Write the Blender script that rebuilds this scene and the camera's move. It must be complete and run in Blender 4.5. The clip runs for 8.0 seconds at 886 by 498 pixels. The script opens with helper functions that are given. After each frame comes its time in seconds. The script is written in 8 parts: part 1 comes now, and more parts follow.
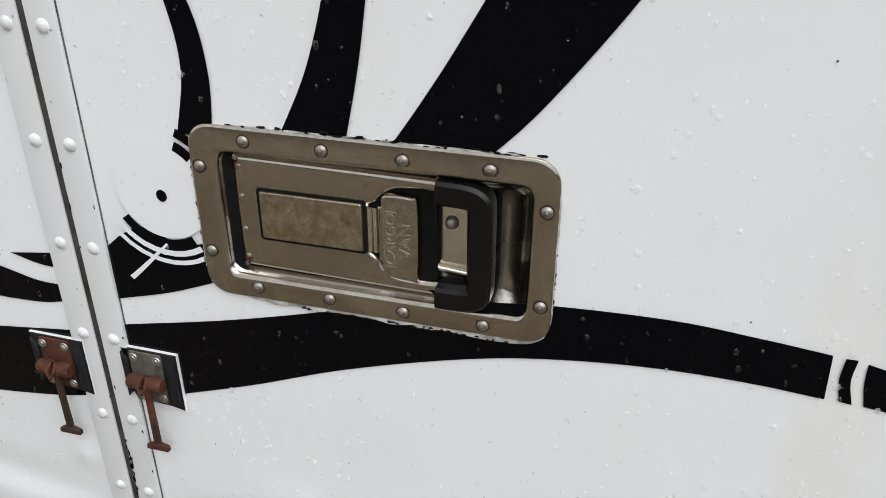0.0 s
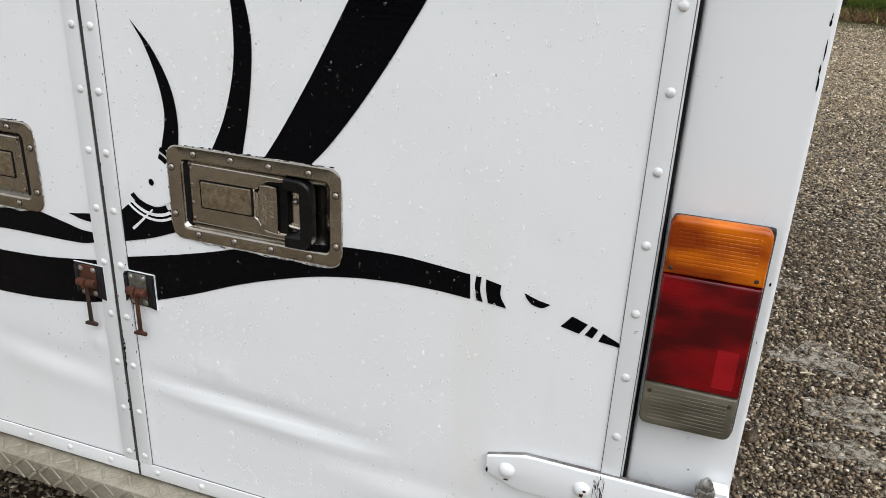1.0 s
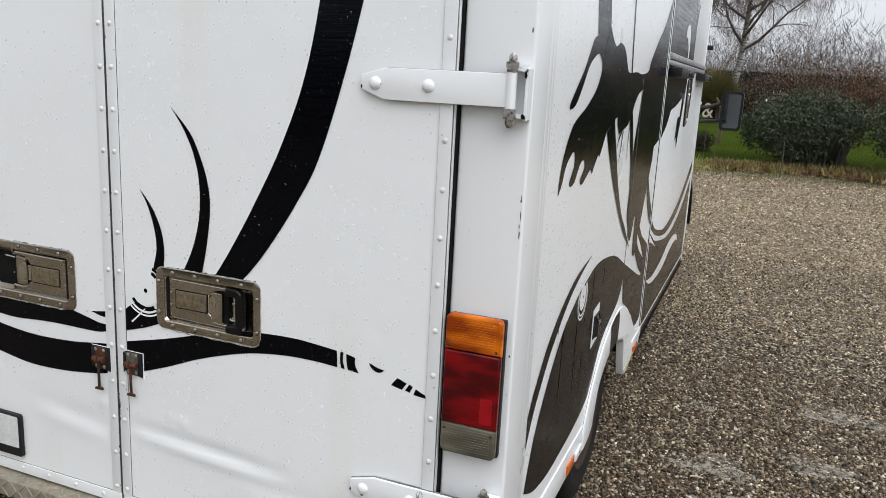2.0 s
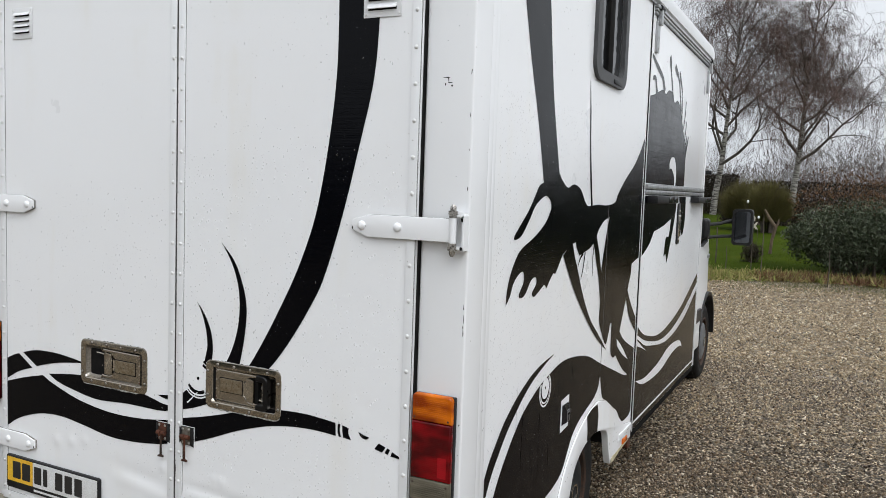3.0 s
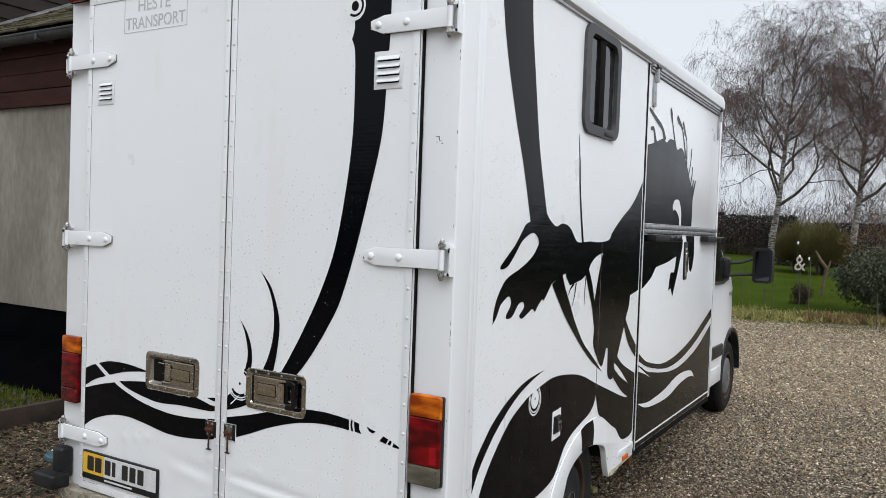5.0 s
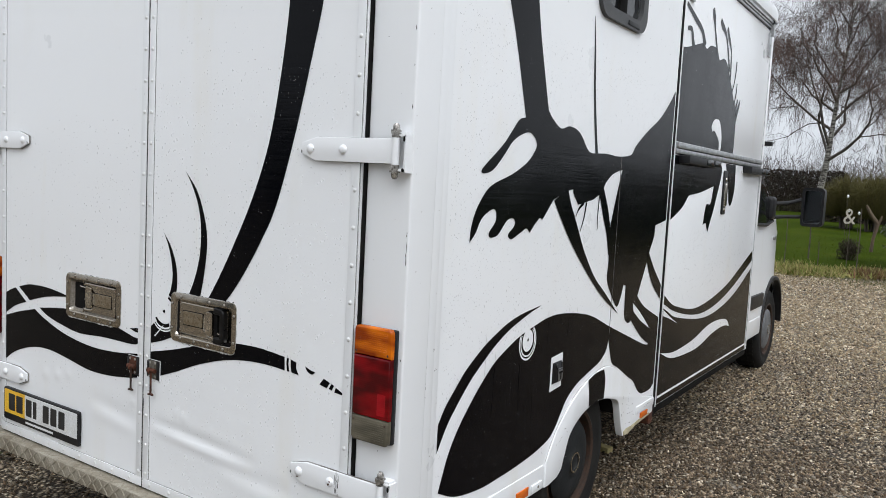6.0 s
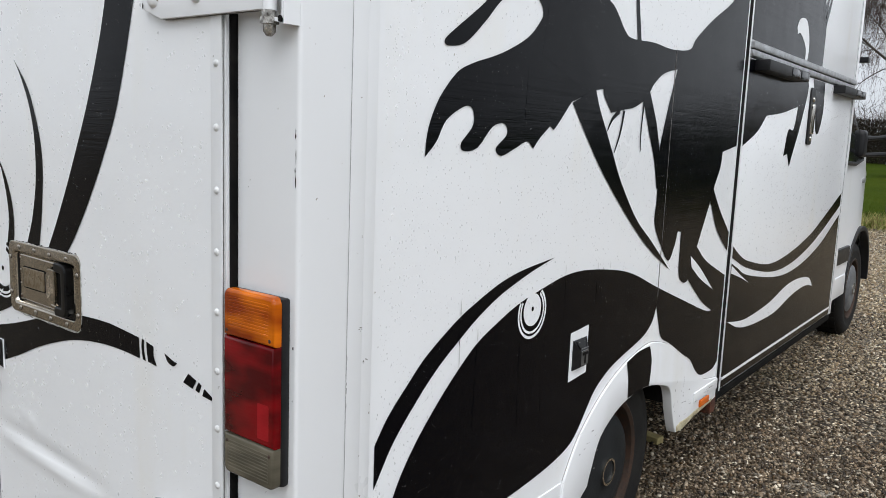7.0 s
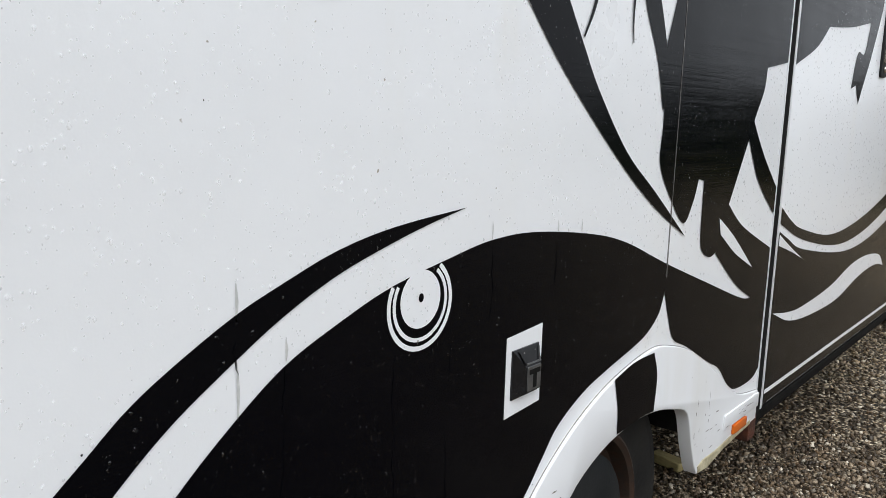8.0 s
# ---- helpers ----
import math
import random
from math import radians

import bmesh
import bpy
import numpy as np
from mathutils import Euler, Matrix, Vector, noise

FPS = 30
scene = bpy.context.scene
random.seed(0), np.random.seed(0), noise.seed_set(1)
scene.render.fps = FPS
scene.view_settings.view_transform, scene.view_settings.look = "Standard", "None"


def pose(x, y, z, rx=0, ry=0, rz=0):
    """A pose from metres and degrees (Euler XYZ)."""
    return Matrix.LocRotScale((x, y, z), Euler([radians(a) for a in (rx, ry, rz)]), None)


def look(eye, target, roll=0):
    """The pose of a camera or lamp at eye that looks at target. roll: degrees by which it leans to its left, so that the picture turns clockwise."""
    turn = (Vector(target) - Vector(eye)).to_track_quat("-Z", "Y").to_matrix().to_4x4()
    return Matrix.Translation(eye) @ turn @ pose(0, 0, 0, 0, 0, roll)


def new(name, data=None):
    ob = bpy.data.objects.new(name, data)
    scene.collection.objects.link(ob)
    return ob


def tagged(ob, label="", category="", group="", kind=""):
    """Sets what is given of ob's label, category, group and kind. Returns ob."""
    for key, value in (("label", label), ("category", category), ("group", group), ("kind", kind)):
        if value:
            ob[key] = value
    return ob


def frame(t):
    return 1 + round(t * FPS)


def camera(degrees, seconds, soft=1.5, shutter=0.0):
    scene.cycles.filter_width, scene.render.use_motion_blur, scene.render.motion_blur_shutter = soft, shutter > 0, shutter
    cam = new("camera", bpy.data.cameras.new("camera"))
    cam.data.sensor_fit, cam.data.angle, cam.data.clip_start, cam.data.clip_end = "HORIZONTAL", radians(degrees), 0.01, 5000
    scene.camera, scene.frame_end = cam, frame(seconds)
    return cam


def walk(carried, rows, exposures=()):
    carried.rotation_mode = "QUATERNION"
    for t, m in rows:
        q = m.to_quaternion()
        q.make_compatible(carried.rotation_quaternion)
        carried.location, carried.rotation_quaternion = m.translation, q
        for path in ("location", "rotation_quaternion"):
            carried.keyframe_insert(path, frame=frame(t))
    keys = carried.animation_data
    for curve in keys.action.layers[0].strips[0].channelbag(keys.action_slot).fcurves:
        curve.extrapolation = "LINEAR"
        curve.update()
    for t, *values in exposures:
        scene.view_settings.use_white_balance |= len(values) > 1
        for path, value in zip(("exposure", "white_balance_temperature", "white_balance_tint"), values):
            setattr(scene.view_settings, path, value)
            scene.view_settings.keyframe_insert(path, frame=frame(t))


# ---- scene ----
cam = camera(58.9, 8.0, 0.75)
PATH = [
    (0, (-0.535, -0.527, 1.259), (-1.025, 1.176, 0.332), 0.3),
    (0.5, (-0.327, -0.709, 1.343), (-0.933, 0.989, 0.478), 0.7),
    (1, (-0.104, -0.986, 1.4), (-0.693, 0.76, 0.623), 2.7),
    (1.5, (0.19, -1.228, 1.443), (-0.47, 0.559, 0.835), 3.3),
    (1.7, (0.298, -1.32, 1.486), (-0.387, 0.481, 0.95), 3.3),
    (2.8, (0.796, -1.832, 1.627), (-0.068, -0.039, 1.431), 2.0),
    (3, (0.907, -1.903, 1.638), (0.007, -0.124, 1.482), 2.0),
    (3.5, (1.145, -2.099, 1.678), (0.181, -0.347, 1.614), 1.4),
    (4, (1.268, -2.272, 1.686), (0.264, -0.542, 1.673), 1.2),
    (4.2, (1.297, -2.344, 1.672), (0.289, -0.616, 1.671), 1.0),
    (5.3, (1.323, -2.079, 1.6), (0.276, -0.377, 1.511), 2.5),
    (5.5, (1.31, -1.929, 1.562), (0.252, -0.235, 1.451), 2.7),
    (6, (1.19, -1.596, 1.46), (0.088, 0.063, 1.282), 3.0),
    (6.5, (0.999, -1.194, 1.414), (-0.152, 0.423, 1.171), 2.9),
    (7, (0.898, -0.779, 1.321), (-0.304, 0.793, 1.032), 2.2),
    (7.5, (0.813, -0.407, 1.254), (-0.432, 1.127, 0.94), 1.4),
    (8, (0.648, 0.011, 1.163), (-0.623, 1.519, 0.831), 1.6),
]
walk(cam, [(t, look(eye, target, roll)) for t, eye, target, roll in PATH], [(0, 0.71, 6350, 10), (1, 0.67, 6300, 10), (3, 0.60, 6270, 10), (4, 0.58, 6180, 10), (6, 0.58, 6170, 10), (8, 0.59, 6200, 10)])

# ---- world and sun: a bright, even overcast sky ----
SUN_AZ, SUN_EL = radians(124), radians(58)   # azimuth clockwise from +y
world = bpy.data.worlds.new("overcast_sky")
scene.world = world
world.use_nodes = True
wn, wl = world.node_tree.nodes, world.node_tree.links
sky = wn.new("ShaderNodeTexSky")
sky.sky_type = 'NISHITA'
sky.sun_disc = False
sky.sun_elevation = SUN_EL
sky.sun_rotation = SUN_AZ
sky.dust_density = 4.0
sky.air_density = 1.0
pale = wn.new("ShaderNodeHueSaturation")
pale.inputs["Saturation"].default_value = 0.06
pale.inputs["Value"].default_value = 1.0
veil = wn.new("ShaderNodeMix")
veil.data_type = 'RGBA'
veil.inputs[0].default_value = 0.6
veil.inputs[7].default_value = (7.2, 7.45, 7.7, 1)
wl.new(sky.outputs[0], pale.inputs["Color"])
wl.new(pale.outputs[0], veil.inputs[6])
wl.new(veil.outputs[2], wn["Background"].inputs["Color"])
wn["Background"].inputs["Strength"].default_value = 0.095
sun = new("sun", bpy.data.lights.new("sun", 'SUN'))
sun.data.energy = 1.5
sun.data.angle = radians(70)
sun.data.color = (1.0, 0.99, 0.975)
sun.matrix_basis = look((10 * math.sin(SUN_AZ) * math.cos(SUN_EL), 10 * math.cos(SUN_AZ) * math.cos(SUN_EL), 10 * math.sin(SUN_EL)), (0, 0, 0))

# ---- materials ----


def nodes_of(name):
    m = bpy.data.materials.new(name)
    m.use_nodes = True
    t = m.node_tree
    return m, t.nodes, t.links, t.nodes["Principled BSDF"]


def add_noise(n, l, scale, detail=4, rough=0.6, stretch=(1, 1, 1), coord="Object"):
    tc = n.new("ShaderNodeTexCoord")
    mp = n.new("ShaderNodeMapping")
    mp.inputs["Scale"].default_value = stretch
    tx = n.new("ShaderNodeTexNoise")
    tx.inputs["Scale"].default_value = scale
    tx.inputs["Detail"].default_value = detail
    tx.inputs["Roughness"].default_value = rough
    l.new(tc.outputs[coord], mp.inputs[0])
    l.new(mp.outputs[0], tx.inputs["Vector"])
    return tx


def ramp(n, l, src, stops):
    r = n.new("ShaderNodeValToRGB")
    el = r.color_ramp.elements
    while len(el) < len(stops):
        el.new(0.5)
    for e, (p, c) in zip(el, stops):
        e.position = p
        e.color = c if len(c) == 4 else (*c, 1)
    l.new(src, r.inputs[0])
    return r


def mixed(n, l, fac, a, b, mode='MIX'):
    m = n.new("ShaderNodeMix")
    m.data_type = 'RGBA'
    m.blend_type = mode
    for i, v in ((0, fac), (6, a), (7, b)):
        if isinstance(v, (int, float)):
            m.inputs[i].default_value = v
        elif isinstance(v, tuple):
            m.inputs[i].default_value = v if len(v) == 4 else (*v, 1)
        else:
            l.new(v, m.inputs[i])
    return m.outputs[2]


def bumped(n, l, b, height, strength, dist=0.01, normal=None):
    k = n.new("ShaderNodeBump")
    k.inputs["Strength"].default_value = strength
    k.inputs["Distance"].default_value = dist
    l.new(height, k.inputs["Height"])
    if normal:
        l.new(normal, k.inputs["Normal"])
    l.new(k.outputs[0], b.inputs["Normal"])
    return k.outputs[0]


def surface(name, c1, c2, scale=8.0, rough=0.5, metal=0.0, bump=0.2, fine=60.0, coat=0.0, rough2=None, stretch=(1, 1, 1), vary=0.0, dist=0.004, spec=0.5):
    """A general surface: two colours mixed by stains, fine grain, uneven gloss."""
    m, n, l, b = nodes_of(name)
    big = add_noise(n, l, scale, 5, 0.62, stretch)
    small = add_noise(n, l, fine, 3, 0.6, stretch)
    f = ramp(n, l, big.outputs["Fac"], [(0.36, (0, 0, 0)), (0.66, (1, 1, 1))])
    col = mixed(n, l, f.outputs[0], c1, c2)
    g = ramp(n, l, small.outputs["Fac"], [(0.3, (0.82, 0.82, 0.82)), (0.7, (1.1, 1.1, 1.1))])
    col = mixed(n, l, 1.0, col, g.outputs[0], 'MULTIPLY')
    if vary:
        oi = n.new("ShaderNodeObjectInfo")
        v = ramp(n, l, oi.outputs["Random"], [(0, (1 - vary,) * 3), (1, (1 + vary,) * 3)])
        col = mixed(n, l, 1.0, col, v.outputs[0], 'MULTIPLY')
    l.new(col, b.inputs["Base Color"])
    rr = ramp(n, l, big.outputs["Fac"], [(0.3, (rough,) * 3), (0.75, (rough2 if rough2 is not None else min(1, rough * 1.3),) * 3)])
    l.new(rr.outputs[0], b.inputs["Roughness"])
    b.inputs["Metallic"].default_value = metal
    b.inputs["Coat Weight"].default_value = coat
    b.inputs["Coat Roughness"].default_value = 0.08
    b.inputs["Specular IOR Level"].default_value = spec
    if bump:
        bumped(n, l, b, small.outputs["Fac"], bump, dist)
    return m


def painted_white(name, base=(0.80, 0.81, 0.82), stain=(0.73, 0.685, 0.56), amount=0.6, wave=0.25):
    """Old white vehicle paint: faint vertical wash streaks, cream stains, specks, a lightly wavy skin."""
    m, n, l, b = nodes_of(name)
    streak = add_noise(n, l, 7.0, 4, 0.6, (1.0, 1.0, 0.12))
    blot = add_noise(n, l, 2.2, 5, 0.6)
    f1 = ramp(n, l, streak.outputs["Fac"], [(0.52, (0, 0, 0)), (0.78, (amount,) * 3)])
    f2 = ramp(n, l, blot.outputs["Fac"], [(0.45, (0, 0, 0)), (0.75, (1, 1, 1))])
    both = mixed(n, l, 1.0, f1.outputs[0], f2.outputs[0], 'MULTIPLY')
    col = mixed(n, l, both, base, stain)
    speck = add_noise(n, l, 95.0, 2, 0.4)
    s = ramp(n, l, speck.outputs["Fac"], [(0.755, (1, 1, 1)), (0.80, (0.35, 0.31, 0.26))])
    col = mixed(n, l, 1.0, col, s.outputs[0], 'MULTIPLY')
    l.new(col, b.inputs["Base Color"])
    rr = ramp(n, l, blot.outputs["Fac"], [(0.3, (0.27,) * 3), (0.7, (0.31,) * 3)])
    l.new(rr.outputs[0], b.inputs["Roughness"])
    b.inputs["Coat Weight"].default_value = 0.25
    b.inputs["Coat Roughness"].default_value = 0.1
    big = add_noise(n, l, 3.0, 2, 0.5)
    k1 = bumped(n, l, b, big.outputs["Fac"], wave, 0.02)
    peel = add_noise(n, l, 420.0, 2, 0.5)
    bumped(n, l, b, peel.outputs["Fac"], 0.06, 0.001, k1)
    return m


def clear(name, col, rough=0.02, ior=1.45, trans=1.0):
    m, n, l, b = nodes_of(name)
    b.inputs["Base Color"].default_value = (*col, 1)
    b.inputs["Roughness"].default_value = rough
    b.inputs["IOR"].default_value = ior
    b.inputs["Transmission Weight"].default_value = trans
    return m


def vinyl(name, col=(0.0011, 0.0013, 0.0024), rough=0.10):
    """Cut vinyl film: near black, glossy, with faint horizontal squeegee marks."""
    m, n, l, b = nodes_of(name)
    mark = add_noise(n, l, 20.0, 4, 0.72, (0.10, 0.10, 3.6))
    dust = add_noise(n, l, 160.0, 2, 0.5)
    d = ramp(n, l, dust.outputs["Fac"], [(0.69, (0, 0, 0)), (0.8, (0.35, 0.35, 0.35))])
    col2 = mixed(n, l, d.outputs[0], col, (0.05, 0.05, 0.05))
    l.new(col2, b.inputs["Base Color"])
    r = ramp(n, l, mark.outputs["Fac"], [(0.35, (rough,) * 3), (0.7, (rough + 0.15,) * 3)])
    l.new(r.outputs[0], b.inputs["Roughness"])
    b.inputs["Specular IOR Level"].default_value = 0.115
    wave = add_noise(n, l, 3.0, 2, 0.5)
    k1 = bumped(n, l, b, wave.outputs["Fac"], 0.2, 0.02)
    bumped(n, l, b, mark.outputs["Fac"], 0.19, 0.0022, k1)
    return m


def by_island(name, cols, rough=0.7, spec=0.5, bump=0.3, fine=90.0, coord="Object"):
    """Many loose pieces in one mesh, each with a colour of its own."""
    m, n, l, b = nodes_of(name)
    g = n.new("ShaderNodeNewGeometry")
    r = ramp(n, l, g.outputs["Random Per Island"], [(i / max(1, len(cols) - 1), c) for i, c in enumerate(cols)])
    small = add_noise(n, l, fine, 3, 0.6)
    v = ramp(n, l, small.outputs["Fac"], [(0.3, (0.7, 0.7, 0.7)), (0.7, (1.2, 1.2, 1.2))])
    l.new(mixed(n, l, 1.0, r.outputs[0], v.outputs[0], 'MULTIPLY'), b.inputs["Base Color"])
    b.inputs["Roughness"].default_value = rough
    b.inputs["Specular IOR Level"].default_value = spec
    if bump:
        bumped(n, l, b, small.outputs["Fac"], bump, 0.003)
    return m


def gravel_sheet():
    """Wet gravel: stone-sized cells, gap shade painted dark, pale muddy patches, mossy places."""
    m, n, l, b = nodes_of("gravel_ground")
    tc = n.new("ShaderNodeTexCoord")
    vo = n.new("ShaderNodeTexVoronoi")
    vo.inputs["Scale"].default_value = 62.0
    vo.inputs["Randomness"].default_value = 1.0
    l.new(tc.outputs["Object"], vo.inputs["Vector"])
    stone = ramp(n, l, vo.outputs["Color"], [(0.0, (0.04, 0.032, 0.022)), (0.35, (0.26, 0.21, 0.140)), (0.6, (0.50, 0.41, 0.285)), (0.85, (0.70, 0.60, 0.44)), (1.0, (0.95, 0.88, 0.74))])
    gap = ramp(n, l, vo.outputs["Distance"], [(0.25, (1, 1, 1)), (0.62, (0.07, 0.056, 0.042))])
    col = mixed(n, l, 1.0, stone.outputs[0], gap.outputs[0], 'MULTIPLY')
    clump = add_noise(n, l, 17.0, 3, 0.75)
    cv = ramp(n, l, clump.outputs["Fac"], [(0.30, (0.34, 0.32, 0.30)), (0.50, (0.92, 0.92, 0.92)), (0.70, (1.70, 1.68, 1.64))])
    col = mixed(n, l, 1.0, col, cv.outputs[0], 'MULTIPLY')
    mud = add_noise(n, l, 0.9, 5, 0.62)
    mm = ramp(n, l, mud.outputs["Fac"], [(0.60, (0, 0, 0)), (0.70, (0.85, 0.85, 0.85))])
    mudcol = add_noise(n, l, 30.0, 4, 0.7)
    mc = ramp(n, l, mudcol.outputs["Fac"], [(0.3, (0.14, 0.112, 0.08)), (0.7, (0.28, 0.235, 0.175))])
    col = mixed(n, l, mm.outputs[0], col, mc.outputs[0])
    moss = add_noise(n, l, 1.7, 5, 0.7)
    ms = ramp(n, l, moss.outputs["Fac"], [(0.60, (0, 0, 0)), (0.76, (0.4, 0.4, 0.4))])
    col = mixed(n, l, ms.outputs[0], col, (0.075, 0.085, 0.03))
    l.new(col, b.inputs["Base Color"])
    rr = ramp(n, l, mud.outputs["Fac"], [(0.55, (0.62,) * 3), (0.72, (0.24,) * 3)])
    l.new(rr.outputs[0], b.inputs["Roughness"])
    inv = ramp(n, l, vo.outputs["Distance"], [(0.0, (1, 1, 1)), (0.7, (0, 0, 0))])
    bumped(n, l, b, inv.outputs[0], 0.8, 0.010)
    b.inputs["Specular IOR Level"].default_value = 0.3
    return m


def grass_sheet():
    m, n, l, b = nodes_of("lawn_green")
    a = add_noise(n, l, 0.5, 5, 0.65)
    c = ramp(n, l, a.outputs["Fac"], [(0.3, (0.024, 0.040, 0.002)), (0.55, (0.036, 0.056, 0.003)), (0.8, (0.058, 0.066, 0.006))])
    f = add_noise(n, l, 40.0, 3, 0.7)
    v = ramp(n, l, f.outputs["Fac"], [(0.3, (0.6, 0.6, 0.6)), (0.7, (1.3, 1.3, 1.3))])
    l.new(mixed(n, l, 1.0, c.outputs[0], v.outputs[0], 'MULTIPLY'), b.inputs["Base Color"])
    b.inputs["Roughness"].default_value = 0.95
    b.inputs["Specular IOR Level"].default_value = 0.03
    bumped(n, l, b, f.outputs["Fac"], 0.6, 0.03)
    return m


WHITE = painted_white("white_paint", (0.83, 0.84, 0.85))
# Roof white is darkened in its colour to offset strong light from above.
ROOF_WHITE = painted_white("dimmed_roof_white", (0.64, 0.65, 0.655), (0.50, 0.49, 0.44), 0.9, 0.1)
WHITE_POST = painted_white("white_post_paint", (0.79, 0.80, 0.81), (0.68, 0.67, 0.61), 0.7, 0.12)
WHITE_TRIM = painted_white("white_trim_paint", (0.77, 0.78, 0.79), (0.60, 0.58, 0.52), 0.8, 0.05)
HINGE_WHITE = painted_white("chipped_white_hinge_paint", (0.81, 0.82, 0.83), (0.74, 0.74, 0.72), 0.5, 0.02)
RIVET_WHITE = surface("rivet_white", (0.78, 0.79, 0.80), (0.68, 0.68, 0.66), 30, 0.3, 0, 0.1, 300, 0, None, (1, 1, 1), 0.06)
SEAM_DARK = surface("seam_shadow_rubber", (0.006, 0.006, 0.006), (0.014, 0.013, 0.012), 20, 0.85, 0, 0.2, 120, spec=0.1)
HAIRLINE = surface("grimy_hairline_joint", (0.16, 0.155, 0.15), (0.07, 0.065, 0.06), 40, 0.7, 0, 0.2, 160)
SEAM_GREY = surface("shaded_grey_door_gap", (0.085, 0.083, 0.08), (0.025, 0.022, 0.02), 22, 0.5, 0.3, 0.3, 160)
GAP_GREY = surface("worn_seam_and_shadow_grey", (0.30, 0.29, 0.28), (0.10, 0.085, 0.07), 30, 0.5, 0.4, 0.2, 160)
STEEL = surface("weathered_stainless", (0.47, 0.432, 0.375), (0.40, 0.358, 0.295), 14, 0.11, 1.0, 0.03, 240, 0, 0.22, (1, 1, 1), 0, 0.0006)
STEEL_BRIGHT = surface("bright_stainless", (0.72, 0.69, 0.63), (0.60, 0.56, 0.49), 25, 0.14, 1.0, 0.02, 300, 0, 0.24, dist=0.0006)
STEEL_DIRTY = surface("spotted_stainless", (0.50, 0.44, 0.34), (0.26, 0.20, 0.125), 75, 0.22, 0.95, 0.18, 260, 0, 0.5, dist=0.001)
RIVET_STEEL = surface("grimy_rivet_and_shaded_tray", (0.42, 0.39, 0.345), (0.20, 0.18, 0.15), 200, 0.32, 0.85, 0.2, 400, 0, 0.55, dist=0.001)
RUST = surface("rusty_steel", (0.115, 0.032, 0.012), (0.040, 0.016, 0.009), 40, 0.7, 0.2, 0.5, 260)
BRACKET_GREY = surface("dull_grey_steel", (0.20, 0.19, 0.165), (0.10, 0.085, 0.06), 70, 0.5, 0.6, 0.3, 260)
RUST_DARK = surface("dark_rusty_steel", (0.032, 0.022, 0.016), (0.065, 0.034, 0.021), 50, 0.6, 0.4, 0.4, 260)
ZINC = surface("zinc_screw", (0.45, 0.44, 0.42), (0.25, 0.23, 0.20), 60, 0.4, 0.9, 0.2, 300)
BLACK_PLASTIC = surface("black_plastic", (0.008, 0.008, 0.009), (0.016, 0.016, 0.017), 20, 0.40, 0, 0.1, 350, spec=0.3, dist=0.001)
BLACK_GRIP = surface("black_rubber_grip", (0.0040, 0.0040, 0.0045), (0.007, 0.007, 0.007), 30, 0.26, 0, 0.05, 400, spec=0.22, dist=0.001)
RUBBER = surface("tyre_rubber", (0.008, 0.008, 0.008), (0.018, 0.017, 0.015), 14, 0.7, 0, 0.3, 120, spec=0.2)
VINYL = vinyl("black_vinyl_film")
VINYL_WHITE = painted_white("white_vinyl_film", (0.83, 0.84, 0.85), (0.81, 0.81, 0.80), 0.2, 0.0)
VINYL_GREY = surface("faded_grey_lettering", (0.47, 0.48, 0.49), (0.58, 0.59, 0.60), 12, 0.4, 0, 0.05, 200)
SEALANT = surface("cracked_sealant", (0.74, 0.74, 0.71), (0.10, 0.09, 0.08), 55, 0.6, 0, 0.6, 140)
CHEQUER = surface("worn_chequer_plate", (0.42, 0.385, 0.31), (0.24, 0.205, 0.15), 14, 0.5, 0.45, 0.3, 160, 0, 0.75)
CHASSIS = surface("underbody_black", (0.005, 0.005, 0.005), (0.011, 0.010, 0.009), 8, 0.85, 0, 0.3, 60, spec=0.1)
RAIL_DARK = surface("dark_sill_rail", (0.006, 0.006, 0.006), (0.014, 0.013, 0.012), 16, 0.6, 0.0, 0.2, 140, spec=0.03)
ALU = surface("satin_aluminium", (0.52, 0.53, 0.54), (0.38, 0.38, 0.38), 20, 0.32, 0.9, 0.1, 200)
GLASS_DARK = surface("tinted_glass", (0.012, 0.013, 0.014), (0.02, 0.021, 0.022), 3, 0.04, 0, 0.25, 14, 0.0, 0.06, dist=0.006)
FRAME_GREY = surface("grey_rubber_window_frame", (0.045, 0.046, 0.048), (0.075, 0.076, 0.078), 18, 0.5, 0, 0.15, 240)


def rain_water():
    """Thin clear water: what lies below shows through, with a sky gloss on top."""
    m, n, l, b = nodes_of("rain_water")
    tr = n.new("ShaderNodeBsdfTransparent")
    tr.inputs["Color"].default_value = (0.97, 0.975, 0.98, 1)
    gl = n.new("ShaderNodeBsdfGlossy")
    gl.inputs["Roughness"].default_value = 0.05
    lw = n.new("ShaderNodeLayerWeight")
    lw.inputs["Blend"].default_value = 0.3
    fr = ramp(n, l, lw.outputs["Facing"], [(0.10, (0.07, 0.07, 0.07)), (0.95, (0.55, 0.55, 0.55))])
    mx = n.new("ShaderNodeMixShader")
    l.new(fr.outputs[0], mx.inputs[0])
    l.new(tr.outputs[0], mx.inputs[1])
    l.new(gl.outputs[0], mx.inputs[2])
    l.new(mx.outputs[0], n["Material Output"].inputs["Surface"])
    return m


WATER = rain_water()


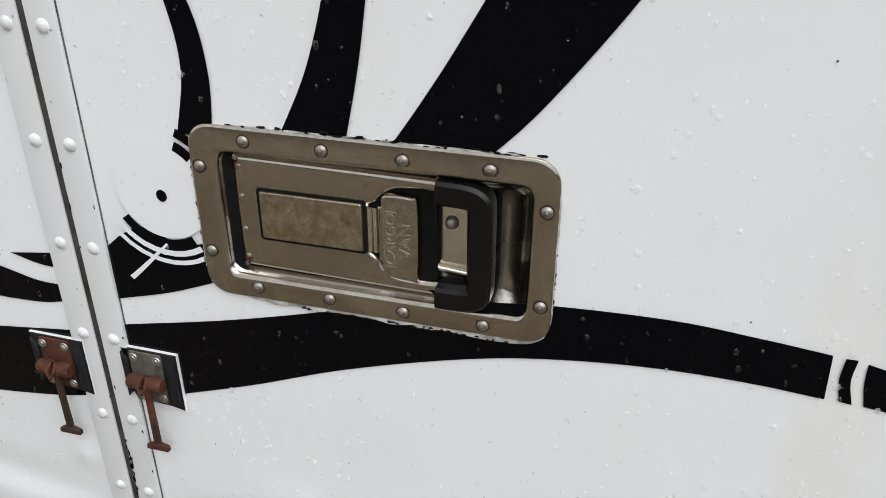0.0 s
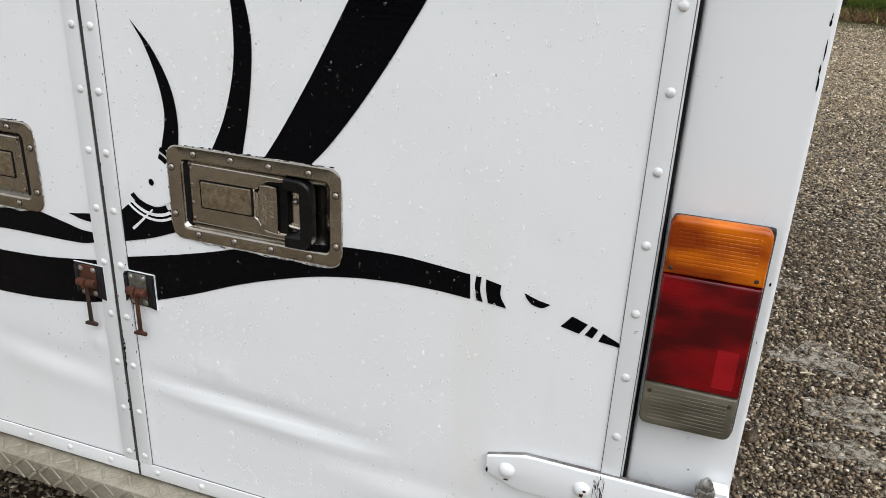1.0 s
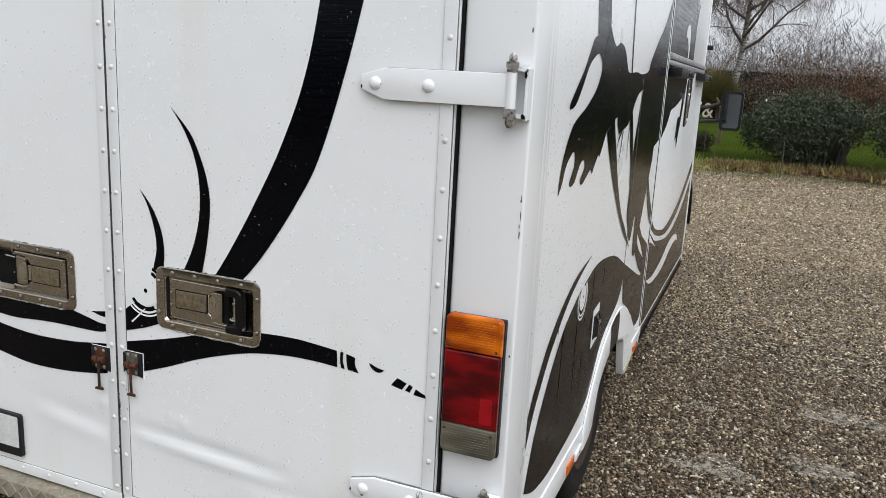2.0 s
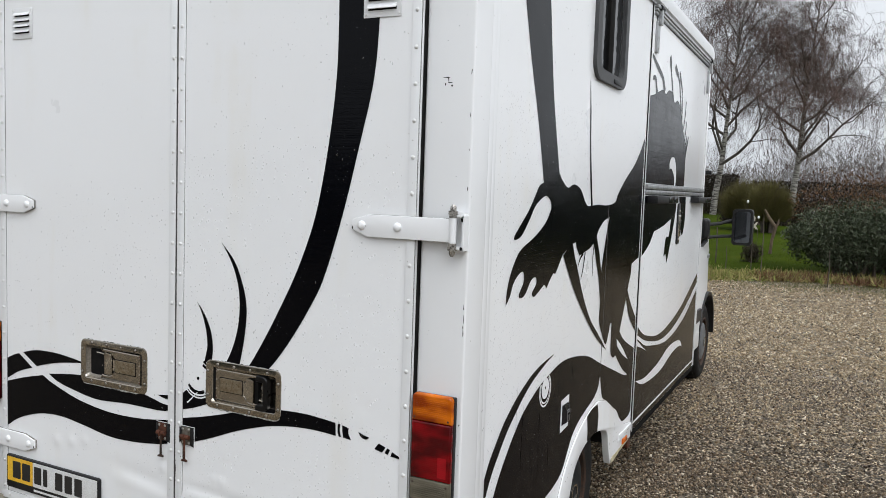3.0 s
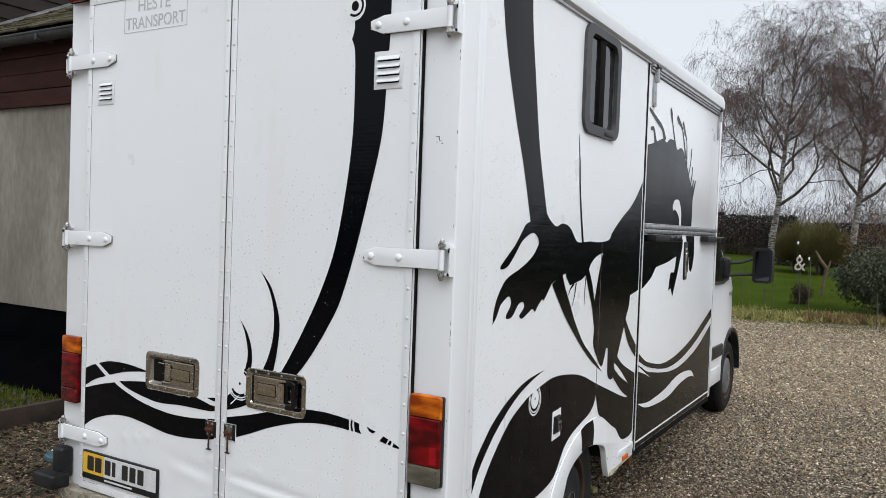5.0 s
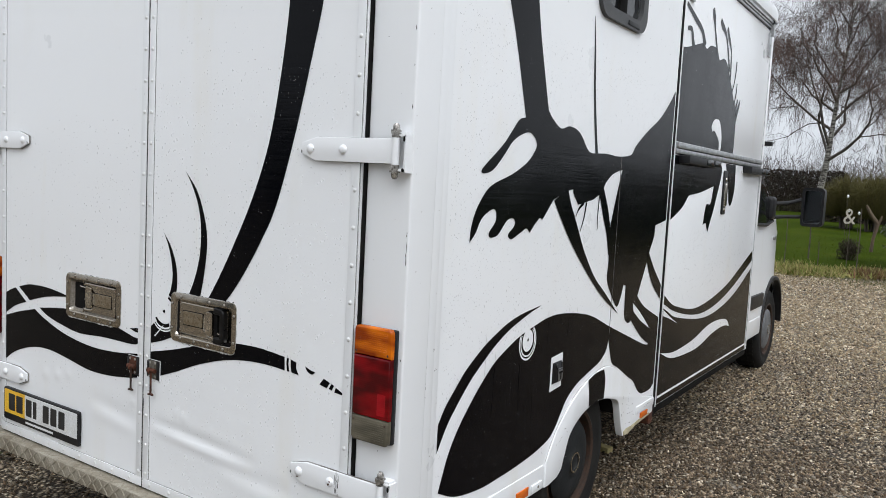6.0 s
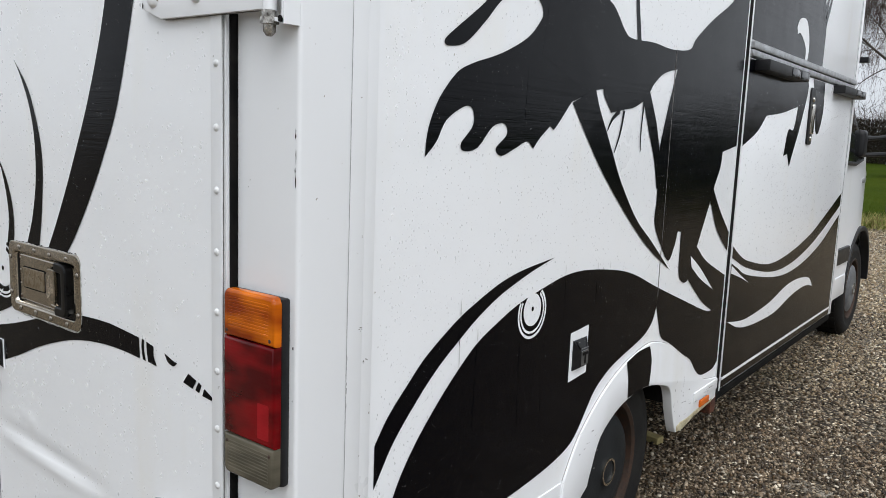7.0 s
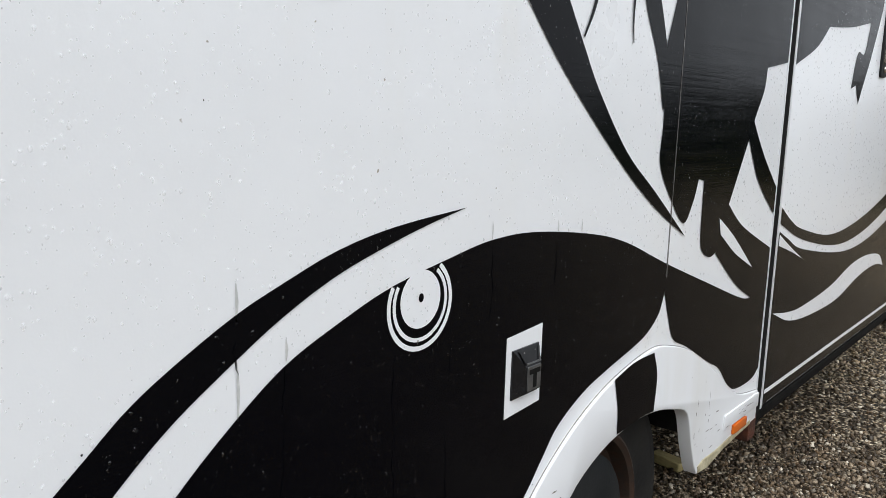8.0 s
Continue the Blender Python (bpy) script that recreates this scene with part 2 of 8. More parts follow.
def bead_on_white():
    """A water bead over white paint: its gathered light is painted as a whitish body, with a clear gloss on top."""
    m, n, l, b = nodes_of("rain_bead_on_white")
    tr = n.new("ShaderNodeBsdfTransparent")
    b.inputs["Base Color"].default_value = (0.90, 0.905, 0.91, 1)
    b.inputs["Roughness"].default_value = 0.08
    b.inputs["Specular IOR Level"].default_value = 0.5
    mx = n.new("ShaderNodeMixShader")
    mx.inputs[0].default_value = 0.22
    l.new(tr.outputs[0], mx.inputs[1])
    l.new(b.outputs[0], mx.inputs[2])
    l.new(mx.outputs[0], n["Material Output"].inputs["Surface"])
    return m


WATER_ON_WHITE = bead_on_white()


def lens(name, c1, c2, rough=0.16):
    """Coloured lamp plastic over a dull reflector: deep colour, inner glow painted in as soft brighter places, gloss on
    top.
    """
    m, n, l, b = nodes_of(name)
    big = add_noise(n, l, 12.0, 2, 0.4, (0.8, 0.8, 2.2))
    f = ramp(n, l, big.outputs["Fac"], [(0.42, (0, 0, 0)), (0.66, (1, 1, 1))])
    l.new(mixed(n, l, f.outputs[0], c1, c2), b.inputs["Base Color"])
    b.inputs["Roughness"].default_value = rough
    b.inputs["Coat Weight"].default_value = 0.1
    b.inputs["Coat Roughness"].default_value = 0.1
    b.inputs["Specular IOR Level"].default_value = 0.25
    wv = n.new("ShaderNodeTexWave")
    wv.wave_type, wv.bands_direction = 'BANDS', 'Z'
    wv.inputs["Scale"].default_value = 60.0
    tc = n.new("ShaderNodeTexCoord")
    l.new(tc.outputs["Object"], wv.inputs["Vector"])
    bumped(n, l, b, wv.outputs["Fac"], 0.10, 0.001)
    return m


AMBER = lens("amber_lens", (0.24, 0.034, 0.001), (0.62, 0.150, 0.003))
RED = lens("red_lens", (0.056, 0.0007, 0.0018), (0.180, 0.0017, 0.0040))
RED_BRIGHT = lens("red_reflector", (0.20, 0.003, 0.006), (0.29, 0.005, 0.009), 0.22)
CLEAR = lens("smoky_clear_lens", (0.075, 0.067, 0.048), (0.145, 0.13, 0.095))
AMBER_SMALL = lens("amber_marker", (0.52, 0.10, 0.008), (0.62, 0.14, 0.012))

# ---- building helpers ----
from mathutils.geometry import tessellate_polygon
HOME = {}


def thing(name, loc, label, category, group=""):
    ob = new(name)
    ob.matrix_basis = Matrix.Translation(loc)
    ob.empty_display_size = 0.1
    HOME[ob.name] = Matrix.Translation(loc).inverted()
    return tagged(ob, label, category, group)


def link_mesh(name, me, parent=None, label=""):
    ob = new(name, me)
    if parent:
        ob.parent = parent
        if parent.name in HOME:
            ob.matrix_parent_inverse = HOME[parent.name]
    return tagged(ob, label)


def part(name, bm, material, parent=None, label="", smooth=True):
    """Links a bmesh, in world metres, as one mesh object under a thing or under a part."""
    bmesh.ops.recalc_face_normals(bm, faces=bm.faces)
    me = bpy.data.meshes.new(name)
    bm.to_mesh(me)
    bm.free()
    me.materials.append(material)
    if smooth:
        me.shade_smooth()
        me.set_sharp_from_angle(angle=radians(38))
    return link_mesh(name, me, parent, label)


def box(bm, a, b, bevel=0.0, segments=2, m=None):
    """A box from corner a to corner b, its edges rounded."""
    size = [abs(q - p) for p, q in zip(a, b)]
    mid = [(p + q) / 2 for p, q in zip(a, b)]
    mat = Matrix.Translation(mid) @ Matrix.Diagonal((*size, 1))
    if m is not None:
        mat = m @ mat
    made = bmesh.ops.create_cube(bm, size=1.0, matrix=mat)
    if bevel:
        es = list({e for v in made["verts"] for e in v.link_edges})
        bmesh.ops.bevel(bm, geom=es, offset=bevel, segments=segments, affect='EDGES', profile=0.6)
    return made


def tube(bm, pts, radii, sides=8, caps=True):
    """A tapered tube through points."""
    rings = []
    pts = [Vector(p) for p in pts]
    for i, p in enumerate(pts):
        d = (pts[min(i + 1, len(pts) - 1)] - pts[max(i - 1, 0)]).normalized()
        a = d.orthogonal().normalized() if i == 0 else (last - d * last.dot(d)).normalized()
        last = a
        c = d.cross(a)
        r = radii[i] if isinstance(radii, (list, tuple)) else radii
        rings.append([bm.verts.new(p + (a * math.cos(2 * math.pi * k / sides) + c * math.sin(2 * math.pi * k / sides)) * r) for k in range(sides)])
    for q, w in zip(rings, rings[1:]):
        for k in range(sides):
            bm.faces.new((q[k], q[(k + 1) % sides], w[(k + 1) % sides], w[k]))
    if caps:
        bm.faces.new(rings[0][::-1])
        bm.faces.new(rings[-1])


def spline(pts, closed=False, steps=6):
    """Catmull-Rom through 2D points; a third value 1 makes a point a sharp corner."""
    n = len(pts)
    out = []
    for i in range(n if closed else n - 1):
        p1, p2 = pts[i], pts[(i + 1) % n]
        p0 = pts[i - 1] if (closed or i > 0) else p1
        p3 = pts[(i + 2) % n] if (closed or i + 2 < n) else p2
        s1 = len(p1) > 2 and p1[2]
        s2 = len(p2) > 2 and p2[2]
        if s1:
            p0 = (2 * p1[0] - p2[0], 2 * p1[1] - p2[1])
        if s2:
            p3 = (2 * p2[0] - p1[0], 2 * p2[1] - p1[1])
        if s1 and s2:
            out.append((p1[0], p1[1]))
            continue
        for k in range(steps):
            t = k / steps
            out.append(tuple(0.5 * (2 * p1[j] + (p2[j] - p0[j]) * t + (2 * p0[j] - 5 * p1[j] + 4 * p2[j] - p3[j]) * t * t + (3 * p1[j] - p0[j] - 3 * p2[j] + p3[j]) * t ** 3) for j in (0, 1)))
    if not closed:
        out.append(tuple(pts[-1][:2]))
    return out


def rear(u, v, d=0.0):
    return Vector((u, -d, v))


def side(u, v, d=0.0):
    return Vector((d, u, v))


def slab(bm, outline, place, low, high, bevel=0.0):
    """A flat plate with that outline on the rear or side plane, from depth low to high."""
    top = [bm.verts.new(place(u, v, high)) for u, v in outline]
    f = bm.faces.new(top)
    made = bmesh.ops.extrude_face_region(bm, geom=[f])
    vs = [g for g in made["geom"] if isinstance(g, bmesh.types.BMVert)]
    off = place(0, 0, low) - place(0, 0, high)
    bmesh.ops.translate(bm, verts=vs, vec=off)
    if bevel:
        es = [e for e in f.edges]
        bmesh.ops.bevel(bm, geom=es, offset=bevel, segments=3, affect='EDGES', profile=0.5)
    big = [g for g in bm.faces if len(g.verts) > 4]
    bmesh.ops.triangulate(bm, faces=big, ngon_method='EAR_CLIP')


def holed(bm, outer, inner, place, low, high):
    """A plate with an opening through it."""
    loops = [[Vector((u, v, 0)) for u, v in o] for o in (outer, inner)]
    flat = [(u, v) for o in (outer, inner) for u, v in o]
    front = [bm.verts.new(place(u, v, high)) for u, v in flat]
    back = [bm.verts.new(place(u, v, low)) for u, v in flat]
    for a, b, c in tessellate_polygon(loops):
        bm.faces.new((front[a], front[b], front[c]))
        bm.faces.new((back[c], back[b], back[a]))
    n = len(outer)
    for lo, hi in ((0, n), (n, len(flat))):
        for i in range(lo, hi):
            j = i + 1 if i + 1 < hi else lo
            bm.faces.new((front[i], front[j], back[j], back[i]))


def rounded(u0, v0, u1, v1, r, k=5):
    out = []
    for cu, cv, a in ((u1 - r, v1 - r, 0), (u0 + r, v1 - r, 90), (u0 + r, v0 + r, 180), (u1 - r, v0 + r, 270)):
        for i in range(k + 1):
            t = radians(a + 90 * i / k)
            out.append((cu + r * math.cos(t), cv + r * math.sin(t)))
    return out


def ring_plate(bm, outer, inner, place, low, high):
    """A plate with a hole: two outlines with the same number of points."""
    n = len(outer)
    rows = [[bm.verts.new(place(u, v, d)) for u, v in o] for o, d in ((outer, low), (outer, high), (inner, high), (inner, low))]
    for a, b in ((0, 1), (1, 2), (2, 3)):
        for i in range(n):
            bm.faces.new((rows[a][i], rows[a][(i + 1) % n], rows[b][(i + 1) % n], rows[b][i]))


def dome(bm, c, out, r, h, sides=10, rings=2):
    """A rivet head on a plane with outward direction out."""
    c, out = Vector(c), Vector(out)
    a = out.orthogonal().normalized()
    b = out.cross(a)
    last = None
    for j in range(rings):
        t = j / rings * math.pi / 2
        row = [bm.verts.new(c + out * (h * math.sin(t)) + (a * math.cos(2 * math.pi * k / sides) + b * math.sin(2 * math.pi * k / sides)) * r * math.cos(t)) for k in range(sides)]
        if last:
            for k in range(sides):
                bm.faces.new((last[k], last[(k + 1) % sides], row[(k + 1) % sides], row[k]))
        last = row
    tip = bm.verts.new(c + out * h)
    for k in range(sides):
        bm.faces.new((last[k], last[(k + 1) % sides], tip))


def mesh_from(name, verts, faces, material, parent=None, label="", smooth=False):
    me = bpy.data.meshes.new(name)
    verts = np.asarray(verts, dtype=np.float32)
    faces = np.asarray(faces, dtype=np.int32)
    k = faces.shape[1]
    me.vertices.add(len(verts))
    me.vertices.foreach_set("co", verts.ravel())
    me.loops.add(faces.size)
    me.loops.foreach_set("vertex_index", faces.ravel())
    me.polygons.add(len(faces))
    me.polygons.foreach_set("loop_start", np.arange(0, faces.size, k, dtype=np.int32))
    me.update(calc_edges=True)
    me.materials.append(material)
    if smooth:
        me.shade_smooth()
    return link_mesh(name, me, parent, label)


def scattered(base_v, base_f, pos, rot, scale):
    """Copies of one small shape, joined: rot are 3x3 matrices, scale is per axis."""
    n = len(pos)
    v = np.einsum('nij,nkj->nki', rot, base_v[None] * scale[:, None, :]) + pos[:, None, :]
    f = base_f[None] + (np.arange(n) * len(base_v))[:, None, None]
    return v.reshape(-1, 3), f.reshape(-1, base_f.shape[1])


def turns(rng, n, tilt=math.pi):
    """Random rotations: any turn about z, leaning up to tilt."""
    z, t, s = rng.uniform(0, 2 * math.pi, n), rng.uniform(-tilt, tilt, n), rng.uniform(-tilt, tilt, n)
    cz, sz, ct, st, cs, ss = np.cos(z), np.sin(z), np.cos(t), np.sin(t), np.cos(s), np.sin(s)
    o, e = np.zeros(n), np.ones(n)
    rz = np.stack([np.stack([cz, -sz, o], 1), np.stack([sz, cz, o], 1), np.stack([o, o, e], 1)], 1)
    rx = np.stack([np.stack([e, o, o], 1), np.stack([o, ct, -st], 1), np.stack([o, st, ct], 1)], 1)
    ry = np.stack([np.stack([cs, o, ss], 1), np.stack([o, e, o], 1), np.stack([-ss, o, cs], 1)], 1)
    return np.einsum('nij,njk,nkl->nil', rz, rx, ry)


def lettering(text, width, height, thick=0.0005, bold=0.018):
    """Mesh of a word in the built-in font, its box width x height, in the plane x, z."""
    cu = bpy.data.curves.new("word", 'FONT')
    cu.body = text
    cu.extrude = thick
    cu.offset = bold
    ob = bpy.data.objects.new("word", cu)
    scene.collection.objects.link(ob)
    dg = bpy.context.evaluated_depsgraph_get()
    me = bpy.data.meshes.new_from_object(ob.evaluated_get(dg))
    bpy.data.objects.remove(ob)
    xs = [v.co.x for v in me.vertices]
    ys = [v.co.y for v in me.vertices]
    bm = bmesh.new()
    bm.from_mesh(me)
    for v in bm.verts:
        v.co = Vector(((v.co.x - min(xs)) / (max(xs) - min(xs)) * width, -v.co.z, (v.co.y - min(ys)) / (max(ys) - min(ys)) * height))
    bpy.data.meshes.remove(me)
    return bm


def inset(o, q):
    """The outline moved inwards by q, with mitred corners."""
    n = len(o)
    area = sum(o[i - 1][0] * o[i][1] - o[i][0] * o[i - 1][1] for i in range(n))
    g = q if area > 0 else -q
    out = []
    for i in range(n):
        a, b, c = Vector(o[i - 1]), Vector(o[i]), Vector(o[(i + 1) % n])
        d, e = (b - a).normalized(), (c - b).normalized()
        m, k = Vector((-d.y, d.x)), Vector((-e.y, e.x))
        h = (m + k)
        h = h / max(0.6, h.length_squared / 2) if h.length > 1e-6 else m
        out.append((b.x + h.x * g, b.y + h.y * g))
    return out


def pressed(bm, o, place, low, high, r):
    """A plate with a rounded edge all round and a truly flat face."""
    q = []
    for p in o:
        if not q or math.hypot(p[0] - q[-1][0], p[1] - q[-1][1]) > 1e-5:
            q.append(p)
    rows = [(q, low), (q, high - r)]
    for a in (22.5, 45, 67.5, 90):
        t = radians(a)
        rows.append((inset(q, r * (1 - math.cos(t))), high - r + r * math.sin(t)))
    rows.append((inset(q, r * 1.15), high))
    vs = [[bm.verts.new(place(u, v, d)) for u, v in w] for w, d in rows]
    n = len(q)
    for a, b in zip(vs, vs[1:]):
        for i in range(n):
            bm.faces.new((a[i], a[(i + 1) % n], b[(i + 1) % n], b[i]))
    for tri in tessellate_polygon([[Vector((u, v, 0)) for u, v in rows[-1][0]]]):
        bm.faces.new([vs[-1][i] for i in tri])


def swept(bm, path, place, wide, deep, mid, power=4.0):
    """A bar of rounded-square section along a path on the rear plane; mid is its depth."""
    rings = []
    for i, (u, v) in enumerate(path):
        a, b = path[max(i - 1, 0)], path[min(i + 1, len(path) - 1)]
        du, dv = b[0] - a[0], b[1] - a[1]
        n = math.hypot(du, dv)
        ring = []
        for k in range(20):
            t = 2 * math.pi * k / 20
            c, e = math.cos(t), math.sin(t)
            g = 1 / (abs(c) ** power + abs(e) ** power) ** (1 / power)
            ring.append(bm.verts.new(place(u - dv / n * wide / 2 * c * g, v + du / n * wide / 2 * c * g, mid + deep / 2 * e * g)))
        rings.append(ring)
    for a, b in zip(rings, rings[1:]):
        for k in range(20):
            bm.faces.new((a[k], a[(k + 1) % 20], b[(k + 1) % 20], b[k]))
    bm.faces.new(rings[0])
    bm.faces.new(rings[-1])

# ---- the truck ----
X0, X1 = -2.106, 0.011          # outer sides of the box body
SEAM = -1.0365                  # where the rear doors meet
GAP = -0.135                    # hinge side gap of the right door
GAPL = -1.948
DZ0, DZ1 = 0.375, 2.612         # rear doors, bottom and top
BACK = -0.02                    # depth of the corner posts' face, behind the door skins

truck = thing("box_truck", (-1.05, 2.7, 0), "wet white box truck with flowing black graphics, parked on gravel", "truck")

RIVET = bmesh.new()
dome(RIVET, (0, 0, 0), (0, -1, 0), 0.0066, 0.0034, 10, 2)
rivet_mesh = bpy.data.meshes.new("rivet")
RIVET.to_mesh(rivet_mesh)
RIVET.free()
rivet_mesh.materials.append(RIVET_WHITE)
rivet_mesh.shade_smooth()


def rivets(parent, pts, depth):
    for u, v in pts:
        ob = link_mesh("rivet", rivet_mesh, parent)
        ob.matrix_basis = pose(u, -depth, v, 0, random.uniform(0, 360), 0)


LATCH_R = (-0.750, 0.978, 0.305, 0.157, 1)
LATCH_L = (-1.334, 0.975, 0.328, 0.160, -1)


def door_skin(name, x0, x1, latch, dents, label):
    """One rear door: a thin sheet skin, dented, with an opening for the latch, on a hollow frame."""
    step = 0.0125
    nx, nz = int(round((x1 - x0) / step)), int(round((DZ1 - DZ0) / step))
    xs, zs = np.linspace(x0, x1, nx + 1), np.linspace(DZ0, DZ1, nz + 1)
    gx, gz = np.meshgrid(xs, zs)
    gy = np.zeros_like(gx)
    for kind, cx, cz, w, h, amp in dents:
        if kind == "pimple":
            gy -= amp * np.exp(-(((gx - cx) / w) ** 2 + ((gz - cz) / h) ** 2))
        else:
            t = np.clip((gx - cx) / w, -1, 1)
            zc = cz - 0.015 * t
            ridge = (gz - zc) / h
            gy += amp * np.exp(-ridge ** 2) * ridge * 2.0 * (1 - t ** 2)
    gy += 0.0012 * np.sin(gx * 5.1 + gz * 1.7) * np.sin(gz * 3.1 + 0.6) * (np.abs(gx - (x0 + x1) / 2) < (x1 - x0) / 2 - 0.03) * (gz < 0.7)
    v = np.stack([gx, gy, gz], -1).reshape(-1, 3)
    i, j = np.meshgrid(np.arange(nx), np.arange(nz))
    cx, cz, w, h = latch[:4]
    mx, mz = (xs[:-1] + xs[1:]) / 2, (zs[:-1] + zs[1:]) / 2
    keep = ~((np.abs(mx[i] - cx) < w / 2 - 0.010) & (np.abs(mz[j] - cz) < h / 2 - 0.011))
    a = (j * (nx + 1) + i)[keep]
    f = np.stack([a, a + 1, a + nx + 2, a + nx + 1], -1)
    door = mesh_from(name, v, f, WHITE, truck, label, True)
    bm = bmesh.new()
    for p, q in (((x0, 0.001, DZ0), (x1, 0.03, DZ0 + 0.02)), ((x0, 0.001, DZ1 - 0.02), (x1, 0.03, DZ1)),
                 ((x0, 0.001, DZ0 + 0.02), (x0 + 0.012, 0.03, DZ1 - 0.02)), ((x1 - 0.012, 0.001, DZ0 + 0.02), (x1, 0.03, DZ1 - 0.02))):
        box(bm, p, q, 0.001, 1)
    part("door_frame", bm, WHITE_TRIM, door)
    return door


door_r = door_skin("rear_door", SEAM + 0.003, GAP - 0.008, LATCH_R, [
    ("crease", -0.76, 0.588, 0.27, 0.019, 0.0050), ("crease", -0.45, 0.515, 0.22, 0.03, 0.0022),
    ("pimple", -0.83, 0.655, 0.012, 0.012, 0.004), ("pimple", -0.87, 0.660, 0.009, 0.009, 0.003),
    ("pimple", -0.70, 0.64, 0.010, 0.010, 0.0015), ("pimple", -0.29, 0.99, 0.02, 0.02, -0.0015)],
    "white sheet-metal rear door with dents and raindrops")
door_l = door_skin("rear_door", GAPL + 0.004, SEAM - 0.003, LATCH_L, [
    ("crease", -1.20, 0.585, 0.15, 0.03, 0.003), ("pimple", -1.093, 0.655, 0.012, 0.012, 0.005),
    ("pimple", -1.55, 0.665, 0.014, 0.016, 0.005), ("pimple", -1.63, 0.655, 0.016, 0.02, 0.004), ("pimple", -1.48, 0.68, 0.012, 0.015, 0.004)],
    "white sheet-metal rear door with dents and raindrops")


def strip(u0, v0, u1, v1, parent, name="edge_strip", d0=0.0005, d1=0.0035):
    bm = bmesh.new()
    box(bm, (u0, -d1, v0), (u1, -d0, v1), 0.0008, 2)
    bar = part(name, bm, WHITE_TRIM, parent)
    bm = bmesh.new()
    box(bm, (u0 - 0.0011, -d0 - 0.0004, v0 - 0.0011), (u1 + 0.0011, -d0 + 0.0003, v1 + 0.0011))
    part("joint_filler", bm, HAIRLINE, bar)
    return bar


ROW = [0.425 + 0.1 * k for k in range(22)]
strip(SEAM + 0.003, DZ0 + 0.032, SEAM + 0.031, DZ1 - 0.032, door_r, "edge_strip", 0.0005, 0.0045)
strip(SEAM - 0.034, DZ0 + 0.032, SEAM - 0.0055, DZ1 - 0.032, door_l)
strip(GAP - 0.036, DZ0 + 0.032, GAP - 0.008, DZ1 - 0.032, door_r)
strip(GAPL + 0.004, DZ0 + 0.032, GAPL + 0.032, DZ1 - 0.032, door_l)
for d, a, b in ((door_r, SEAM + 0.003, GAP - 0.008), (door_l, GAPL + 0.004, SEAM - 0.003)):
    strip(a, DZ0, b, DZ0 + 0.031, d)
    strip(a, DZ1 - 0.031, b, DZ1, d)
    rivets(d, [(a + 0.04 + k * 0.1, DZ0 + 0.016) for k in range(int((b - a - 0.04) / 0.1) + 1)], 0.0035)
    rivets(d, [(a + 0.05 + k * 0.1, DZ1 - 0.016) for k in range(int((b - a - 0.05) / 0.1) + 1)], 0.0035)
rivets(door_r, [(-1.0185, v) for v in ROW], 0.0045)
rivets(door_l, [(-1.0545, v) for v in ROW], 0.0035)
rivets(door_r, [(-0.1565, v - 0.007) for v in ROW], 0.0035)
rivets(door_l, [(-1.931, v) for v in ROW], 0.0035)
# Strip fills the door gap; the gap's shade is put into its grey.
bm = bmesh.new()
box(bm, (SEAM - 0.0055, -0.0022, DZ0), (SEAM + 0.003, 0.02, DZ1), 0.0005, 1)
part("seam_strip", bm, SEAM_GREY, truck, "scratched aluminium strip, darkened for the shaded gap between the doors")
bm = bmesh.new()
box(bm, (GAP - 0.0046, 0.0088, DZ0 + 0.004), (GAP - 0.0016, 0.0330, DZ1 - 0.004), 0.0008, 2)
part("rubber_seal", bm, SEAM_DARK, truck, "black rubber door seal")
bm = bmesh.new()
box(bm, (GAP - 0.0078, 0.002, DZ0), (GAP - 0.0048, 0.030, DZ1), 0.0008, 1)
part("door_return", bm, WHITE_TRIM, door_r)


def corner_post(xa, xb, name="corner_post"):
    """Box-section post with a rounded outer arris and a stepped edge along the side."""
    bm = bmesh.new()
    box(bm, (min(xa, xb), 0.02, 0.36), (max(xa, xb), 0.1325, 2.70), 0.007, 3)
    return part(name, bm, WHITE_POST, truck)


post_r = corner_post(GAP - 0.0012, X1)
post_l = corner_post(X0, GAPL - 0.004)
for y0, y1, d in ((0.1336, 0.1690, 0.0075), (0.1700, 0.1962, 0.0055)):
    bm = bmesh.new()
    box(bm, (-0.03, y0, 0.40), (d, y1, 2.60), 0.0008, 2)
    part("corner_moulding", bm, WHITE_POST, truck)
for y0, y1, d in ((0.1326, 0.1336, 0.0070), (0.1690, 0.1700, 0.0053), (0.1962, 0.1984, 0.0008)):
    bm = bmesh.new()
    box(bm, (-0.03, y0, 0.40), (d, y1, 2.60))
    part("joint_filler", bm, HAIRLINE, truck)
bm = bmesh.new()
box(bm, (X0 + 0.002, -0.004, DZ1 + 0.006), (X1 - 0.002, 0.135, 2.672), 0.006, 2)
box(bm, (X0 - 0.002, -0.008, 2.6745), (X1 + 0.004, 0.135, 2.712), 0.004, 2)
part("header_rail", bm, WHITE_POST, truck, "white header rail over the doors with worn sealant")
bm = bmesh.new()
box(bm, (X0 + 0.004, -0.0046, 2.671), (X1 - 0.004, 0.12, 2.6755))
box(bm, (X0 + 0.004, 0.002, DZ1 + 0.0005), (X1 - 0.004, 0.12, DZ1 + 0.007))
part("joint_filler", bm, SEAM_DARK, truck)

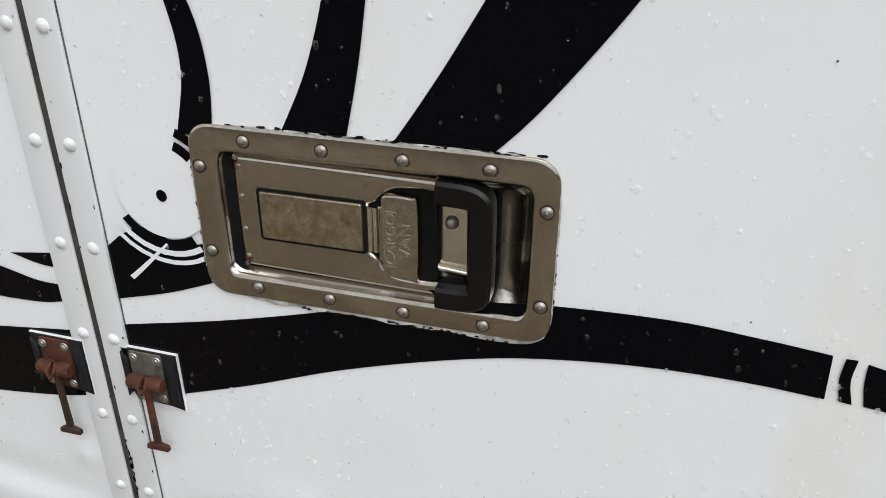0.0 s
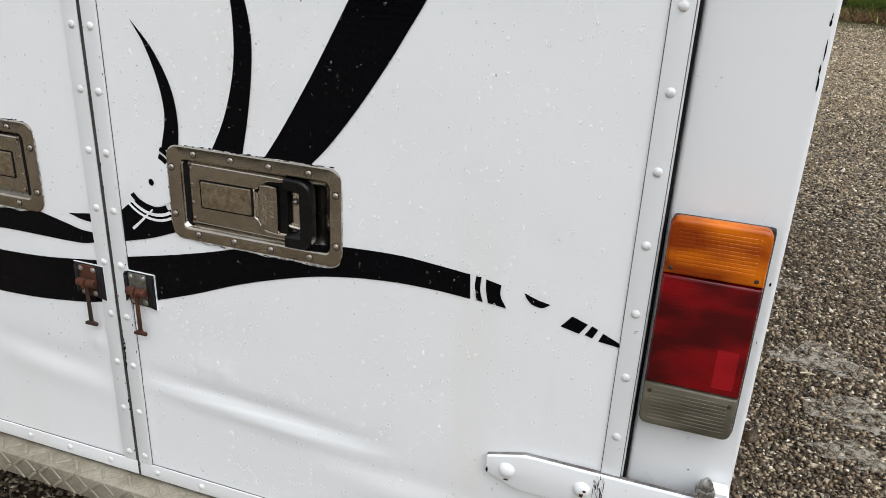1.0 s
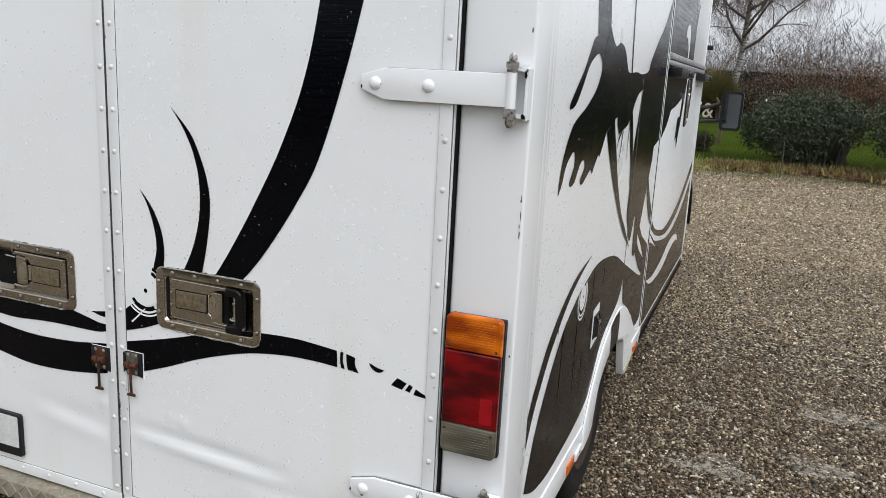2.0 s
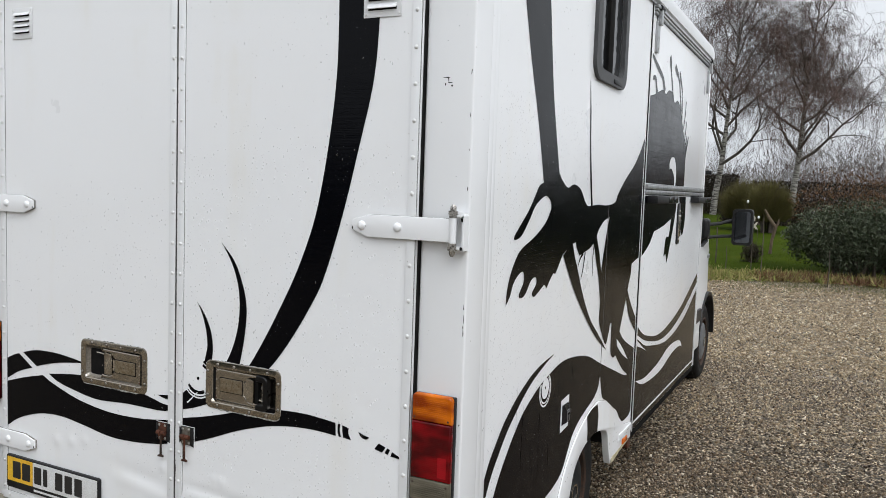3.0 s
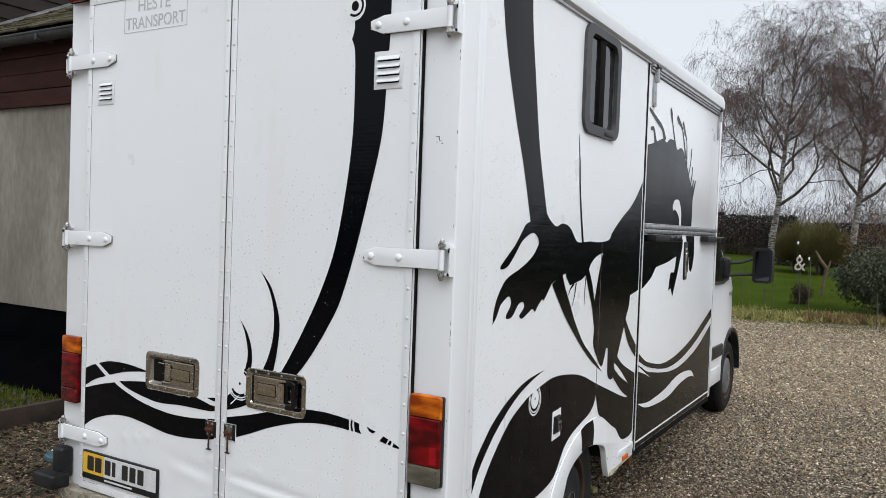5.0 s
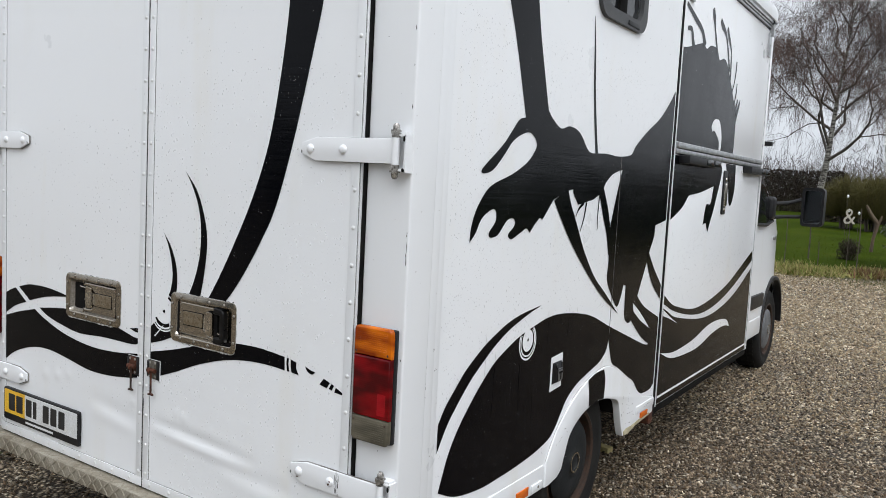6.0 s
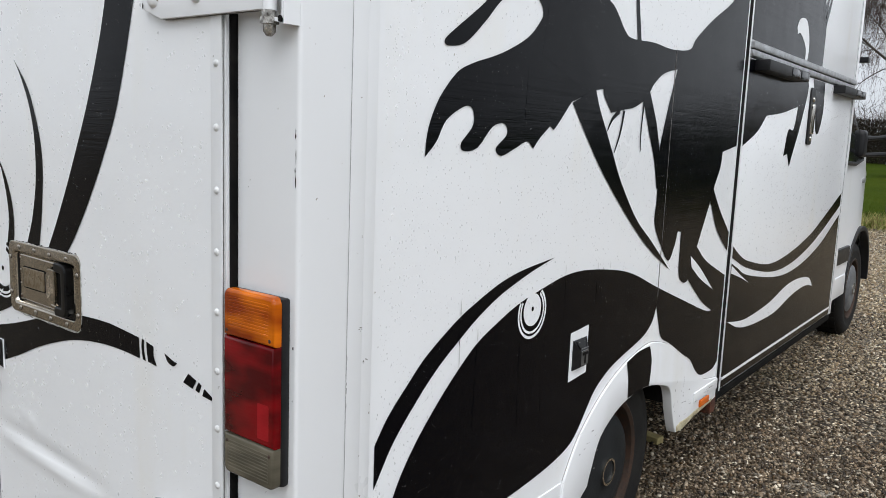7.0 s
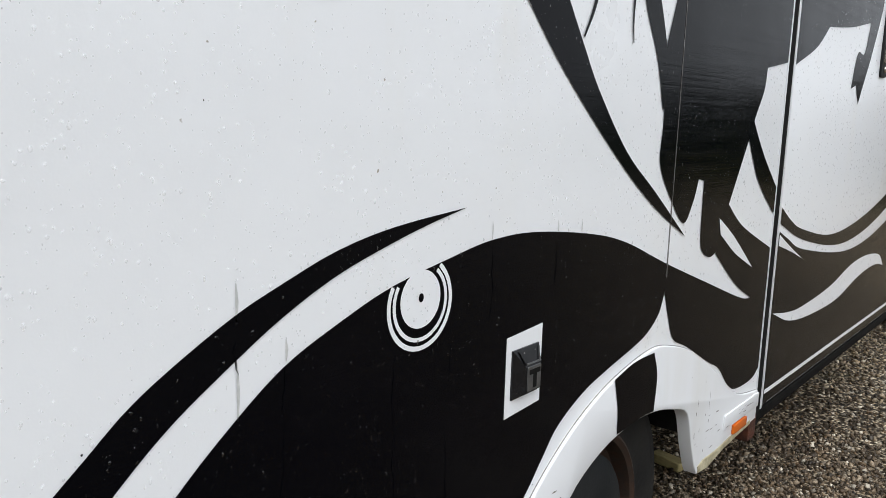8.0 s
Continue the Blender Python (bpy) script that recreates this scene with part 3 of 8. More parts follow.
# step and underbody
bm = bmesh.new()
box(bm, (X0 + 0.07, -0.045, 0.318), (X1 - 0.06, 0.03, 0.368), 0.004, 2)
step = part("rear_step", bm, CHEQUER, truck, "worn aluminium chequer-plate step below the doors")
TREAD = bmesh.new()
box(TREAD, (-0.016, -0.0035, -0.0008), (0.016, 0.0035, 0.0016), 0.0012, 1)
tread_mesh = bpy.data.meshes.new("tread_bar")
TREAD.to_mesh(tread_mesh)
TREAD.free()
tread_mesh.materials.append(CHEQUER)
for col in range(62):
    for row in range(2):
        ob = link_mesh("tread_bar", tread_mesh, step)
        u = X0 + 0.1 + col * 0.032
        ob.matrix_basis = pose(u, -0.046, 0.331 + row * 0.024, 90, 0, 0) @ pose(0, 0, 0, 0, 0, 45 if (col + row) % 2 else -45)
for col in range(62):
    ob = link_mesh("tread_bar", tread_mesh, step)
    ob.matrix_basis = pose(X0 + 0.1 + col * 0.032, -0.022, 0.3685, 0, 0, 45 if col % 2 else -45)
bm = bmesh.new()
box(bm, (X0 + 0.08, 0.035, 0.27), (X1 - 0.09, 0.86, 0.37), 0.01, 1)
box(bm, (X0 + 0.36, 0.87, 0.31), (-0.47, 1.85, 0.37), 0.01, 1)
box(bm, (X0 + 0.36, 1.86, 0.30), (-0.36, 3.9, 0.368), 0.01, 1)
box(bm, (-1.6, 0.4, 0.2), (-0.5, 3.9, 0.3), 0.02, 1)
part("chassis", bm, CHASSIS, truck, "dark underbody and chassis rails")
bm = bmesh.new()
box(bm, (X0 - 0.03, -0.11, 0.37), (X0 + 0.12, -0.02, 0.435), 0.012, 3)
part("buffer", bm, BLACK_PLASTIC, truck, "black rubber bump stop")
bm = bmesh.new()
box(bm, (X0 + 0.020, -0.050, 0.40), (X0 + 0.090, 0.018, 0.545), 0.018, 3)
part("fog_lamp", bm, BLACK_PLASTIC, truck, "small black plastic fog lamp housing")


def loft(bm, rows, place, cap=True):
    """Joins outlines with equal numbers of points, each at its own depth."""
    vs = [[bm.verts.new(place(u, v, d)) for u, v in o] for o, d in rows]
    n = len(vs[0])
    for a, b in zip(vs, vs[1:]):
        for i in range(n):
            bm.faces.new((a[i], a[(i + 1) % n], b[(i + 1) % n], b[i]))
    if cap:
        bm.faces.new(vs[-1])


def paddle_latch(spec, label, gripped):
    """Pressed stainless tray latch: rolled lip, handle plate with a bowed edge, inset panel, paddle; s = -1 is turned upside down."""
    cx, cz, w, h, s = spec
    U = lambda u, v, d=0.0: rear(cx + s * u * w / 0.305, cz + s * v * h / 0.157, d)
    hole = lambda q: rounded(-0.131 + q, -0.059 + q, 0.134 - q, 0.0575 - q, 0.010, 6)
    rim = lambda q: rounded(-0.1525 + q, -0.0785 + q, 0.1525 - q, 0.0785 - q, 0.020, 6)
    bm = bmesh.new()
    loft(bm, [(rim(0), 0.0004), (rim(0), 0.0024), (rim(0.0012), 0.0034), (rim(0.0022), 0.0037), (hole(-0.0048), 0.0037), (hole(-0.0030), 0.0042), (hole(-0.0010), 0.0040), (hole(0.0008), 0.0028), (hole(0.0018), 0.0012), (hole(0.0024), -0.001)], U, False)
    latch = part("paddle_latch", bm, STEEL, truck, label)
    bm = bmesh.new()
    loft(bm, [(hole(0.0024), -0.001), (hole(0.0042), -0.005), (hole(0.0072), -0.0100), (hole(0.0115), -0.0140), (hole(0.0165), -0.0162), (hole(0.022), -0.0170)], U)
    # The gripless tray is a darker steel, its shade put into the colour.
    part("tray", bm, STEEL_BRIGHT if gripped else RIVET_STEEL, latch)
    bm = bmesh.new()   # old sealant, broken along the edges
    o, q = [], []
    for k in range(150):
        t = 2 * math.pi * k / 150
        a, b = math.cos(t), math.sin(t)
        g = 1 / (abs(a) ** 9 + abs(b) ** 9) ** (1 / 9)
        low = 0.0012 + 0.0026 * (0.5 + 0.5 * math.sin(k * 0.9 + 2 * math.sin(k * 0.37))) + 0.0006 * random.random() if s * b < -0.55 and -0.6 < a < 0.75 else 0.0005 * random.random()
        o.append((a * g * (0.1535 + low), b * g * (0.0795 + low)))
        q.append((a * g * 0.149, b * g * 0.075))
    ring_plate(bm, o, q, U, 0.0003, 0.0019)
    part("sealant_bead", bm, SEALANT, latch, "cracked white sealant with black flecks")
    bm = bmesh.new()
    out = [(-0.119, 0.046), (-0.112, 0.0525, 1), (0.050, 0.0505), (0.062, 0.049, 1), (0.062, 0.0375, 1), (0.046, 0.039), (0.024, 0.0375), (0.012, 0.031), (0.006, 0.0245), (0.000, 0.0215, 1),
           (0.000, -0.0205, 1), (0.006, -0.0245), (0.011, -0.032), (0.022, -0.039), (0.046, -0.0405), (0.062, -0.0395, 1), (0.062, -0.052, 1), (0.050, -0.053), (-0.112, -0.0505, 1), (-0.119, -0.044)]
    pressed(bm, spline(out, True, 5), U, -0.020, -0.0035, 0.0050)
    part("handle_plate", bm, STEEL, latch)
    # Dark sheets below stand for shade in the gaps and on the tray wall.
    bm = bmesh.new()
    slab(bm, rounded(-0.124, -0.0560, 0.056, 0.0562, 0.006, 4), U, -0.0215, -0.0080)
    part("gasket", bm, SEAM_DARK, latch, "dark sheet for the shaded gap round the handle plate")
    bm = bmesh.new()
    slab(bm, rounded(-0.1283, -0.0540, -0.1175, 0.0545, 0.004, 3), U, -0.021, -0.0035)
    part("latch_opening", bm, SEAM_DARK, latch, "dark sheet for the shaded tray wall beside the handle plate")
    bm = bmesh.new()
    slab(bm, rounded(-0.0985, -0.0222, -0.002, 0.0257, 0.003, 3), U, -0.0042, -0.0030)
    part("panel_recess", bm, SEAM_DARK, latch, "dark sheet for the shaded gap round the inset panel")
    bm = bmesh.new()
    pressed(bm, rounded(-0.0955, -0.0195, -0.0050, 0.0230, 0.002, 3), U, -0.0032, -0.0008, 0.0012)
    part("inset_panel", bm, STEEL_DIRTY, latch, "rust-spotted inset panel")
    for u in (0.0005, 0.0055):
        bm = bmesh.new()
        tube(bm, [U(u, -0.0195, -0.0050), U(u, 0.0205, -0.0050)], 0.0026, 10)
        part("hinge_fold", bm, STEEL_BRIGHT, latch)
    bm = bmesh.new()
    pad = [(0.0095, 0.0235, 1), (0.0095, -0.0245, 1), (0.0125, -0.026), (0.0125, -0.032), (0.0165, -0.0375), (0.036, -0.0395), (0.0425, -0.035), (0.0425, 0.029), (0.037, 0.0345), (0.0165, 0.0345), (0.0125, 0.030), (0.0125, 0.0255)]
    pressed(bm, spline(pad, True, 5), U, -0.014, 0.0015, 0.0018)
    part("paddle", bm, STEEL, latch)
    for word, u1, v0, long, tall in (("CARGO", 0.0240, -0.0260, 0.0455, 0.0082), ("VAN", 0.0370, -0.0195, 0.0310, 0.0100)):
        bm = lettering(word, long, tall, 0.0004, 0.0)
        for vert in bm.verts:
            vert.co = U(u1 - vert.co.z, v0 + vert.co.x, 0.0022 if vert.co.y < 0 else 0.0012)
        part("lettering", bm, STEEL_BRIGHT, latch, "embossed letters", False)
    bm = bmesh.new()   # pressed border round the upper word
    ring_plate(bm, rounded(0.0145, -0.0280, 0.0255, 0.0215, 0.002, 3), rounded(0.0150, -0.0275, 0.0250, 0.0210, 0.0016, 3), U, 0.0012, 0.0019)
    part("embossed_border", bm, STEEL_BRIGHT, latch)
    bm = bmesh.new()
    tube(bm, [U(0.0500, 0.032, -0.013), U(0.0500, -0.020, -0.013), U(0.0515, -0.027, -0.013), U(0.057, -0.031, -0.013), U(0.092, -0.0335, -0.013)], 0.0030, 10)
    part("keeper", bm, STEEL_BRIGHT, latch)
    bm = bmesh.new()
    dome(bm, U(0.066, 0.010, -0.0165), (0, -1, 0), 0.0058, 0.005, 12, 3)
    part("bolt_head", bm, RIVET_STEEL, latch)
    if not gripped:   # the bare opening behind the lost grip, its shade a dark sheet
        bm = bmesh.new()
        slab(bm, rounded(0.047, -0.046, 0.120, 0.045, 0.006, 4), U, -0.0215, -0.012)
        part("latch_opening", bm, SEAM_DARK, latch, "dark sheet for the shaded opening behind the plate")
    else:   # black C-shaped grip
        bm = bmesh.new()
        c = [(0.0590, 0.0440), (0.0700, 0.0438), (0.0830, 0.0430), (0.0905, 0.0405), (0.0938, 0.0340), (0.0942, 0.0), (0.0944, -0.0370), (0.0915, -0.0445), (0.0840, -0.0475), (0.0700, -0.0480), (0.0590, -0.0480)]
        swept(bm, spline(c, False, 4), U, 0.0205, 0.021, -0.001, 5.0)
        part("grip", bm, BLACK_GRIP, latch, "black rubber pull grip")
    bm0 = bmesh.new()
    dome(bm0, (0, 0, 0), (0, -1, 0), 0.0050, 0.0030, 12, 3)
    tube(bm0, [(0, -0.0030, 0), (0, -0.0036, 0)], [0.0018, 0.0009], 8)
    me = bpy.data.meshes.new("latch_rivet")
    bm0.to_mesh(me)
    bm0.free()
    me.materials.append(RIVET_STEEL)
    me.shade_smooth()
    for u, v in [(-0.1014, 0.0673), (-0.0341, 0.0668), (0.0323, 0.0660), (0.1001, 0.0660), (-0.144, 0.0418), (-0.144, -0.0363), (0.1438, 0.038), (0.1438, -0.0435), (-0.1028, -0.0668), (-0.0357, -0.0672), (0.0301, -0.0685), (0.098, -0.0690)]:
        ob = link_mesh("rivet", me, latch)
        ob.matrix_basis = Matrix.Translation(U(u, v, 0.0038))
        bm = bmesh.new()
        r = 0.0062 * w / 0.305
        slab(bm, [(u + r * random.uniform(0.92, 1.08) * math.cos(k * 0.524), v + r * random.uniform(0.92, 1.08) * math.sin(k * 0.524)) for k in range(12)], U, 0.0030, 0.0039)
        part("grime_ring", bm, RUST_DARK, latch)
    for v in (-0.040, -0.014, 0.016, 0.043):
        ob = link_mesh("rivet", me, latch)
        ob.matrix_basis = Matrix.Translation(U(-0.1125, v, -0.0035)) @ Matrix.Scale(0.45, 4)
    for u, v, r in ((-0.1135, 0.0440, 0.0026), (-0.1130, -0.0420, 0.0034), (-0.1125, 0.0165, 0.0018)):
        bm = bmesh.new()
        o = [(u + r * (0.7 + 0.5 * random.random()) * math.cos(k * 0.7), v + r * (0.7 + 0.5 * random.random()) * math.sin(k * 0.7)) for k in range(9)]
        slab(bm, o, U, -0.0042, -0.0030)
        part("rust_spot", bm, RUST, latch, "brown rust bleeding from a plate rivet")
    return latch


paddle_latch(LATCH_R, "weathered stainless paddle latch with black grip", True)
paddle_latch(LATCH_L, "weathered stainless paddle latch that has lost its grip", False)


def toggle_clip(cx, cz, rusty, label):
    """Thin black pad with a screwed bracket, two rusty rollers and a hanging T-bar."""
    iron = RUST if rusty else RUST_DARK
    bm = bmesh.new()
    slab(bm, [(cx - 0.031, cz + 0.032), (cx - 0.031, cz - 0.012), (cx - 0.022, cz - 0.030), (cx + 0.016, cz - 0.031), (cx + 0.031, cz - 0.034), (cx + 0.031, cz + 0.032)], rear, 0.0008, 0.0045, 0.001)
    pad = part("toggle_clip", bm, BLACK_PLASTIC, truck, label)
    bm = bmesh.new()
    slab(bm, [(cx - 0.032, cz + 0.0332), (cx + 0.0322, cz + 0.0332), (cx + 0.0322, cz - 0.036), (cx + 0.0314, cz - 0.035), (cx + 0.0314, cz + 0.0325), (cx - 0.032, cz + 0.0325)], rear, 0.0006, 0.0040)
    part("pad_edge", bm, VINYL_WHITE, pad, "thin white edge of the pad")
    bm = bmesh.new()
    slab(bm, rounded(cx - 0.021, cz - 0.028, cx + 0.015, cz + 0.030, 0.002, 2), rear, 0.0045, 0.0062, 0.0006)
    part("bracket_plate", bm, BRACKET_GREY if rusty else RUST, pad)
    for sg in (-1, 1):   # bevelled cheeks of the pad
        bm = bmesh.new()
        slab(bm, [(cx + sg * 0.0295, cz + 0.028), (cx + sg * 0.0215 - 0.001, cz + 0.020), (cx + sg * 0.0215 - 0.001, cz - 0.018), (cx + sg * 0.0295, cz - 0.026)], rear, 0.0042, 0.0085, 0.0016)
        part("pad_cheek", bm, BLACK_PLASTIC, pad)
    for a, b in ((-0.022, -0.005), (-0.001, 0.016)):
        bm = bmesh.new()
        tube(bm, [(cx + a, -0.0105, cz - 0.002), (cx + a + 0.002, -0.0105, cz - 0.002), (cx + b - 0.002, -0.0105, cz - 0.002), (cx + b, -0.0105, cz - 0.002)], [0.0068, 0.0078, 0.0078, 0.0068], 14)
        part("roller", bm, RUST, pad, "rusty spring roller")
    bm = bmesh.new()
    tube(bm, [(cx - 0.006, -0.012, cz + 0.006), (cx - 0.0075, -0.0195, cz - 0.002), (cx - 0.003, -0.0205, cz - 0.010), (cx + 0.0015, -0.0195, cz - 0.002), (cx + 0.000, -0.012, cz + 0.006)], 0.0017, 8)
    part("wire_loop", bm, RUST, pad)
    bm = bmesh.new()
    slab(bm, [(cx - 0.0055, cz - 0.004), (cx + 0.001, cz - 0.004), (cx + 0.0015, cz - 0.076), (cx - 0.006, cz - 0.076)], rear, 0.011, 0.0145, 0.0008)
    slab(bm, [(cx - 0.0150, cz - 0.0845), (cx - 0.0145, cz - 0.0795), (cx - 0.0060, cz - 0.0770), (cx + 0.0015, cz - 0.0770), (cx + 0.0095, cz - 0.0790), (cx + 0.0100, cz - 0.0840)], rear, 0.010, 0.0155, 0.0008)
    part("t_bar", bm, iron, pad, "hanging rusty T-bar")
    for u, v in ((-0.016, 0.023), (0.010, 0.023), (-0.014, -0.022), (0.010, -0.022)):
        bm = bmesh.new()
        tube(bm, [(cx + u, -0.0062, cz + v), (cx + u, -0.0072, cz + v)], [0.0050, 0.0044], 12)
        tube(bm, [(cx + u, -0.0072, cz + v), (cx + u, -0.0082, cz + v)], [0.0026, 0.0020], 8)
        part("screw", bm, ZINC, pad)


toggle_clip(-1.090, 0.782, False, "black rubber clip pad with dark rusty T-bar")
toggle_clip(-0.983, 0.786, True, "black rubber clip pad with rusty brown T-bar")


SPATTER = surface("paint_spattered_steel", (0.60, 0.58, 0.54), (0.06, 0.05, 0.042), 95, 0.22, 0.8, 0.4, 260, 0, 0.45, dist=0.001)


def strap_hinge(cz, s):
    """Painted strap hinge: tapered strap over the door, knuckle with dirty bolt ends, bracket on the post."""
    if s > 0:
        U = lambda u, v, d=0.0: rear(u, cz + v, d)
    else:
        U = lambda u, v, d=0.0: rear(-2.091 - u, cz + v, d)
    bm = bmesh.new()
    strap = [(-0.345, 0.016), (-0.345, -0.012), (-0.292, -0.032), (-0.03, -0.032), (-0.03, 0.032), (-0.286, 0.032)]
    slab(bm, strap, U, 0.0065, 0.0125, 0.0012)
    hinge = part("door_hinge", bm, HINGE_WHITE, truck, "chipped white-painted steel strap hinge")
    # Dark plate drawn as the shadow gap under the strap.
    bm = bmesh.new()
    slab(bm, inset(strap, -0.0007), U, 0.0010, 0.0064)
    part("strap_shadow", bm, GAP_GREY, hinge, "dark edge that stands for the shadow gap under the strap")
    bm = bmesh.new()
    kx = -0.024
    tube(bm, [U(kx, -0.034, 0.008), U(kx, 0.034, 0.008)], 0.0105, 12)
    part("knuckle", bm, HINGE_WHITE, hinge)
    for v, r in ((0.0345, 1), (-0.0345, -1)):
        bm = bmesh.new()
        tube(bm, [U(kx, v, 0.008), U(kx, v + r * 0.009, 0.008)], 0.0115, 8)
        tube(bm, [U(kx, v + r * 0.009, 0.008), U(kx, v + r * 0.019, 0.008), U(kx, v + r * 0.0195, 0.008), U(kx, v + r * 0.030, 0.008), U(kx, v + r * 0.036, 0.008)], [0.0140, 0.0140, 0.0095, 0.0090, 0.004], 6)
        part("hinge_bolt", bm, SPATTER, hinge, "paint-spattered hinge bolt")
    bm = bmesh.new()
    slab(bm, [(kx + 0.004, 0.049), (0.006, 0.040), (0.006, 0.049)], U, -0.018, 0.008)
    slab(bm, [(kx - 0.006, 0.041), (kx - 0.006, 0.047), (0.008, 0.041), (0.008, 0.035)], U, -0.020, 0.010)
    slab(bm, [(kx - 0.006, -0.041), (kx - 0.006, -0.047), (0.008, -0.053), (0.008, -0.047)], U, -0.020, 0.010)
    slab(bm, [(0.004, -0.054), (0.0095, -0.054), (0.0095, 0.042), (0.004, 0.042)], U, -0.020, 0.010)
    part("hinge_bracket", bm, HINGE_WHITE, hinge)
    for u0, v0, a, b in ((0.003, -0.047, 0.004, 0.007), (-0.020, 0.036, 0.003, 0.004), (-0.343, -0.008, 0.002, 0.005), (0.004, 0.030, 0.003, 0.008)):
        bm = bmesh.new()
        slab(bm, [(u0 + a * (0.6 + 0.5 * random.random()) * math.cos(q), v0 + b * (0.6 + 0.5 * random.random()) * math.sin(q)) for q in (0, 0.8, 1.7, 2.6, 3.5, 4.3, 5.4)], U, 0.009, 0.0132)
        part("paint_chip", bm, SEAM_DARK, hinge, "black chip where the paint is gone")
    for u in (-0.312, -0.1945):
        bm = bmesh.new()
        dome(bm, U(u, 0.0, 0.0125), (0, -1, 0), 0.0135, 0.008, 14, 3)
        part("coach_bolt", bm, HINGE_WHITE, hinge)


for z in (2.327, 1.523, 0.617):
    strap_hinge(z, 1)
    strap_hinge(z, -1)


def tail_light(s):
    """Three-chamber rear lamp: amber, red with a bright reflector, and smoky clear on one side only."""
    x = lambda u: (u if s > 0 else X0 + X1 - u)
    z0, z1, z2, z3 = 0.755, 0.823, 0.987, 1.065
    bm = bmesh.new()
    box(bm, (min(x(-0.129), x(-0.004)), 0.004, z0 + 0.002), (max(x(-0.129), x(-0.004)), 0.021, z3 - 0.002), 0.006, 2)
    lamp = part("tail_light", bm, BLACK_PLASTIC, truck, "amber, red and smoky clear rear lamp cluster" if s > 0 else "amber and deep red rear lamp cluster")

    def chamber(name, za, zb, mat, top=False, bottom=False):
        bm = bmesh.new()
        u0, u1 = min(x(-0.131), x(-0.007)), max(x(-0.131), x(-0.007))
        o = rounded(u0, za, u1, zb, 0.012, 5)
        if not top:
            o = [(u, v if v < (za + zb) / 2 else zb) for u, v in o]
        if not bottom:
            o = [(u, v if v > (za + zb) / 2 else za) for u, v in o]
        seen, q = set(), []
        for u, v in o:
            key = (round(u, 5), round(v, 5))
            if key not in seen:
                seen.add(key)
                q.append((u, v))
        if not (top and bottom):
            us = [p for p in q]
            q = [p for p in us if not (not top and abs(p[1] - zb) < 1e-6 and u0 + 1e-6 < p[0] < u1 - 1e-6) and not (not bottom and abs(p[1] - za) < 1e-6 and u0 + 1e-6 < p[0] < u1 - 1e-6)]
        slab(bm, q, rear, -0.006, 0.0105, 0.006)
        return part(name, bm, mat, lamp)

    chamber("amber_lens", z2 + 0.0006, z3, AMBER, top=True)
    chamber("red_lens", z1 + 0.0006, z2, RED)
    chamber("clear_lens" if s > 0 else "red_lens", z0, z1, CLEAR if s > 0 else RED, bottom=True)
    bm = bmesh.new()
    a, b = (x(-0.045), x(-0.018)) if s > 0 else (x(-0.10), x(-0.08))
    slab(bm, rounded(min(a, b), z1 + 0.012, max(a, b), z1 + 0.070, 0.002, 2), rear, 0.0095, 0.0106)
    part("reflector", bm, RED_BRIGHT if s > 0 else RED, lamp, "bright red reflector tile" if s > 0 else "")
    for u, v in ((-0.122, z2 + 0.010), (-0.017, z2 + 0.010), (-0.122, z1 - 0.012), (-0.017, z1 - 0.012)):
        bm = bmesh.new()
        dome(bm, (x(u), -0.010, v), (0, -1, 0), 0.0038, 0.0016, 8, 2)
        part("screw", bm, RUST_DARK, lamp)
    bm = bmesh.new()   # fluting of the lenses
    for q in range(10):
        zz = z2 + 0.016 + q * 0.0052
        box(bm, (min(x(-0.118), x(-0.020)), -0.0109, zz), (max(x(-0.118), x(-0.020)), -0.0098, zz + 0.0034), 0.0003, 1)
    part("lens_ribs", bm, AMBER, lamp)
    bm = bmesh.new()
    for q in range(9):
        zz = z0 + 0.010 + q * 0.0056
        box(bm, (min(x(-0.119), x(-0.019)), -0.0110, zz), (max(x(-0.119), x(-0.019)), -0.0098, zz + 0.0036), 0.0004, 1)
    part("lens_ribs", bm, CLEAR if s > 0 else RED, lamp)


tail_light(1)
tail_light(-1)
bm = bmesh.new()
box(bm, (X0 + 0.035, -0.035, 2.605), (X0 + 0.145, -0.004, 2.655), 0.014, 3)
part("marker_lamp", bm, RED_BRIGHT, truck, "small red end-outline marker lamp")
bm = bmesh.new()
box(bm, (-1.09, -0.075, 2.672), (-0.965, -0.012, 2.72), 0.012, 3)
box(bm, (-1.04, -0.05, 2.648), (-1.015, -0.02, 2.675), 0.004, 2)
part("reversing_camera", bm, BLACK_PLASTIC, truck, "black reversing camera over the door seam")


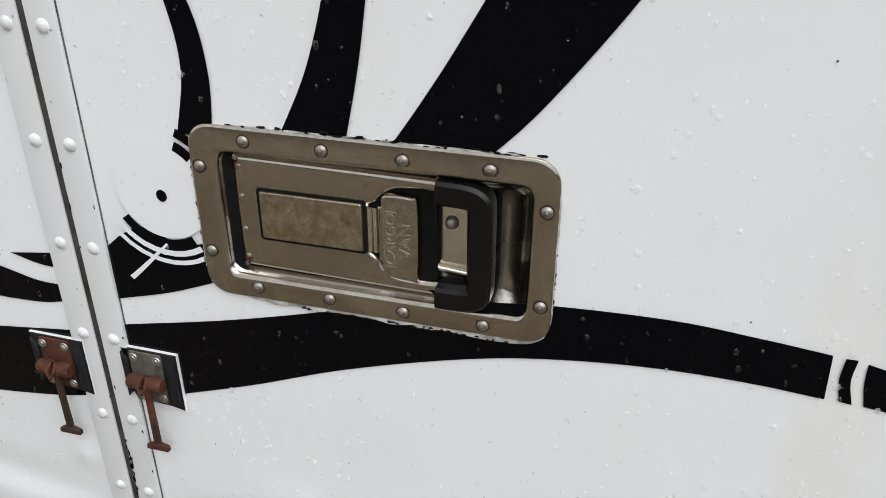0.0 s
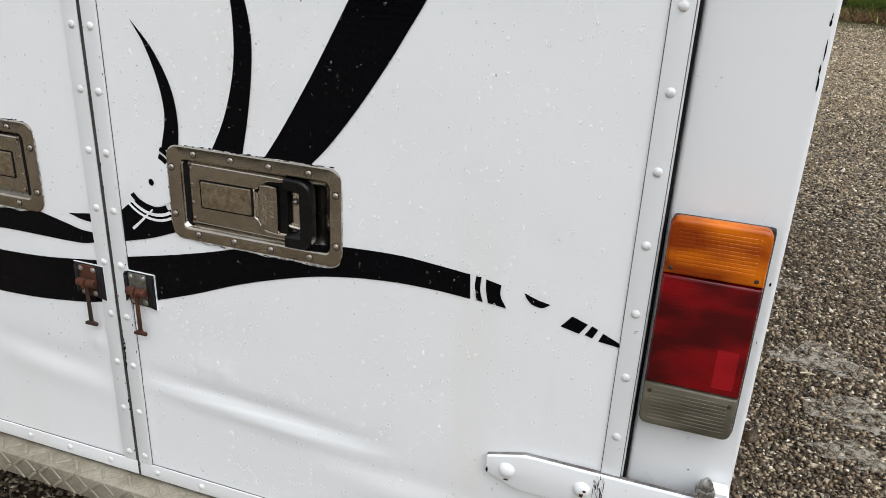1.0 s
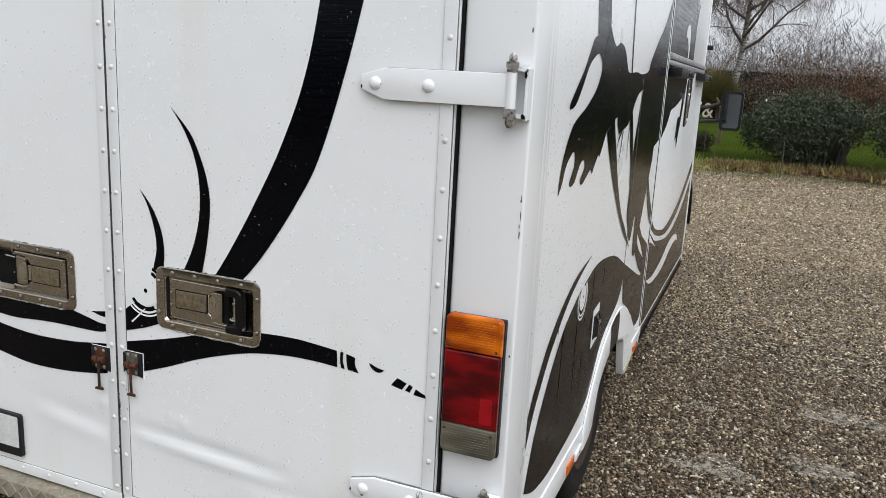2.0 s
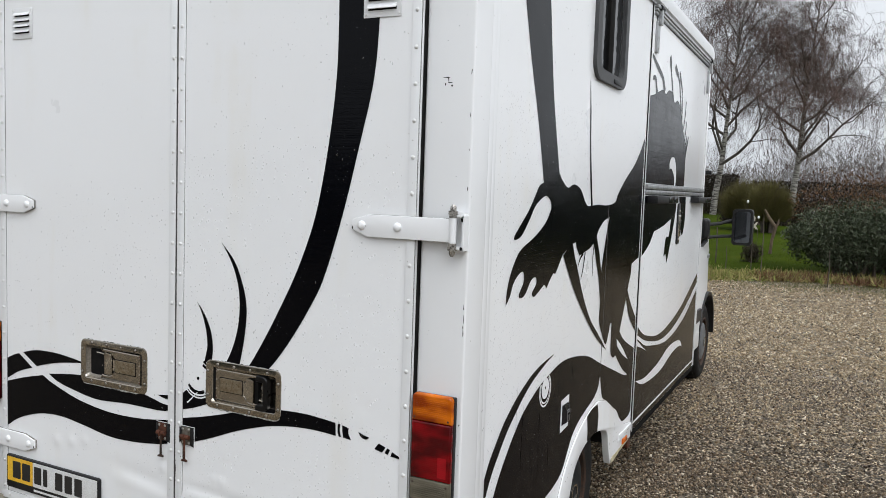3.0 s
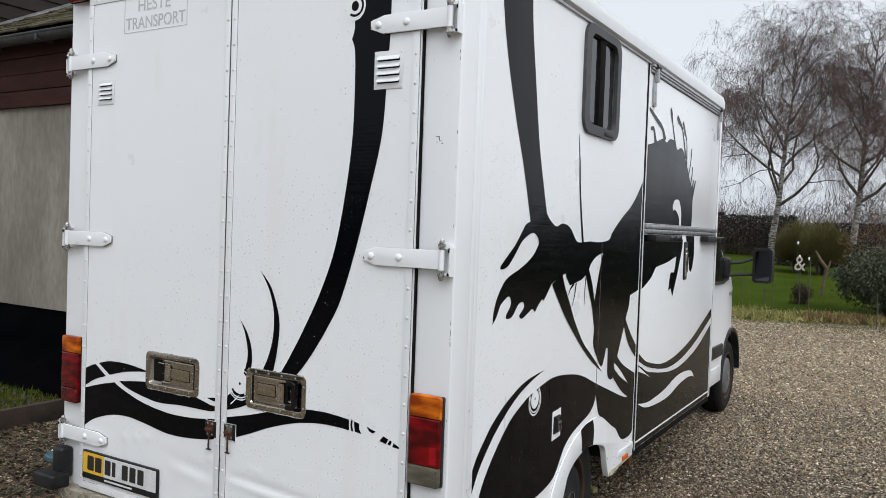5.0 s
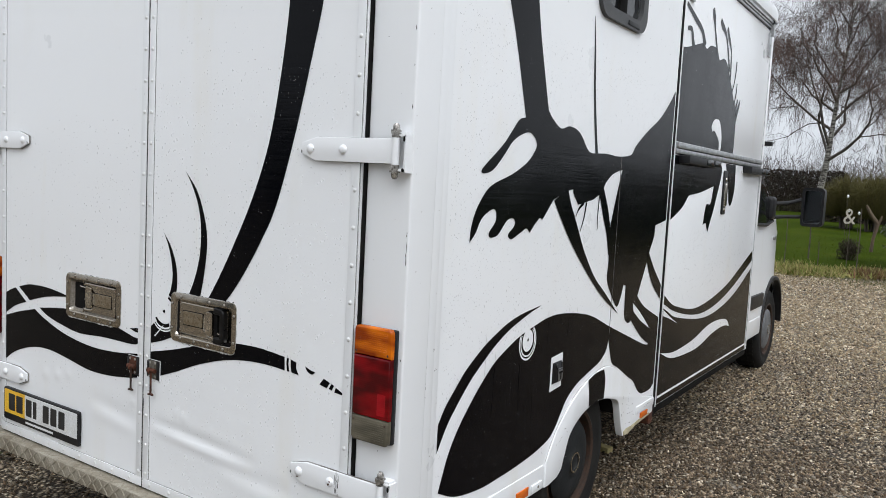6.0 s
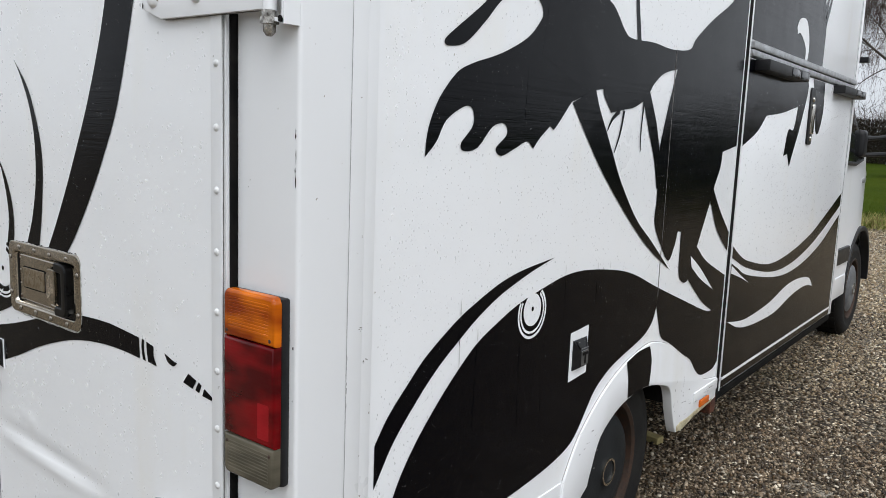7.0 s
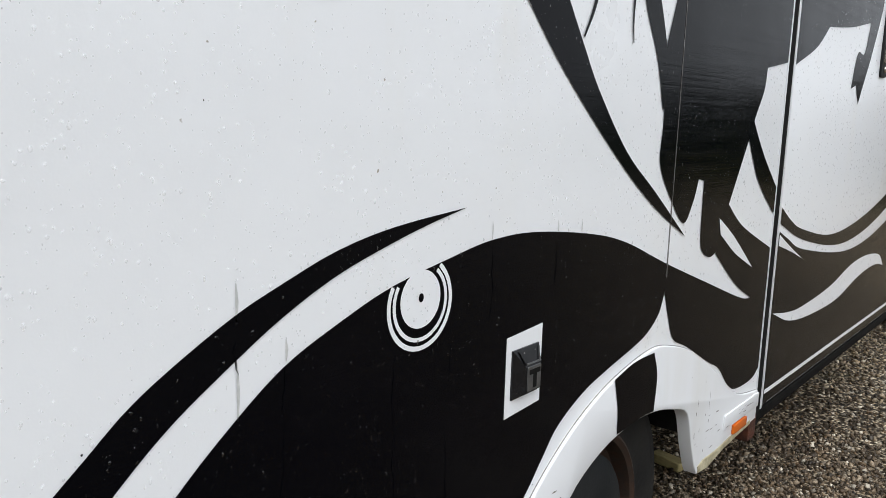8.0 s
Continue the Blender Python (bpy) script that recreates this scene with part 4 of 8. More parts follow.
def louvre(u0, v0, u1, v1):
    """Riveted plate with four pressed louvre slots."""
    bm = bmesh.new()
    slab(bm, rounded(u0, v0, u1, v1, 0.002, 2), rear, 0.0014, 0.003, 0.0006)
    vent = part("louvre_vent", bm, WHITE_TRIM, truck, "white pressed-metal louvre vent")
    h = (v1 - v0 - 0.03) / 4
    for q in range(4):
        z = v0 + 0.02 + q * h
        bm = bmesh.new()
        row = []
        for u in (u0 + 0.014, u1 - 0.014):
            row.append([bm.verts.new(rear(u, z + h * 0.72, 0.003)), bm.verts.new(rear(u, z + h * 0.50, 0.008)), bm.verts.new(rear(u, z + h * 0.16, 0.0125)), bm.verts.new(rear(u, z + h * 0.10, 0.0115)), bm.verts.new(rear(u, z + h * 0.42, 0.004))])
        for i in range(4):
            bm.faces.new((row[0][i], row[0][i + 1], row[1][i + 1], row[1][i]))
        bm.faces.new(row[0])
        bm.faces.new(row[1])
        part("slat", bm, HINGE_WHITE, vent)
        # Slot below the slat: its inner shade drawn as a dark sheet.
        bm = bmesh.new()
        slab(bm, [(u0 + 0.015, z - h * 0.02), (u1 - 0.015, z - h * 0.02), (u1 - 0.015, z + h * 0.30), (u0 + 0.015, z + h * 0.30)], rear, 0.003, 0.0035)
        part("slot", bm, SEAM_DARK, vent)
    for u, v in ((u0 + 0.007, v0 + 0.008), (u1 - 0.007, v0 + 0.008), (u0 + 0.007, v1 - 0.008), (u1 - 0.007, v1 - 0.008)):
        bm = bmesh.new()
        dome(bm, rear(u, v, 0.003), (0, -1, 0), 0.004, 0.002, 8, 2)
        part("rivet", bm, RIVET_WHITE, vent)


louvre(-0.330, 2.105, -0.208, 2.237)
louvre(-1.868, 2.127, -1.757, 2.238)

# faded lettering panel
bm = bmesh.new()
su0, sv0, su1, sv1 = -1.700, 2.430, -1.298, 2.590
ring_plate(bm, [(su0, sv0), (su1, sv0), (su1, sv1), (su0, sv1)], [(su0 + 0.003, sv0 + 0.003), (su1 - 0.003, sv0 + 0.003), (su1 - 0.003, sv1 - 0.003), (su0 + 0.003, sv1 - 0.003)], rear, 0.0004, 0.0009)
sign = part("lettering_panel", bm, VINYL_GREY, truck, "faded grey outlined lettering reading HESTE TRANSPORT")
for word, u, v, w, h in (("HESTE", -1.608, 2.519, 0.206, 0.052), ("TRANSPORT", -1.688, 2.444, 0.378, 0.052)):
    bm = lettering(word, w, h, 0.0003, 0.004)
    for vert in bm.verts:
        vert.co += Vector((u, -0.0009, v))
    part("lettering", bm, VINYL_GREY, sign, "faded grey letters", False)

# number plate, its characters as plain bars
YELLOW = surface("plate_yellow", (0.80, 0.48, 0.03), (0.70, 0.40, 0.03), 14, 0.35, 0, 0.05, 200)
PLATE_WHITE = surface("plate_white", (0.72, 0.73, 0.73), (0.60, 0.60, 0.58), 14, 0.35, 0, 0.05, 200)
INK = surface("plate_black", (0.012, 0.012, 0.012), (0.02, 0.02, 0.02), 20, 0.4, 0, 0.05, 200)
pu0, pv0, pu1, pv1 = -1.908, 0.428, -1.394, 0.556
bm = bmesh.new()
slab(bm, rounded(pu0, pv0, pu1, pv1, 0.008, 4), rear, 0.002, 0.013, 0.003)
plate = part("number_plate", bm, BLACK_PLASTIC, truck, "yellow and white number plate in a black holder")
for n_, a, b, mt in (("yellow_field", pu0 + 0.008, pu0 + 0.155, YELLOW), ("white_field", pu0 + 0.156, pu1 - 0.008, PLATE_WHITE)):
    bm = bmesh.new()
    slab(bm, rounded(a, pv0 + 0.028, b, pv1 - 0.007, 0.003, 3), rear, 0.013, 0.0142)
    part(n_, bm, mt, plate)
for a, w in ((0.040, 0.046), (0.095, 0.046), (0.165, 0.040), (0.215, 0.024), (0.283, 0.040), (0.335, 0.040), (0.388, 0.040)):
    bm = bmesh.new()
    slab(bm, rounded(pu0 + a, pv0 + 0.042, pu0 + a + w, pv1 - 0.020, 0.004, 2), rear, 0.0142, 0.0148)
    part("bar", bm, INK, plate)
bm = bmesh.new()
slab(bm, rounded(pu0 + 0.16, pv0 + 0.010, pu0 + 0.35, pv0 + 0.018, 0.001, 2), rear, 0.013, 0.0134)
part("bar", bm, PLATE_WHITE, plate)
bm = bmesh.new()
dome(bm, rear(pu0 + 0.150, (pv0 + pv1) / 2, 0.0145), (0, -1, 0), 0.006, 0.003, 8, 2)
part("screw", bm, YELLOW, plate)

# ---- right-hand side of the box ----
bm = bmesh.new()
arch = [(1.080, 0.39), (1.085, 0.44), (1.14, 0.53), (1.25, 0.572), (1.40, 0.588), (1.50, 0.58), (1.60, 0.552), (1.665, 0.50), (1.70, 0.40)]
out = [(0.199, 0.41), (0.199, 2.60), (2.092, 2.60), (2.092, 0.40)] + [(u, v) for u, v in reversed(spline(arch, False, 4))] + [(1.08, 0.41)]
holed(bm, out, rounded(1.180, 2.126, 1.570, 2.561, 0.06, 6), side, -0.025, 0.0)
part("side_panel", bm, WHITE, truck, "white side panel with black wave graphics and raindrops")
for y in (1.470,):   # faint upright joints in the skin, their highlight painted in grey
    bm = bmesh.new()
    box(bm, (-0.002, y - 0.0006, 0.86), (0.0025, y + 0.0006, 1.585), 0.0002, 1)
    part("panel_joint", bm, GAP_GREY, truck)
bm = bmesh.new()
box(bm, (-0.03, 0.199, 0.364), (0.004, 0.928, 0.452), 0.005, 2)
part("sill", bm, WHITE_POST, truck)
bm = bmesh.new()
box(bm, (0.003, 0.715, 0.376), (0.009, 0.800, 0.408), 0.002, 2)
part("side_marker", bm, AMBER_SMALL, truck, "small amber side marker")
bm = bmesh.new()
box(bm, (0.003, 0.825, 0.372), (0.010, 0.905, 0.402), 0.003, 2)
tab = part("marker_bracket", bm, WHITE_POST, truck)
bm = bmesh.new()
dome(bm, (0.010, 0.872, 0.388), (1, 0, 0), 0.006, 0.003, 10, 2)
part("screw", bm, ZINC, tab)
bm = bmesh.new()
fo = [(0.93, 0.455), (1.0, 0.550), (1.1, 0.626), (1.2, 0.676), (1.3, 0.706), (1.42, 0.724), (1.50, 0.714), (1.60, 0.685), (1.69, 0.640), (1.79, 0.582), (1.93, 0.500), (2.085, 0.470)]
fi = [(1.700, 0.365), (1.682, 0.392), (1.655, 0.450), (1.618, 0.535), (1.54, 0.566), (1.45, 0.586), (1.35, 0.590), (1.23, 0.569), (1.13, 0.518), (1.085, 0.44), (1.065, 0.395)]
lip = spline(fo, False, 4) + [(2.085, 0.392), (1.99, 0.386), (1.86, 0.378), (1.76, 0.362)] + spline(fi, False, 4) + [(1.03, 0.374), (0.96, 0.364), (0.93, 0.364)]
slab(bm, lip, side, -0.022, 0.0085, 0.003)
arch_lip = part("wheel_arch", bm, WHITE_POST, truck, "white moulded wheel arch, scraped at its end")
CREAM_DIRTY = surface("dirty_cream_filler", (0.50, 0.45, 0.30), (0.26, 0.22, 0.13), 26, 0.7, 0, 0.4, 120)
bm = bmesh.new()
slab(bm, [(1.706, 0.366), (1.760, 0.362), (1.860, 0.378), (1.990, 0.386), (2.040, 0.389), (2.040, 0.399), (1.900, 0.397), (1.800, 0.390), (1.730, 0.392), (1.700, 0.384)], side, 0.0, 0.0105, 0.002)
part("lower_edge", bm, CREAM_DIRTY, arch_lip, "dirty cream filler along the lower edge")
# Thin grey bead drawn as the shadow line along the arch edge.
bm = bmesh.new()
tube(bm, [side(u, v, 0.0022) for u, v in inset(spline(fo, False, 4) + [(2.085, 0.40), (0.93, 0.40)], -0.0004)[:-2]], 0.0009, 6)
part("joint_filler", bm, GAP_GREY, arch_lip)
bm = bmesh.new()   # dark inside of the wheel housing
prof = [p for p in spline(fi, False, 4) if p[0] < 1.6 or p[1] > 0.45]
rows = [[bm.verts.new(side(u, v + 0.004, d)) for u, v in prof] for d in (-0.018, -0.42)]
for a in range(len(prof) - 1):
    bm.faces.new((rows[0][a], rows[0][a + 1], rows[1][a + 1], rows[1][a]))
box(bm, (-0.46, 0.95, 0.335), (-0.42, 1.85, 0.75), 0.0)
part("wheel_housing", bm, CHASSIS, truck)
bm = bmesh.new()
box(bm, (0.004, 1.845, 0.428), (0.0125, 2.085, 0.466), 0.003, 2)
part("scuff_plate", bm, WHITE_TRIM, truck, "scraped white scuff plate over the sill end")
bm = bmesh.new()
box(bm, (0.004, 1.908, 0.399), (0.015, 2.000, 0.424), 0.004, 2)
part("side_marker", bm, AMBER_SMALL, truck, "small amber side marker")
bm = bmesh.new()
box(bm, (-0.06, 2.045, 0.335), (0.006, 2.10, 0.40), 0.004, 2)
part("rusty_bracket", bm, RUST, truck, "rusty red-brown bracket")

# side door, upper hatch and its frame
for y0, y1 in ((2.0995, 2.1395), (3.9915, 4.0075)):
    bm = bmesh.new()
    box(bm, (-0.03, y0, 0.36), (0.001, y1, 2.60), 0.003, 2)
    part("door_seal", bm, SEAM_DARK, truck, "black rubber door seal")
for y0, y1 in ((2.093, 2.099), (2.140, 2.149), (3.985, 3.991), (4.008, 4.03)):
    bm = bmesh.new()
    box(bm, (-0.02, y0, 0.40), (0.0025, y1, 2.59), 0.001, 1)
    part("frame_edge", bm, WHITE_TRIM, truck)
bm = bmesh.new()
box(bm, (-0.028, 2.152, 0.405), (0.0, 3.982, 1.636), 0.004, 2)
sdoor = part("side_door", bm, WHITE, truck, "white side door with black wave graphic and rain streaks")
bm = bmesh.new()
box(bm, (-0.028, 2.152, 1.694), (0.0, 3.982, 2.545), 0.004, 2)
hatch = part("side_hatch", bm, WHITE, truck, "white top-hinged hatch with black graphic")
for z0, z1, d, mt in ((1.640, 1.664, 0.010, ALU), (1.666, 1.692, 0.016, ALU)):
    bm = bmesh.new()
    box(bm, (-0.02, 2.152, z0), (d, 3.982, z1), 0.004, 2)
    part("waist_rail", bm, mt, truck)
for q, (z0, z1, d) in enumerate(((2.549, 2.561, 0.012), (2.563, 2.575, 0.018), (2.577, 2.592, 0.024))):
    bm = bmesh.new()
    box(bm, (-0.02, 2.152, z0), (d, 4.0, z1), 0.003, 2)
    part("awning_rail", bm, ALU, truck)
for y in (2.20, 3.90):
    bm = bmesh.new()
    box(bm, (0.001, y, 2.365), (0.013, y + 0.055, 2.52), 0.003, 2)
    box(bm, (0.004, y + 0.012, 2.50), (0.030, y + 0.043, 2.60), 0.005, 2)
    arm = part("hatch_stay", bm, ALU, truck, "aluminium hatch hinge arm")
    for z in (2.385, 2.44):
        bm = bmesh.new()
        dome(bm, (0.013, y + 0.027, z), (1, 0, 0), 0.006, 0.003, 8, 2)
        part("screw", bm, ZINC, arm)
    bm = bmesh.new()
    tube(bm, [(0.020, y, 2.585), (0.020, y + 0.06, 2.585)], 0.014, 10)
    part("hinge_pin", bm, BLACK_PLASTIC, arm)
for y0, y1 in ((2.22, 2.80), (3.52, 4.06)):
    bm = bmesh.new()
    box(bm, (-0.002, y0, 1.594), (0.055, y1, 1.634), 0.006, 2)
    grab = part("step_lamp", bm, BLACK_PLASTIC, truck, "black bar lamp under the waist rail")
    for q in range(2):
        bm = bmesh.new()
        a = y0 + (y1 - y0) * (0.52 + 0.24 * q)
        box(bm, (0.052, a, 1.597), (0.058, a + (y1 - y0) * 0.2, 1.629), 0.002, 2)
        part("lamp_cover", bm, GLASS_DARK, grab)
bm = bmesh.new()
slab(bm, rounded(3.066, 1.338, 3.146, 1.592, 0.015, 4), side, 0.0005, 0.008, 0.003)
lock = part("door_lock", bm, BLACK_PLASTIC, truck, "tall chrome door lock with paddle handle")
bm = bmesh.new()
slab(bm, rounded(3.084, 1.385, 3.128, 1.52, 0.01, 4), side, 0.008, 0.018, 0.004)
part("handle", bm, STEEL_BRIGHT, lock)
for z in (1.365, 1.54):
    bm = bmesh.new()
    dome(bm, side(3.106, z, 0.010), (1, 0, 0), 0.012, 0.006, 10, 2)
    part("lock_barrel", bm, STEEL_BRIGHT, lock)
bm = bmesh.new()
box(bm, (-0.06, 2.092, 0.368), (0.002, 4.0, 0.398), 0.006, 2)
part("sill_rail", bm, RAIL_DARK, truck, "dark weathered sill rail")


def side_window():
    o = rounded(1.132, 2.090, 1.610, 2.592, 0.075, 6)
    i = rounded(1.190, 2.135, 1.560, 2.552, 0.055, 6)
    bm = bmesh.new()
    ring_plate(bm, o, i, side, -0.004, 0.016)
    win = part("side_window", bm, FRAME_GREY, truck, "sliding window in a grey rubber frame, dark glass")
    bm = bmesh.new()
    slab(bm, i, side, -0.018, -0.012)
    part("pane", bm, GLASS_DARK, win)
    bm = bmesh.new()
    slab(bm, rounded(1.190, 2.150, 1.350, 2.538, 0.02, 4), side, -0.010, -0.006)
    part("pane", bm, GLASS_DARK, win)
    bm = bmesh.new()
    slab(bm, rounded(1.395, 2.142, 1.556, 2.546, 0.03, 4), side, -0.010, -0.005)
    part("pane", bm, GLASS_DARK, win)
    bm = bmesh.new()
    box(bm, (-0.012, 1.335, 2.14), (0.006, 1.405, 2.548), 0.004, 2)
    part("mullion", bm, SEAM_DARK, win)
    bm = bmesh.new()
    box(bm, (0.012, 1.40, 2.100), (0.020, 1.52, 2.118), 0.003, 2)
    part("drain_cover", bm, BLACK_PLASTIC, win)


side_window()
# roof
bm = bmesh.new()
prof = [(0.0, 2.600), (0.022, 2.612), (0.024, 2.655), (0.010, 2.700), (-0.03, 2.730), (-0.12, 2.745), (-1.0475, 2.76)]
prof = prof + [(2 * -1.0475 - a, b) for a, b in reversed(prof[:-1])]
rows = [[bm.verts.new((x, y, z)) for x, z in prof] for y in (0.1352, 4.03)]
for a in range(len(prof) - 1):
    bm.faces.new((rows[0][a], rows[0][a + 1], rows[1][a + 1], rows[1][a]))
bm.faces.new(rows[0])
bm.faces.new(rows[1])
part("roof", bm, ROOF_WHITE, truck, "white roof with rounded edge moulding")
bm = bmesh.new()
box(bm, (0.001, 0.199, 2.588), (0.010, 2.14, 2.600), 0.003, 2)
part("drip_rail", bm, ALU, truck)
bm = bmesh.new()
box(bm, (X0, 0.136, 0.40), (X0 + 0.03, 4.03, 2.60), 0.004, 1)
part("side_panel", bm, WHITE, truck)
bm = bmesh.new()
box(bm, (X0, 4.022, 0.50), (0.004, 4.06, 2.62), 0.012, 2)
part("front_wall", bm, WHITE_POST, truck)
bm = bmesh.new()
box(bm, (X0 + 0.30, 0.032, 0.372), (-0.30, 4.02, 0.40), 0.0)
part("load_floor", bm, CHASSIS, truck)


LOCK_GREY = surface("worn_and_lit_grey", (0.20, 0.20, 0.20), (0.11, 0.11, 0.11), 60, 0.32, 0.7, 0.1, 300, dist=0.001)
LOCK_BLACK = surface("glossy_black_plastic", (0.006, 0.006, 0.007), (0.012, 0.012, 0.013), 30, 0.20, 0, 0.05, 300, spec=0.3, dist=0.001)


def lock_box():
    """White sticker patch with a black keyed T-shaped lock cover."""
    bm = bmesh.new()
    slab(bm, [(0.930, 0.717), (1.024, 0.724), (1.024, 0.850), (0.930, 0.843)], side, 0.0014, 0.0022)
    base = part("sticker_patch", bm, VINYL_WHITE, truck, "white patch behind the lock cover")
    bm = bmesh.new()
    foot = [(0.943, 0.744), (1.013, 0.745), (1.013, 0.822), (0.943, 0.821)]
    face = [(0.966, 0.750), (1.007, 0.752), (1.007, 0.796), (0.966, 0.794)]
    loft(bm, [(foot, 0.0022), (foot, 0.0046), (inset(foot, 0.003), 0.0058), (face, 0.0135), (inset(face, 0.0016), 0.0146)], side)
    cover = part("lock_cover", bm, LOCK_BLACK, base, "glossy black keyed lock cover with a sunken T", False)
    bm = bmesh.new()
    pressed(bm, rounded(0.969, 0.754, 1.005, 0.793, 0.003, 3), side, 0.0140, 0.0160, 0.0012)
    part("cover_face", bm, LOCK_GREY, cover, "worn grey face of the lock cover")
    for a, b, c, d in ((0.973, 0.780, 1.002, 0.788), (0.983, 0.758, 0.993, 0.781)):
        bm = bmesh.new()
        slab(bm, rounded(a, b, c, d, 0.0008, 2), side, 0.0158, 0.0163)
        part("key_slot", bm, SEAM_DARK, cover)
    bm = bmesh.new()   # ledge over the face, between two cheeks; its lit edge is painted grey
    tube(bm, [side(0.968, 0.7975, 0.0137), side(1.005, 0.7975, 0.0137)], 0.0016, 8)
    part("ledge", bm, LOCK_GREY, cover)
    for u in (0.9555, 1.0085):
        bm = bmesh.new()
        tube(bm, [side(u, 0.818, 0.0068), side(u + (0.985 - u) * 0.35, 0.797, 0.0142)], 0.0014, 6)
        part("cheek", bm, LOCK_BLACK, cover)
    for u in (0.970, 0.998):
        bm = bmesh.new()
        dome(bm, side(u, 0.812, 0.0062), (1, 0, 0), 0.0035, 0.0016, 8, 2)
        part("screw", bm, ZINC, cover)


lock_box()


def wheel(cx, cy, r, lab, hub):
    """Tyre with grooved tread, steel rim with slots, dirty hubcap; cx is the outer face."""
    W = 0.205
    bm = bmesh.new()
    prof = [(0.0, 0.215), (-0.004, 0.235), (0.004, 0.262), (0.006, 0.285), (-0.004, r - 0.022), (-0.022, r - 0.004), (-0.045, r), (-W + 0.045, r), (-W + 0.022, r - 0.004), (-W, r - 0.03), (-W - 0.004, 0.26), (-W, 0.215)]
    n = 48
    ring = [[bm.verts.new((cx + a, cy + q * math.cos(2 * math.pi * k / n), r + q * math.sin(2 * math.pi * k / n))) for a, q in prof] for k in range(n)]
    for k in range(n):
        for i in range(len(prof) - 1):
            bm.faces.new((ring[k][i], ring[k][i + 1], ring[(k + 1) % n][i + 1], ring[(k + 1) % n][i]))
    for k in range(n):   # tread blocks
        for a in (-0.055, -0.10, -0.15):
            t = 2 * math.pi * (k + 0.5) / n
            m = Matrix.Translation((cx + a, cy + (r + 0.001) * math.cos(t), r + (r + 0.001) * math.sin(t))) @ Matrix.Rotation(t - math.pi / 2, 4, 'X')
            box(bm, (-0.018, -0.016, -0.006), (0.018, 0.016, 0.004), 0, 1, m)
    w = part("wheel", bm, RUBBER, truck, lab)
    bm = bmesh.new()
    prof = [(0.004, 0.222), (0.008, 0.214), (0.002, 0.203), (-0.030, 0.195), (-0.040, 0.170), (-0.022, 0.140), (-0.016, 0.110), (-0.03, 0.02)]
    ring = [[bm.verts.new((cx + a - 0.006, cy + q * math.cos(2 * math.pi * k / n), r + q * math.sin(2 * math.pi * k / n))) for a, q in prof] for k in range(n)]
    for k in range(n):
        for i in range(len(prof) - 1):
            bm.faces.new((ring[k][i], ring[k][i + 1], ring[(k + 1) % n][i + 1], ring[(k + 1) % n][i]))
    part("rim", bm, RUST_DARK, w, "dark rusty steel rim")
    bm = bmesh.new()
    prof = [(-0.012, 0.168), (-0.004, 0.160), (0.004, 0.130), (0.008, 0.095), (0.006, 0.060), (0.012, 0.042), (0.014, 0.012)]
    ring = [[bm.verts.new((cx + a, cy + q * math.cos(2 * math.pi * k / n), r + q * math.sin(2 * math.pi * k / n))) for a, q in prof] for k in range(n)]
    for k in range(n):
        for i in range(len(prof) - 1):
            bm.faces.new((ring[k][i], ring[k][i + 1], ring[(k + 1) % n][i + 1], ring[(k + 1) % n][i]))
    bm.faces.new([ring[k][-1] for k in range(n)])
    cap = part("hubcap", bm, hub, w, "dull grey hubcap")
    bm = bmesh.new()   # round emblem as a plain ring
    o = [(cy + 0.042 * math.cos(2 * math.pi * k / 24), r + 0.042 * math.sin(2 * math.pi * k / 24)) for k in range(24)]
    i = [(cy + 0.035 * math.cos(2 * math.pi * k / 24), r + 0.035 * math.sin(2 * math.pi * k / 24)) for k in range(24)]
    ring_plate(bm, o, i, side, cx + 0.010, cx + 0.018)
    part("emblem_ring", bm, STEEL_BRIGHT, w)


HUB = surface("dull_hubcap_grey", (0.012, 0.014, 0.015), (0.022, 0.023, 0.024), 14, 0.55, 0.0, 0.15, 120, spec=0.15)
HUB_SILVER = surface("dull_silver_hubcap", (0.10, 0.105, 0.11), (0.17, 0.175, 0.18), 14, 0.5, 0.3, 0.15, 120)
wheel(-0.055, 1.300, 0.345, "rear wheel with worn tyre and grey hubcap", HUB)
wheel(-0.140, 5.43, 0.335, "front wheel with worn tyre and silver-grey hubcap", HUB_SILVER)

# ---- cab ----
CAB_GLASS = surface("cab_side_glass", (0.006, 0.007, 0.008), (0.010, 0.011, 0.012), 3, 0.05, 0, 0.05, 14, spec=0.16)
cab_out = [(4.05, 0.36), (5.020, 0.36), (5.050, 0.50), (5.150, 0.66), (5.290, 0.745), (5.430, 0.765), (5.570, 0.745), (5.710, 0.66), (5.810, 0.50), (5.830, 0.34), (6.200, 0.36), (6.230, 0.62), (6.170, 0.86), (5.950, 1.02), (5.570, 1.14), (5.310, 1.30), (4.800, 1.60), (4.420, 1.88), (4.280, 1.98), (4.05, 2.02)]
bm = bmesh.new()
lo = [bm.verts.new((-0.120 - 0.12 * max(0, z - 1.2) ** 1.5 - 0.22 * max(0, y - 5.250) ** 2, y, z)) for y, z in cab_out]
hi = [bm.verts.new((2 * -1.0475 + 0.120 + 0.12 * max(0, z - 1.2) ** 1.5 + 0.22 * max(0, y - 5.250) ** 2, y, z)) for y, z in cab_out]
bm.faces.new(lo)
bm.faces.new(hi[::-1])
for a in range(len(lo)):
    bm.faces.new((lo[a], hi[a], hi[(a + 1) % len(lo)], lo[(a + 1) % len(lo)]))
